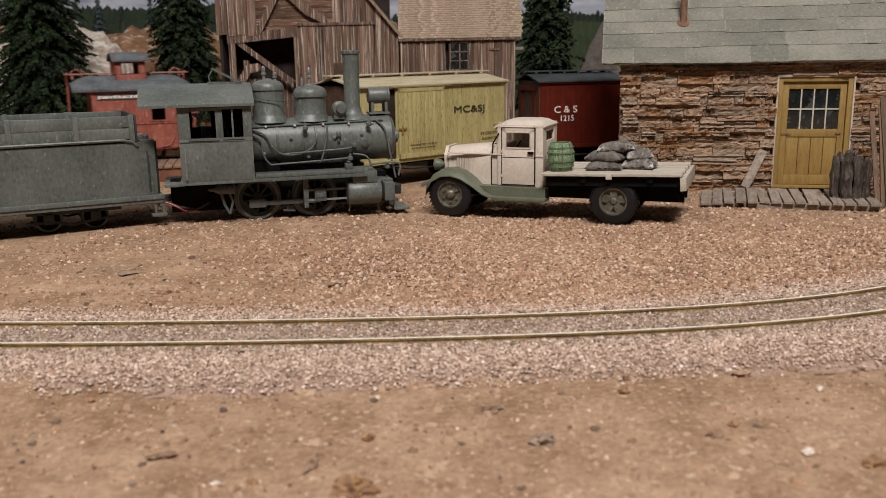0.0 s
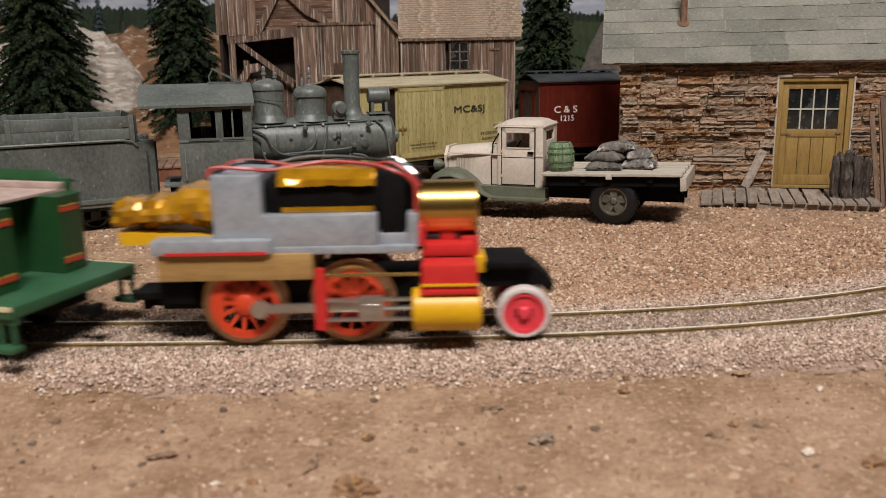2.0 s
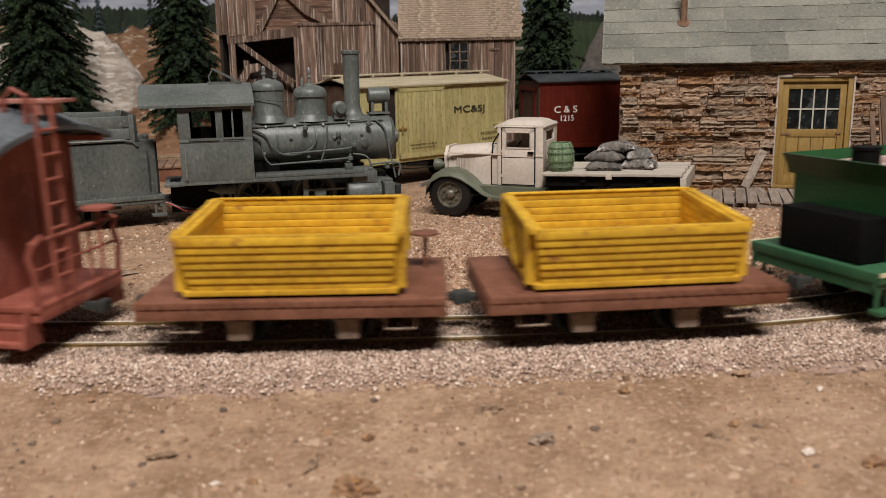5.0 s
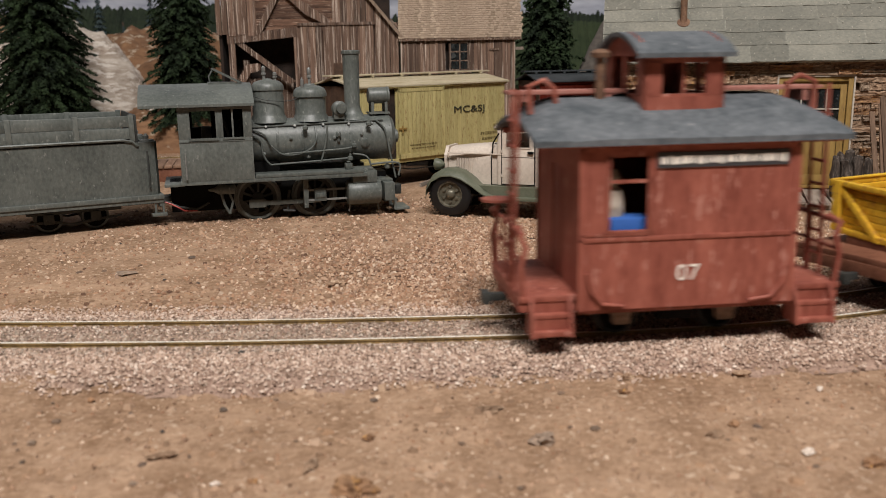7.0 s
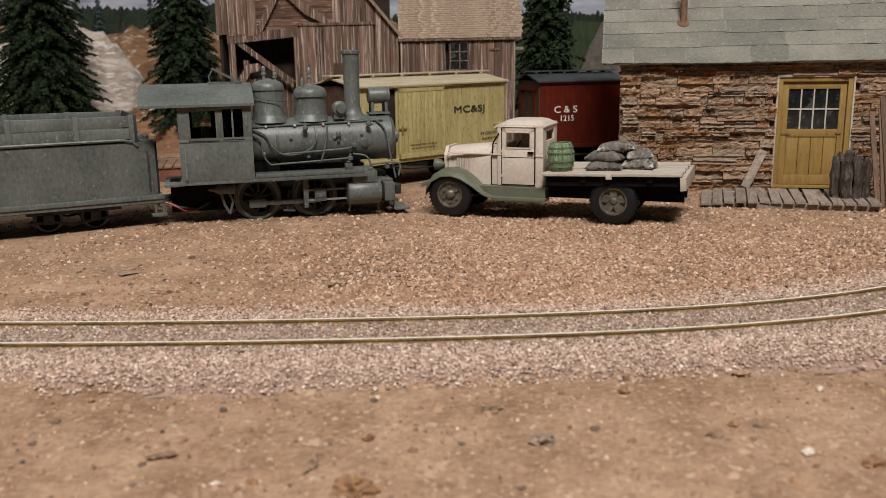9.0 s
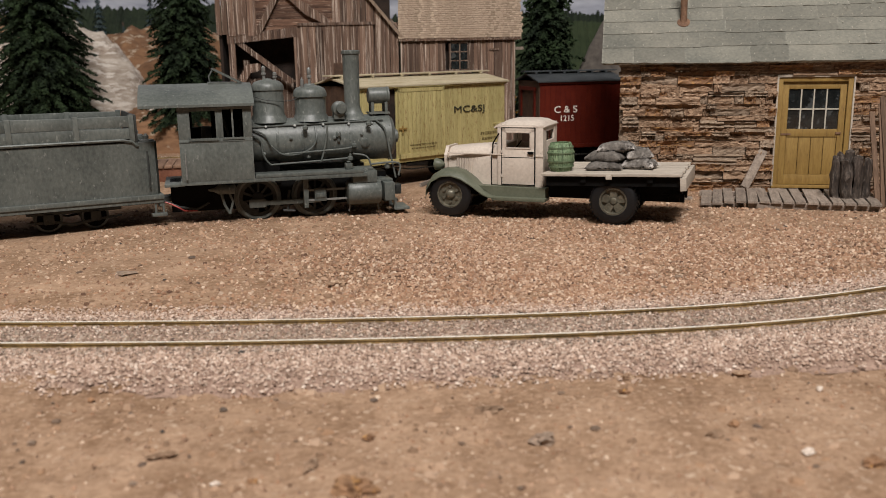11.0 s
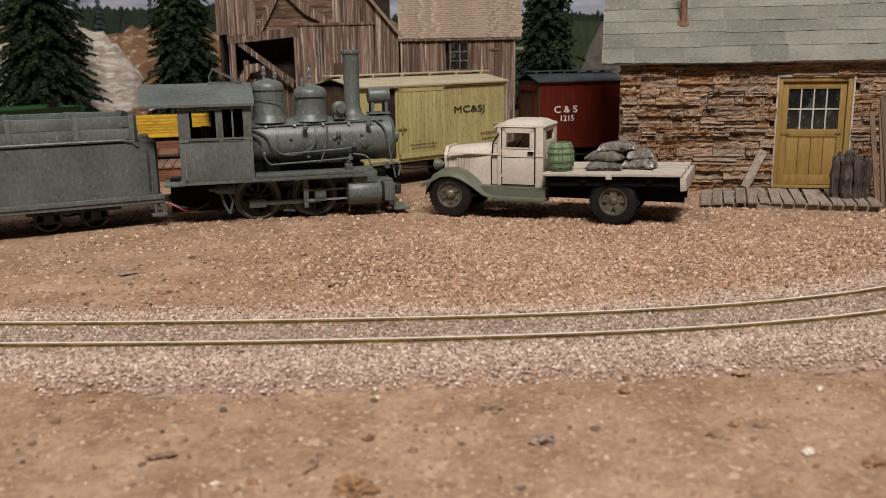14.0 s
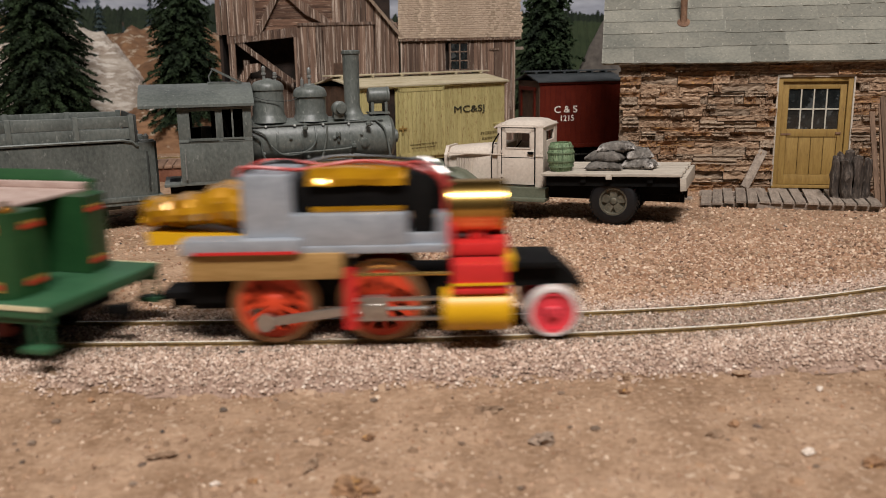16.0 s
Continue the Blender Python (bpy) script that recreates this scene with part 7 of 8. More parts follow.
    # door
    d = part("door_frame", Shape().box(7.06, 7.26, -0.1, 0.3, 0.3, 5.38, 0.02).box(10.1, 10.32, -0.1, 0.3, 0.3, 5.38, 0.02).box(7.26, 10.1, -0.1, 0.3, 5.18, 5.38, 0.02).box(7.0, 10.4, -0.15, 0.4, 0.2, 0.34, 0.02), M_YELLOW_DOOR, h, "ochre door frame")
    leaf = part("door", Shape().box(7.28, 7.56, 0.02, 0.16, 0.36, 5.05, 0.015).box(9.8, 10.08, 0.02, 0.16, 0.36, 5.05, 0.015).box(7.56, 9.8, 0.02, 0.16, 4.84, 5.05, 0.015).box(7.56, 9.8, 0.02, 0.16, 2.62, 2.98, 0.015).box(7.56, 9.8, 0.02, 0.16, 0.36, 0.82, 0.015).box(7.28, 10.08, 0.03, 0.14, 5.06, 5.17), M_YELLOW_DOOR, h, "closed ochre plank door with small panes")
    part("door_trim", Shape().box(6.98, 7.06, -0.16, 0.1, 0.3, 5.5, 0.01).box(10.32, 10.4, -0.16, 0.1, 0.3, 5.5, 0.01).box(6.98, 10.4, -0.16, 0.1, 5.385, 5.5, 0.01), M_BED, d, "pale wooden door trim")
    for i in range(4):
        part("plank", Shape().box(7.57 + i * 0.558, 8.11 + i * 0.558, 0.06, 0.13, 0.82, 2.62, 0.02), M_YELLOW_DOOR, leaf)
    for i in range(4):
        for k in range(2):
            part("pane", Shape().box(7.57 + i * 0.558, 8.12 + i * 0.558, 0.09, 0.11, 2.98 + k * 0.93, 3.9 + k * 0.93), M_PANE, leaf, "dark glass pane")
    mt = Shape()
    for i in range(1, 4):
        mt.box(7.56 + i * 0.56 - 0.03, 7.56 + i * 0.56 + 0.03, 0.04, 0.1, 2.98, 4.84)
    mt.box(7.56, 9.8, 0.045, 0.1, 3.88, 3.94)
    part("muntin", mt, M_MUNTIN, leaf, "pale window bars")
    part("latch", Shape().box(9.72, 9.95, -0.03, 0.03, 2.74, 2.84, 0.015).box(7.3, 7.75, -0.005, 0.03, 2.7, 2.78), M_RUST, leaf, "small rusty latch")
    return base


def wood_deck():
    base = place(11.27, 37.5, 0, 0, 0, -14.2)
    d = thing("wooden_deck", base, "low deck of gapped weathered grey planks", "deck")
    rng = random.Random(4)
    plank = Shape().box(-0.21, 0.21, 0, 3.75, 0.28, 0.40, 0.02).rough(0.012, 0.3).mesh("plank", 0)
    plank.materials.append(M_PLANK)
    for i in range(15):
        x = 0.24 + i * 0.485
        part("plank", plank, None, d, "", place(x, rng.uniform(-0.12, 0.1) - 0.02 * i, -0.06 if i > 2 else -0.2 + i * 0.04, 0, rng.uniform(-2, 2), rng.uniform(-1.5, 1.5) - 3))
    part("front_beam", Shape().box(2.0, 7.25, 0.05, 0.3, -0.02, 0.22, 0.02).rough(0.02, 0.4), M_PLANK, d, "weathered front beam")
    part("joist", Shape().box(0.1, 7.2, 1.6, 1.85, -0.02, 0.2).box(0.1, 7.2, 3.2, 3.45, -0.02, 0.2).box(0.1, 1.7, 0.3, 0.5, -0.02, 0.1), M_PLANK, d)
    return base


def small_yard_things(house, deck):
    solid("leaning_plank", Shape().box(-0.2, 0.2, -0.05, 0.05, 0, 1.98, 0.015), M_PLANK, house @ place(5.72, -0.78, 0.3, -17, 26, 0), "short grey plank leaning on the stone wall", "plank")
    for i, (x, y, h, r) in enumerate(((5.66, 1.35, 1.8, 0.2), (6.06, 1.15, 1.7, 0.23), (6.5, 1.3, 1.85, 0.22), (6.88, 1.45, 1.7, 0.18), (6.2, 1.8, 2.0, 0.24), (5.85, 1.75, 1.9, 0.2))):
        sh = Shape()
        prof = [(0, r * 0.95), (0.15, r * 1.05), (h * 0.3, r * 0.98), (h * 0.55, r * 1.03), (h * 0.8, r * 0.95), (h * 0.95, r * 0.8), (h, r * 0.45), (h + 0.02, 0.01)]
        sh.turned((0, 0, 0), (0, 0, 1), [(z + dz, r * (1 - 0.1 * dz)) for (z, r), (z2, r2) in zip(prof, prof[1:]) for dz in (0, (z2 - z) * 0.5)] + prof[-1:], 40)
        for v in sh.bm.verts:
            crease = 0.4 * noise.noise(v.co * 2.4 + Vector((i * 5, 0, 0))) - 0.5 * abs(noise.noise(Vector((v.co.x * 4.5, v.co.y * 4.5, v.co.z * 1.1 + i * 7)))) + 0.14 * noise.noise(v.co * 9)
            v.co += Vector((v.co.x, v.co.y, 0)) * (crease + 0.12) + Vector((0, 0, 0.1 * noise.noise(v.co * 4 + Vector((0, i, 0))) * v.co.z / h))
        solid("wrapped_bale", sh, M_LOG, deck @ place(x, y, 0.33, random.uniform(-3, 3), random.uniform(-3, 3), 0), "dark lumpy wrapped bundle standing on the deck", "bundle", "dark bundles by the door", smooth=50)
    for i, (x, y, h, lean) in enumerate(((7.4, 1.2, 4.2, -7), (7.6, 1.1, 4.6, -3), (7.8, 1.0, 4.9, -6), (8.02, 0.95, 5.0, -2), (8.25, 0.9, 5.2, -5))):
        solid("wooden_pole", Shape().box(-0.11, 0.11, -0.07, 0.07, 0, h, 0.03).rough(0.04, 0.7, i), M_POLE, deck @ place(x, y, 0.0 if x > 7.2 else 0.33, -20, lean * 0.6, 0), "brown split wooden pole leaning by the deck", "pole", "poles leaning on the house")
    solid("ground_board", Shape().box(-0.9, 0.9, -0.15, 0.15, 0, 0.12, 0.02).box(-0.85, 0.6, 0.3, 0.55, 0, 0.1, 0.02), M_PLANK, place(10.6, 39.6, 0.0, 0, 0, -8), "loose weathered boards lying on the ground", "board")


# ---- barn and shed ----
def barn():
    b = thing("weathered_barn", place(-15.4 * 0.865, 53.65, 0.9) @ Matrix.Diagonal((0.865, 0.3, 0.865, 1)), "tall weathered brown board barn with open doorway", "barn")
    rng = random.Random(21)

    def boards(name, x0, x1, y, z_low, top, w=0.48, horizontal=False, thick=0.12):
        x = x0
        while x < x1 - 0.02:
            ww = min(w * rng.uniform(0.75, 1.2), x1 - x)
            zt0, zt1 = top(x), top(x + ww)
            dy = rng.uniform(-0.05, 0.05)
            lowj = z_low + rng.uniform(-0.06, 0.06)
            if horizontal:
                part(name, Shape().box(z_low, zt0, y + dy, y + dy + thick, x, x + ww - 0.03, 0.01), M_BARN_H, b)
            else:
                part(name, Shape().prism([(x + 0.02, lowj), (x + ww - 0.02, lowj), (x + ww - 0.02, zt1), (x + 0.02, zt0)], y + dy, y + dy + thick), M_BARN, b)
            if not horizontal and rng.random() < 0.45:
                part("batten", Shape().box(x + ww - 0.09, x + ww + 0.05, y + dy - 0.08, y + dy, lowj, min(zt0, zt1) - 0.05), M_BARN, b)
            x += ww
    boards("wall_board", 0.0, 2.75, -0.25, 8.2, lambda x: 13.0)
    boards("siding", 8.45, 12.6, 0.5, 2.7, lambda x: 8.1, 0.42, True)
    boards("wall_board", 5.75, 10.85, -0.35, -0.05, lambda x: 8.75)
    boards("wall_board", 8.0, 12.55, 0.3, -0.05, lambda x: min(13.0, 12.35 - (x - 9.0) * 1.22))
    part("ledge", Shape().box(5.6, 11.0, -0.6, 0.1, 8.75, 8.95, 0.03).rough(0.02, 0.6), M_BARN, b, "weathered ledge board")
    part("post", Shape().box(0.75, 1.2, -0.1, 0.35, 0, 8.25, 0.03), M_BARN, b)
    part("post", Shape().box(5.3, 5.75, -0.15, 0.3, 0, 8.6, 0.03), M_BARN, b)
    part("lintel", Shape().prism([(0.7, 7.6), (5.7, 8.05), (5.7, 8.7), (0.7, 8.2)], -0.2, 0.25), M_BARN, b, "heavy lintel beam")
    part("brace", Shape().prism([(1.1, 7.75), (1.6, 7.8), (5.3, 5.0), (4.9, 4.8)], 0.0, 0.3), M_BARN, b, "diagonal brace")
    part("brace", Shape().prism([(1.2, 5.2), (1.9, 6.2), (2.9, 6.3), (2.8, 5.8), (2.1, 5.6), (1.7, 4.9)], 0.6, 0.9), M_BARN, b)
    part("gable_beam", Shape().prism([(2.6, 8.3), (3.1, 8.3), (4.7, 11.2), (4.3, 11.3)], -0.35, 0.4), M_BARN, b, "weathered gable beam")
    part("gable_beam", Shape().prism([(4.3, 11.3), (4.7, 11.3), (8.1, 8.95), (7.7, 8.75), (6.2, 9.5)], -0.4, 0.4), M_BARN, b, "weathered gable beam")
    part("stall_board", Shape().box(1.7, 5.0, 2.0, 2.15, 0, 5.2).box(1.6, 2.0, 1.5, 1.8, 0, 6.5), M_BARN, b)
    # Dark linings paint the shade behind the doorway and the siding.
    part("inside", Shape().box(0.2, 6.2, 5.0, 5.2, 0, 12).box(0.1, 0.3, 0.5, 5, 0, 8.3).box(0.2, 8.4, 0.7, 5.0, 8.3, 8.45).box(6.0, 6.2, 0.4, 5, 0, 8.5).box(3, 12, 0.65, 0.75, 8.4, 12.5), M_INSIDE_SHADE, b, "barn interior with its shade painted dark")
    part("doorway_panel", Shape().box(8.0, 9.0, -0.6, -0.42, 3.0, 6.2, 0.02), M_RUST_END_SHADE, b, "dark rusty metal sheet")
    part("roof", Shape().prism([(8.3, 13.2), (12.95, 7.55), (13.05, 7.75), (8.3, 13.5)], -0.7, 25.0), M_SHAKE, b, "brown shake roof slope")
    part("roof", Shape().prism([(8.3, 13.2), (-0.6, 13.4), (-0.6, 13.6), (8.3, 13.5)], -0.7, 25.0), M_SHAKE, b)
    part("foundation", Shape().box(0.1, 12.4, 0.1, 8.6, -1.06, -0.04, 0.03), M_SCREE, b, "low stone footing")
    part("side_wall", Shape().box(12.3, 12.5, 0.4, 8.8, 0, 8.0), M_BARN, b)
    part("back_wall", Shape().box(0, 12.4, 8.6, 8.8, 0, 9), M_BARN, b)


def shed():
    s = thing("board_shed", place(-2.66 * 0.865, 53.65, 1.08) @ Matrix.Diagonal((0.865, 0.38, 0.865, 1)), "weathered board shed with small window and shingle roof", "shed")
    rng = random.Random(31)
    x = 0.0
    while x < 7.75:
        w = min(rng.uniform(0.38, 0.62), 7.8 - x)
        if 3.35 < x + w / 2 < 4.75:
            part("wall_board", Shape().box(x + 0.02, x + w, 0, 0.12, 0, 5.4, 0.01), M_BARN, s)
            part("wall_board", Shape().box(x + 0.02, x + w, 0, 0.12, 7.24, 7.8, 0.01), M_BARN, s)
        else:
            part("wall_board", Shape().box(x + 0.02, x + w, rng.uniform(-0.06, 0.04), 0.12, 0, 7.8, 0.01), M_BARN, s)
            if rng.random() < 0.4:
                part("batten", Shape().box(x - 0.06, x + 0.1, -0.14, -0.02, 0, 7.7), M_BARN, s)
        x += w
    w = part("window_frame", Shape().box(3.3, 3.44, -0.1, 0.15, 5.35, 7.3).box(4.66, 4.8, -0.1, 0.15, 5.35, 7.3).box(3.3, 4.8, -0.1, 0.15, 7.2, 7.32).box(3.3, 4.8, -0.12, 0.15, 5.3, 5.44), M_BARN, s, "brown window frame")
    for i in range(2):
        for k in range(3):
            part("pane", Shape().box(3.46 + i * 0.6, 4.02 + i * 0.6, 0.02, 0.05, 5.46 + k * 0.59, 6.01 + k * 0.59), M_PANE, w, "dark glass pane")
    part("window_bar", Shape().box(4.01, 4.08, -0.02, 0.06, 5.4, 7.25).box(3.4, 4.7, -0.02, 0.06, 6.0, 6.06).box(3.4, 4.7, -0.02, 0.06, 6.6, 6.66), M_BARN, w)
    part("door_batten", Shape().box(5.85, 5.97, -0.16, -0.02, 3, 7.6).box(6.75, 6.87, -0.16, -0.02, 3, 7.6).box(6.1, 6.75, -0.22, -0.1, 6.7, 6.82), M_BARN, s, "door with a bar latch")
    part("corner_post", Shape().box(7.65, 7.9, -0.1, 0.3, 0, 7.8, 0.02), M_BARN, s)
    part("foundation", Shape().box(0.1, 7.7, 0.05, 6.2, -1.26, -0.02, 0.03), M_SCREE, s, "low stone footing")
    part("side_wall", Shape().box(7.6, 7.75, 0.3, 6.3, 0, 7.8), M_BARN, s)
    # Panel behind the wall, coloured near-black for the shed's inner shade.
    part("inside", Shape().box(0.1, 7.6, 1.2, 1.4, 0, 8), M_INSIDE_SHADE, s)
    part("beam_end", Shape().box(7.8, 8.5, 0.5, 0.75, 6.7, 6.9), M_PLANK, s)
    part("rafter_board", Shape().prism([(-0.6, 7.55), (3.1, 10.6), (3.1, 10.45), (-0.5, 7.4)], -0.15, 8.3, "yz").prism([(3.1, 10.6), (6.8, 7.5), (6.8, 7.4), (3.1, 10.45)], -0.15, 8.3, "yz"), M_BARN, s)
    up = Vector((0, 3.7, 3.05)).normalized()
    out = Vector((0, -up.z, up.y))
    for c in range(20):
        sh = Shape()
        x = -0.2
        while x < 8.3:
            ww = rng.uniform(0.14, 0.3)
            p0 = Vector((x, -0.62, 7.53)) + up * (c * 0.235 + rng.uniform(-0.03, 0.03)) + out * (0.07 + rng.uniform(0, 0.03))
            p1 = p0 + up * 0.34 - out * 0.06
            q = [p0, p0 + Vector((ww - 0.015, 0, 0)), p1 + Vector((ww - 0.015, 0, 0)), p1]
            vs = [sh.bm.verts.new(v) for v in q] + [sh.bm.verts.new(v - out * 0.05) for v in q[:2]]
            sh.bm.faces.new(vs[:4])
            sh.bm.faces.new((vs[0], vs[4], vs[5], vs[1]))
            x += ww
        tagged(part("shingle_course", sh, M_SHINGLE, s, "course of small cedar shingles", None, 0), "", "", "", "stuff")


# ---- scenery behind ----
def spruce(x, y, h, r, seed, label):
    t = thing("spruce_tree", place(x, y, 0), label, "tree", "spruces behind the yard")
    part("trunk", Shape().turned((0, 0, -0.2), (0, 0, 1), [(0, r * 0.1), (h * 0.5, r * 0.06), (h, 0.02)], 10), M_TRUNK, t, "thin brown trunk")
    rng = random.Random(seed)
    bm = bmesh.new()
    layers = int(h * 3.0)
    for l in range(layers):
        f = l / layers
        z = h * (0.1 + 0.9 * f)
        reach = r * (1 - f) ** 0.72 * rng.uniform(0.85, 1.1) + 0.12
        n = int(11 + 11 * (1 - f))
        for k in range(n):
            a = 2 * math.pi * (k + rng.random()) / n
            ln = reach * rng.uniform(0.55, 1.12)
            d = Vector((math.cos(a), math.sin(a), 0))
            side = Vector((-d.y, d.x, 0))
            droop = rng.uniform(0.25, 0.6)
            m = max(4, int(ln / 0.17))
            for i in range(m):
                u = (i + 0.5) / m
                p = d * (ln * u) + Vector((0, 0, z + 0.1 * ln * u - droop * ln * u * u))
                for _ in range(6):
                    w = rng.uniform(0.25, 0.55) * (1.15 - u * 0.7) * min(1, ln)
                    q = p + side * rng.choice((-1, 1)) * w + d * rng.uniform(0.05, 0.3) + Vector((0, 0, rng.uniform(-0.28, 0.02)))
                    o = Vector((rng.uniform(-1, 1), rng.uniform(-1, 1), rng.uniform(-1, 1))) * 0.12
                    bm.faces.new([bm.verts.new(v) for v in (p + o, p - o, q)])
    me = bpy.data.meshes.new("crown")
    bmesh.ops.scale(bm, vec=(CM, CM, CM), verts=bm.verts)
    bm.to_mesh(me)
    bm.free()
    part("crown", me, M_NEEDLE, t, "dark green drooping needled branches")


def mound(name, x, y, rx, ry, h, material, label, power=0.6, bumps=0.12, size=3.0, strata=0.0, step=0.6):
    sh = Shape()
    grid = []
    nx, ny = int(2 * rx / step), int(2 * ry / step)
    for j in range(ny + 1):
        row = []
        for i in range(nx + 1):
            u, v = -1 + 2 * i / nx, -1 + 2 * j / ny
            d = u * u + v * v
            z = h * max(0, 1 - d) ** power
            p = Vector((x + u * rx, y + v * ry, z))
            z += h * bumps * (noise.noise(p / size) + 0.5 * noise.noise(p / size * 2.3) + 0.25 * noise.noise(p / size * 5)) * min(1, max(0, (1 - d) * 4))
            if strata:
                z += strata * math.sin(z * 3.1 + noise.noise(p / 4) * 2) * min(1, max(0, (1 - d) * 4))
            row.append((p.x, p.y, z - 0.25))
        grid.append(row)
    sh.sheet(grid)
    return tagged(part(name, sh, material, None, label, None, 180), "", "", "", "structure")


def far_ridge(name, x0, x1, y, z_top, material, label, teeth=0.5, seed=3):
    """A distant wooded slope with a ragged skyline."""
    rng = random.Random(seed)
    n = int((x1 - x0) / 0.16)
    top = []
    for i in range(n + 1):
        x = x0 + (x1 - x0) * i / n
        top.append((x, y + 3, z_top + 1.2 * noise.noise(Vector((x / 14, seed, 0))) + teeth * rng.random() ** 2.5))
    rows = [[(x, y - 6, -1) for x, _, _ in top], [(x, y - 2, z * 0.45 + 0.4 * noise.noise(Vector((x / 3, 1, seed)))) for x, _, z in top], [(x, y + 1, z * 0.8) for x, _, z in top], top]
    return tagged(part(name, Shape().sheet(rows), material, None, label, None, 0), "", "", "", "structure")


def scenery():
    far_ridge("forest_ridge", -70, 70, 93, 10.6, M_FOREST, "dark painted forest ridge under the sky", 0.7, 3)
    far_ridge("forest_ridge", -70, -8, 92, 11.8, M_FOREST, "dark wooded slope", 0.5, 8)
    far_ridge("meadow_slope", 2, 60, 91, 9.8, M_MEADOW, "green grassy slope with dark trees", 0.2, 5)
    mound("pale_rock", -34.0, 77, 9.2, 7, 10.2, M_ROCK, "pale layered rock outcrop", 0.5, 0.14, 3.2, 0.16, 0.35)
    mound("earth_slope", -26, 84, 14, 7, 9.4, M_EARTH, "orange brown earth slope", 0.5, 0.16, 3.0, 0.12, 0.4)
    mound("pale_boulder", -21.5, 75, 4.5, 4, 3.8, M_ROCK, "pale brown boulder", 0.5, 0.25, 1.6, 0.1, 0.3)
    mound("earth_bank", -19, 67, 10, 4, 3.0, M_EARTH, "brown earth bank behind the tracks", 0.5, 0.25, 2.0, 0.05, 0.3)
    mound("straw_hill", -46, 80, 14, 9, 12.2, M_STRAW_HILL, "straw coloured dry hill", 0.45, 0.1, 2.0, 0.05, 0.45)
    mound("grey_scree", 14.2, 58.0, 6.6, 2.2, 11.3, M_SCREE, "grey brown scree slope", 0.7, 0.07, 1.8, 0.05, 0.3)
    rng = random.Random(8)
    for i in range(9):
        x = -38 + i * 2.6 + rng.uniform(-0.8, 0.8)
        y = 88 + rng.uniform(-1, 2)
        z0, hh, rr = 6.0 + rng.uniform(-1, 1.2), rng.uniform(4, 7), rng.uniform(0.8, 1.3)
        t = thing("far_spruce", place(x, y, z0), "hazy blue-green spruce on the far slope", "tree", "far hazy spruces")
        sh = Shape()
        for l in range(13):
            f = l / 13
            for k in range(9):
                a = 2 * math.pi * (k + rng.random()) / 9
                ln = rr * (1 - f) * rng.uniform(0.6, 1.15) + 0.08
                p = Vector((0, 0, hh * f + 0.25))
                q = p + Vector((ln * math.cos(a), ln * math.sin(a), -0.35 - 0.2 * rng.random()))
                s = Vector((-math.sin(a), math.cos(a), 0)) * ln * 0.35
                vs = [sh.bm.verts.new(v) for v in (p, q + s, q + Vector((0, 0, -0.12)), q - s)]
                sh.bm.faces.new(vs[:3])
                sh.bm.faces.new((vs[0], vs[2], vs[3]))
        part("trunk", Shape().rod((0, 0, -6), (0, 0, hh), 0.08), M_TRUNK, t)
        part("crown", sh, M_NEEDLE_FAR, t, "", None, 0)
    spruce(-30.2, 67.5, 22.0, 4.6, 1, "tall dark green spruce beside the pale rock")
    spruce(-18.9, 66, 22.0, 3.1, 2, "tall dark green spruce beside the barn")
    spruce(7.0, 58.2, 17.5, 2.4, 3, "dark green spruce behind the red boxcar")
    # plank crossing by the back track
    c = thing("plank_crossing", place(-18.6, 47.6, 0, 0, 0, 12), "low brown plank platform beside the back track", "platform")
    for i in range(9):
        part("plank", Shape().box(0.2 + i * 0.5, 0.66 + i * 0.5, 0, 3.6, 0.72, 0.86, 0.02), M_CROSSING, c, "", pose(0, 0, 0))
    part("sill", Shape().box(0.15, 4.7, 0.1, 0.35, -0.05, 0.7, 0.02).box(0.15, 4.7, 3.2, 3.45, -0.05, 0.7, 0.02), M_FLAT_BROWN, c, "red-brown sill beam")


def loose_stones():
    """Single stones and chips lying on the sand: x, y, length, width, height, turn, tone."""
    tones = {"brown": M_STONE_A, "dark": M_CHIP, "rust": M_STONE_B, "white": M_QUARTZ}
    rng = random.Random(17)
    for x, y, lx, ly, lz, turn, tone in STONES:
        sh = Shape()
        bmesh.ops.create_icosphere(sh.bm, subdivisions=3, radius=0.5)
        for v in sh.bm.verts:
            k = 1 + 0.7 * noise.noise(v.co * 3.0 + Vector((x * 3, y, 0))) + 0.45 * noise.noise(v.co * 7.5 + Vector((x, y, 4)))
            v.co = Vector((v.co.x * lx * k * 0.75, v.co.y * ly * k * 0.75, v.co.z * lz * k * 0.7))
        solid("loose_stone", sh, tones[tone], place(x, y, lz * 0.12 + 0.75 * ground_height(x, y) * (1 if y < 18 else 0.3), 0, 0, turn), {"brown": "rough brown stone lying on the sand", "dark": "dark chip lying on the sand", "rust": "reddish brown stone lying on the sand", "white": "small pale quartz pebble on the sand"}[tone], "stone", "loose stones on the ground", smooth=30)


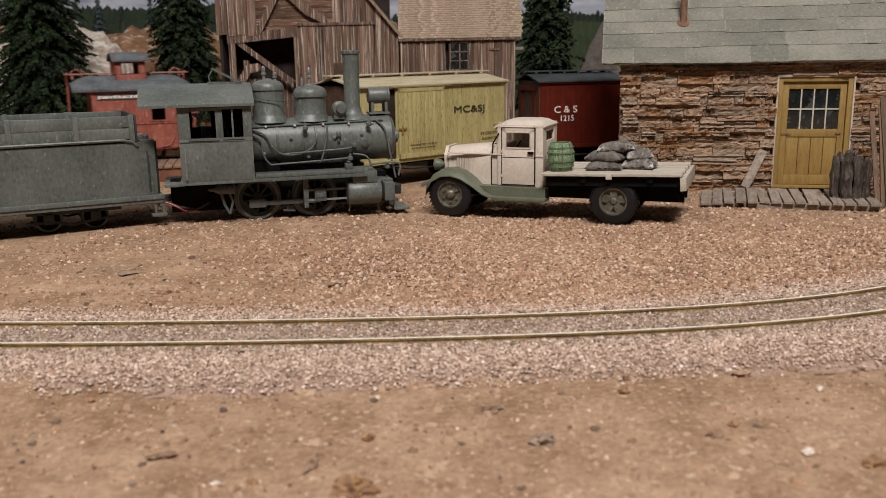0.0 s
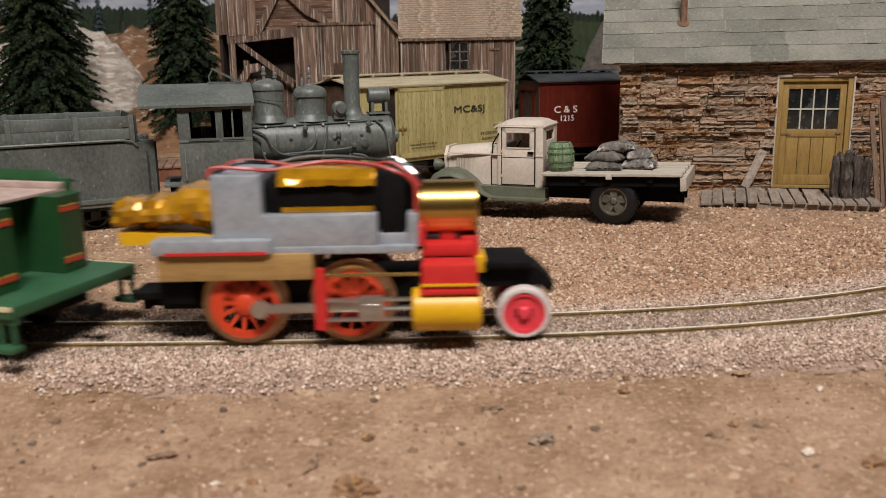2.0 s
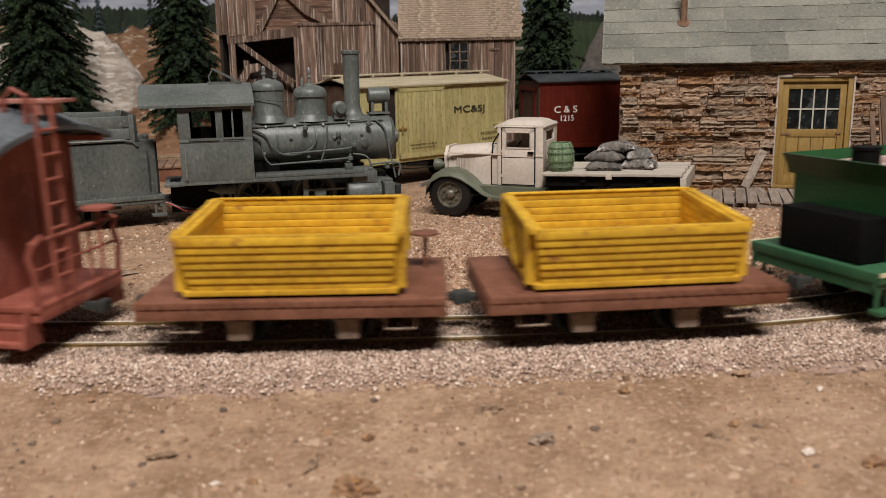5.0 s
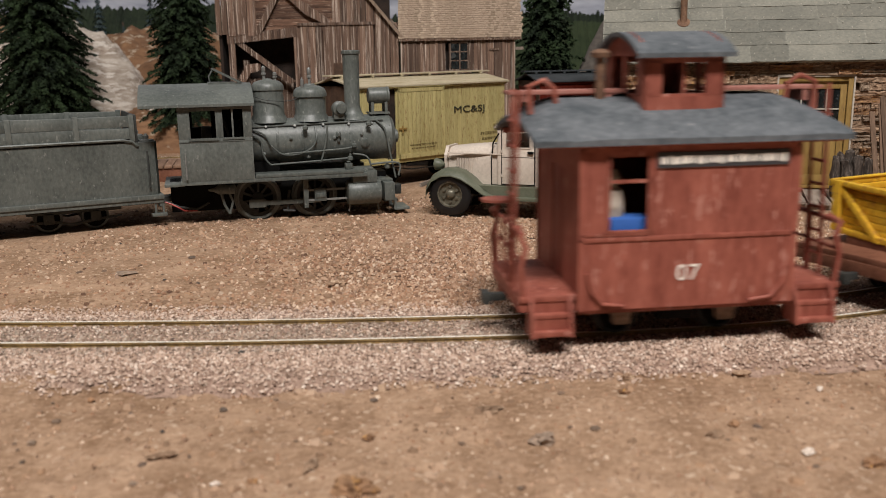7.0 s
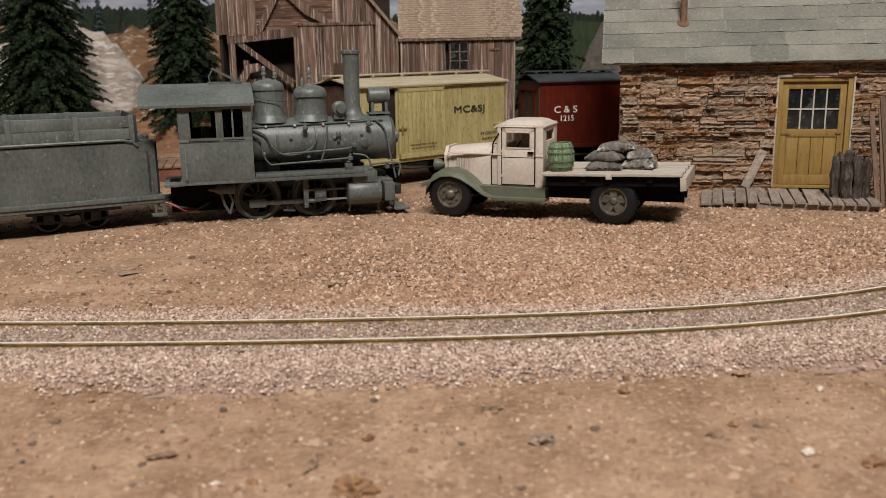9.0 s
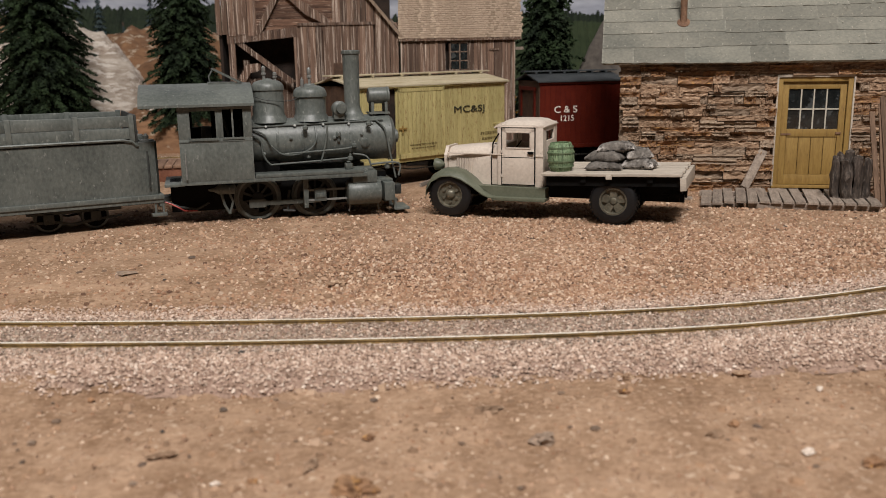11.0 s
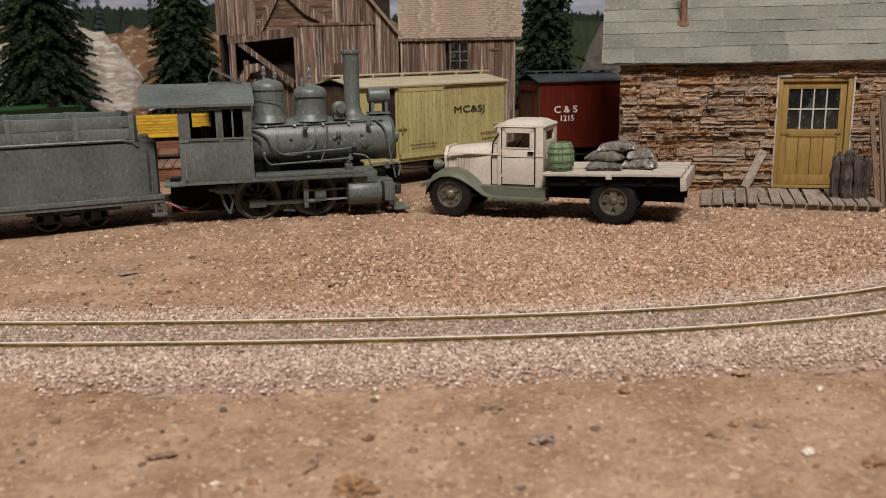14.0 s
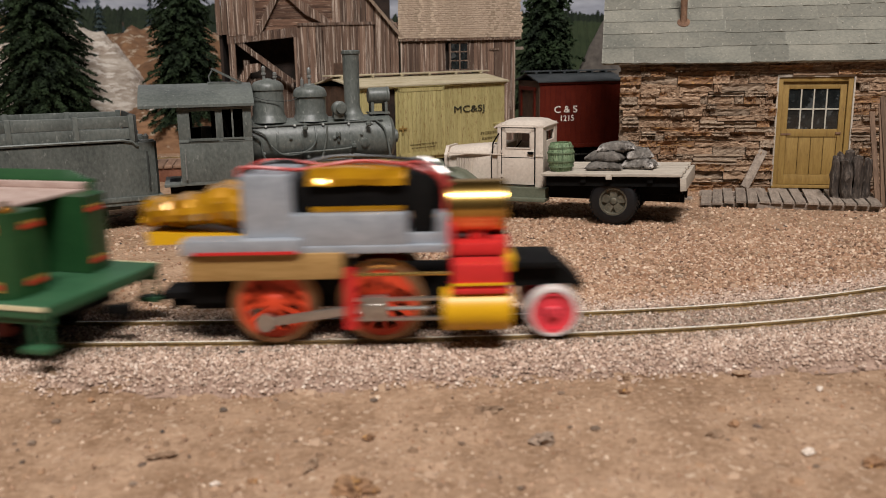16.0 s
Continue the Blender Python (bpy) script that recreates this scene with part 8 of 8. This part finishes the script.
STONES = [(-1.48, 12.57, 0.84, 0.53, 0.49, -8, "rust"), (1.71, 14.30, 0.55, 0.36, 0.29, 3, "dark"), (0.83, 15.68, 0.60, 0.3, 0.12, 2, "brown"),
          (-0.37, 20.86, 0.20, 0.17, 0.13, -11, "dark"), (7.10, 25.49, 0.31, 0.20, 0.16, -4, "dark"), (3.83, 17.16, 0.40, 0.25, 0.23, 14, "brown"),
          (-4.92, 13.88, 0.66, 0.22, 0.16, 18, "brown"), (-7.44, 14.49, 0.18, 0.15, 0.13, 0, "dark"), (7.55, 16.46, 0.16, 0.14, 0.12, 5, "white"),
          (4.75, 14.26, 0.40, 0.24, 0.18, 3, "brown"), (7.00, 13.09, 0.41, 0.33, 0.27, -13, "rust"), (-4.26, 17.56, 0.19, 0.17, 0.15, 4, "dark"),
          (-3.83, 17.85, 0.27, 0.21, 0.19, -15, "dark"), (2.14, 19.11, 0.21, 0.16, 0.14, 14, "dark"), (6.92, 19.76, 0.19, 0.16, 0.15, 11, "dark")]
STONES += [(6.24, 17.28, 0.47, 0.28, 0.23, 0, "brown"), (-1.39, 14.49, 0.26, 0.19, 0.18, -7, "rust"), (-3.74, 12.87, 0.18, 0.13, 0.12, 2, "white"),
           (-2.28, 13.47, 0.21, 0.57, 0.08, -8, "brown"), (0.56, 17.18, 0.35, 0.21, 0.16, -9, "brown"), (-10.20, 27.00, 0.90, 0.54, 0.20, 7, "dark"),
           (-3.22, 25.22, 0.68, 0.41, 0.30, 0, "brown"), (-3.62, 18.77, 0.31, 0.22, 0.20, 2, "brown"), (6.14, 13.64, 0.29, 0.17, 0.13, 11, "white"),
           (5.25, 14.72, 0.27, 0.22, 0.17, 2, "rust"), (-5.08, 12.93, 0.16, 0.10, 0.08, 0, "dark"), (3.58, 16.33, 0.27, 0.19, 0.17, -3, "rust"),
           (-7.16, 16.50, 0.16, 0.14, 0.12, 5, "rust"), (6.35, 24.23, 0.23, 0.18, 0.16, 12, "dark"), (-3.16, 12.94, 0.24, 0.15, 0.14, -11, "rust")]

make_room()
make_ground()
make_track()
make_gravel()
parked_engine()
parked_tender()
BED = truck()
barrel(BED)
for args in ((6.35, 0.85, 2.07, 1.55, 0.9, 0.34, 4, 1), (7.7, 1.3, 2.07, 1.4, 0.95, 0.42, -10, 2), (6.9, 1.9, 2.07, 1.5, 1.0, 0.4, 8, 3), (6.35, 1.15, 2.36, 1.6, 0.9, 0.44, -12, 4),
             (7.6, 1.5, 2.4, 1.15, 0.95, 0.5, 22, 5), (6.75, 1.35, 2.74, 1.55, 0.85, 0.42, 7, 6, -3)):
    sack(BED, *args)
freight_cars()
DECK = wood_deck()
barn()
shed()
scenery()
HOUSE = stone_house()
small_yard_things(HOUSE, DECK)
loose_stones()


# ---- how the train runs: seconds, centimetres of the leading wheel along the oval ----
TRAIN_S = [(0.0, -5.1), (0.4, -1.45), (0.7, 1.3), (1.5, 8.7), (2.0, 13.1), (2.5, 18.23), (3.0, 22.97), (3.5, 27.77), (4.0, 32.42), (5.2, 43.2), (6.3, 52.9), (7.0, 58.9), (7.5, 63.39), (8.2, 69.45)]
TRAIN_S += [(t, LOOP + s) for t, s in ((11.3, -62.0), (12.3, -50.0), (13.0, -40.2), (13.5, -32.2), (14.0, -23.7), (14.5, -14.7), (15.0, -6.2), (15.3, 0.25), (15.5, 4.35), (16.0, 13.77))]


def train_s(t):
    """Smooth distance at t: a cubic through the rows with mean slopes."""
    ts, ss = [r[0] for r in TRAIN_S], [r[1] for r in TRAIN_S]
    d = [(b - a) / (u - v) for a, b, v, u in zip(ss, ss[1:], ts, ts[1:])]
    slopes = [d[0]] + [2 * a * b / (a + b) for a, b in zip(d, d[1:])] + [d[-1]]
    i = min(max(0, sum(1 for v in ts if v <= t) - 1), len(ts) - 2)
    w = ts[i + 1] - ts[i]
    u = (t - ts[i]) / w
    return (ss[i] * (2 * u ** 3 - 3 * u * u + 1) + ss[i + 1] * (3 * u * u - 2 * u ** 3) + w * (slopes[i] * (u ** 3 - 2 * u * u + u) + slopes[i + 1] * (u ** 3 - u * u)))


def car_pose(s, half):
    """Pose of a vehicle whose two axles or bogies stand half before and behind s."""
    x0, y0, h0 = on_track(s - half)
    x1, y1, h1 = on_track(s + half)
    return place((x0 + x1) / 2, (y0 + y1) / 2, RAIL_Z, 0, 0, math.degrees((h0 + h1) / 2))


def motions():
    times = [i / 10 for i in range(161)]
    ticks = [i / 30 for i in range(481)]
    for ob, lag, half in RUNNING:
        walk(ob, [(t, car_pose(train_s(t) - lag, half)) for t in times])
    for ob, x, y, z, r in ROLLING:
        walk(ob, [(t, place(x, y, z) @ pose(0, 0, 0, 0, math.degrees(train_s(t) / r) % 360, 0)) for t in ticks])
    for ob, fn in LINKED:
        walk(ob, [(t, fn(train_s(t) / 0.92)) for t in ticks])


motions()
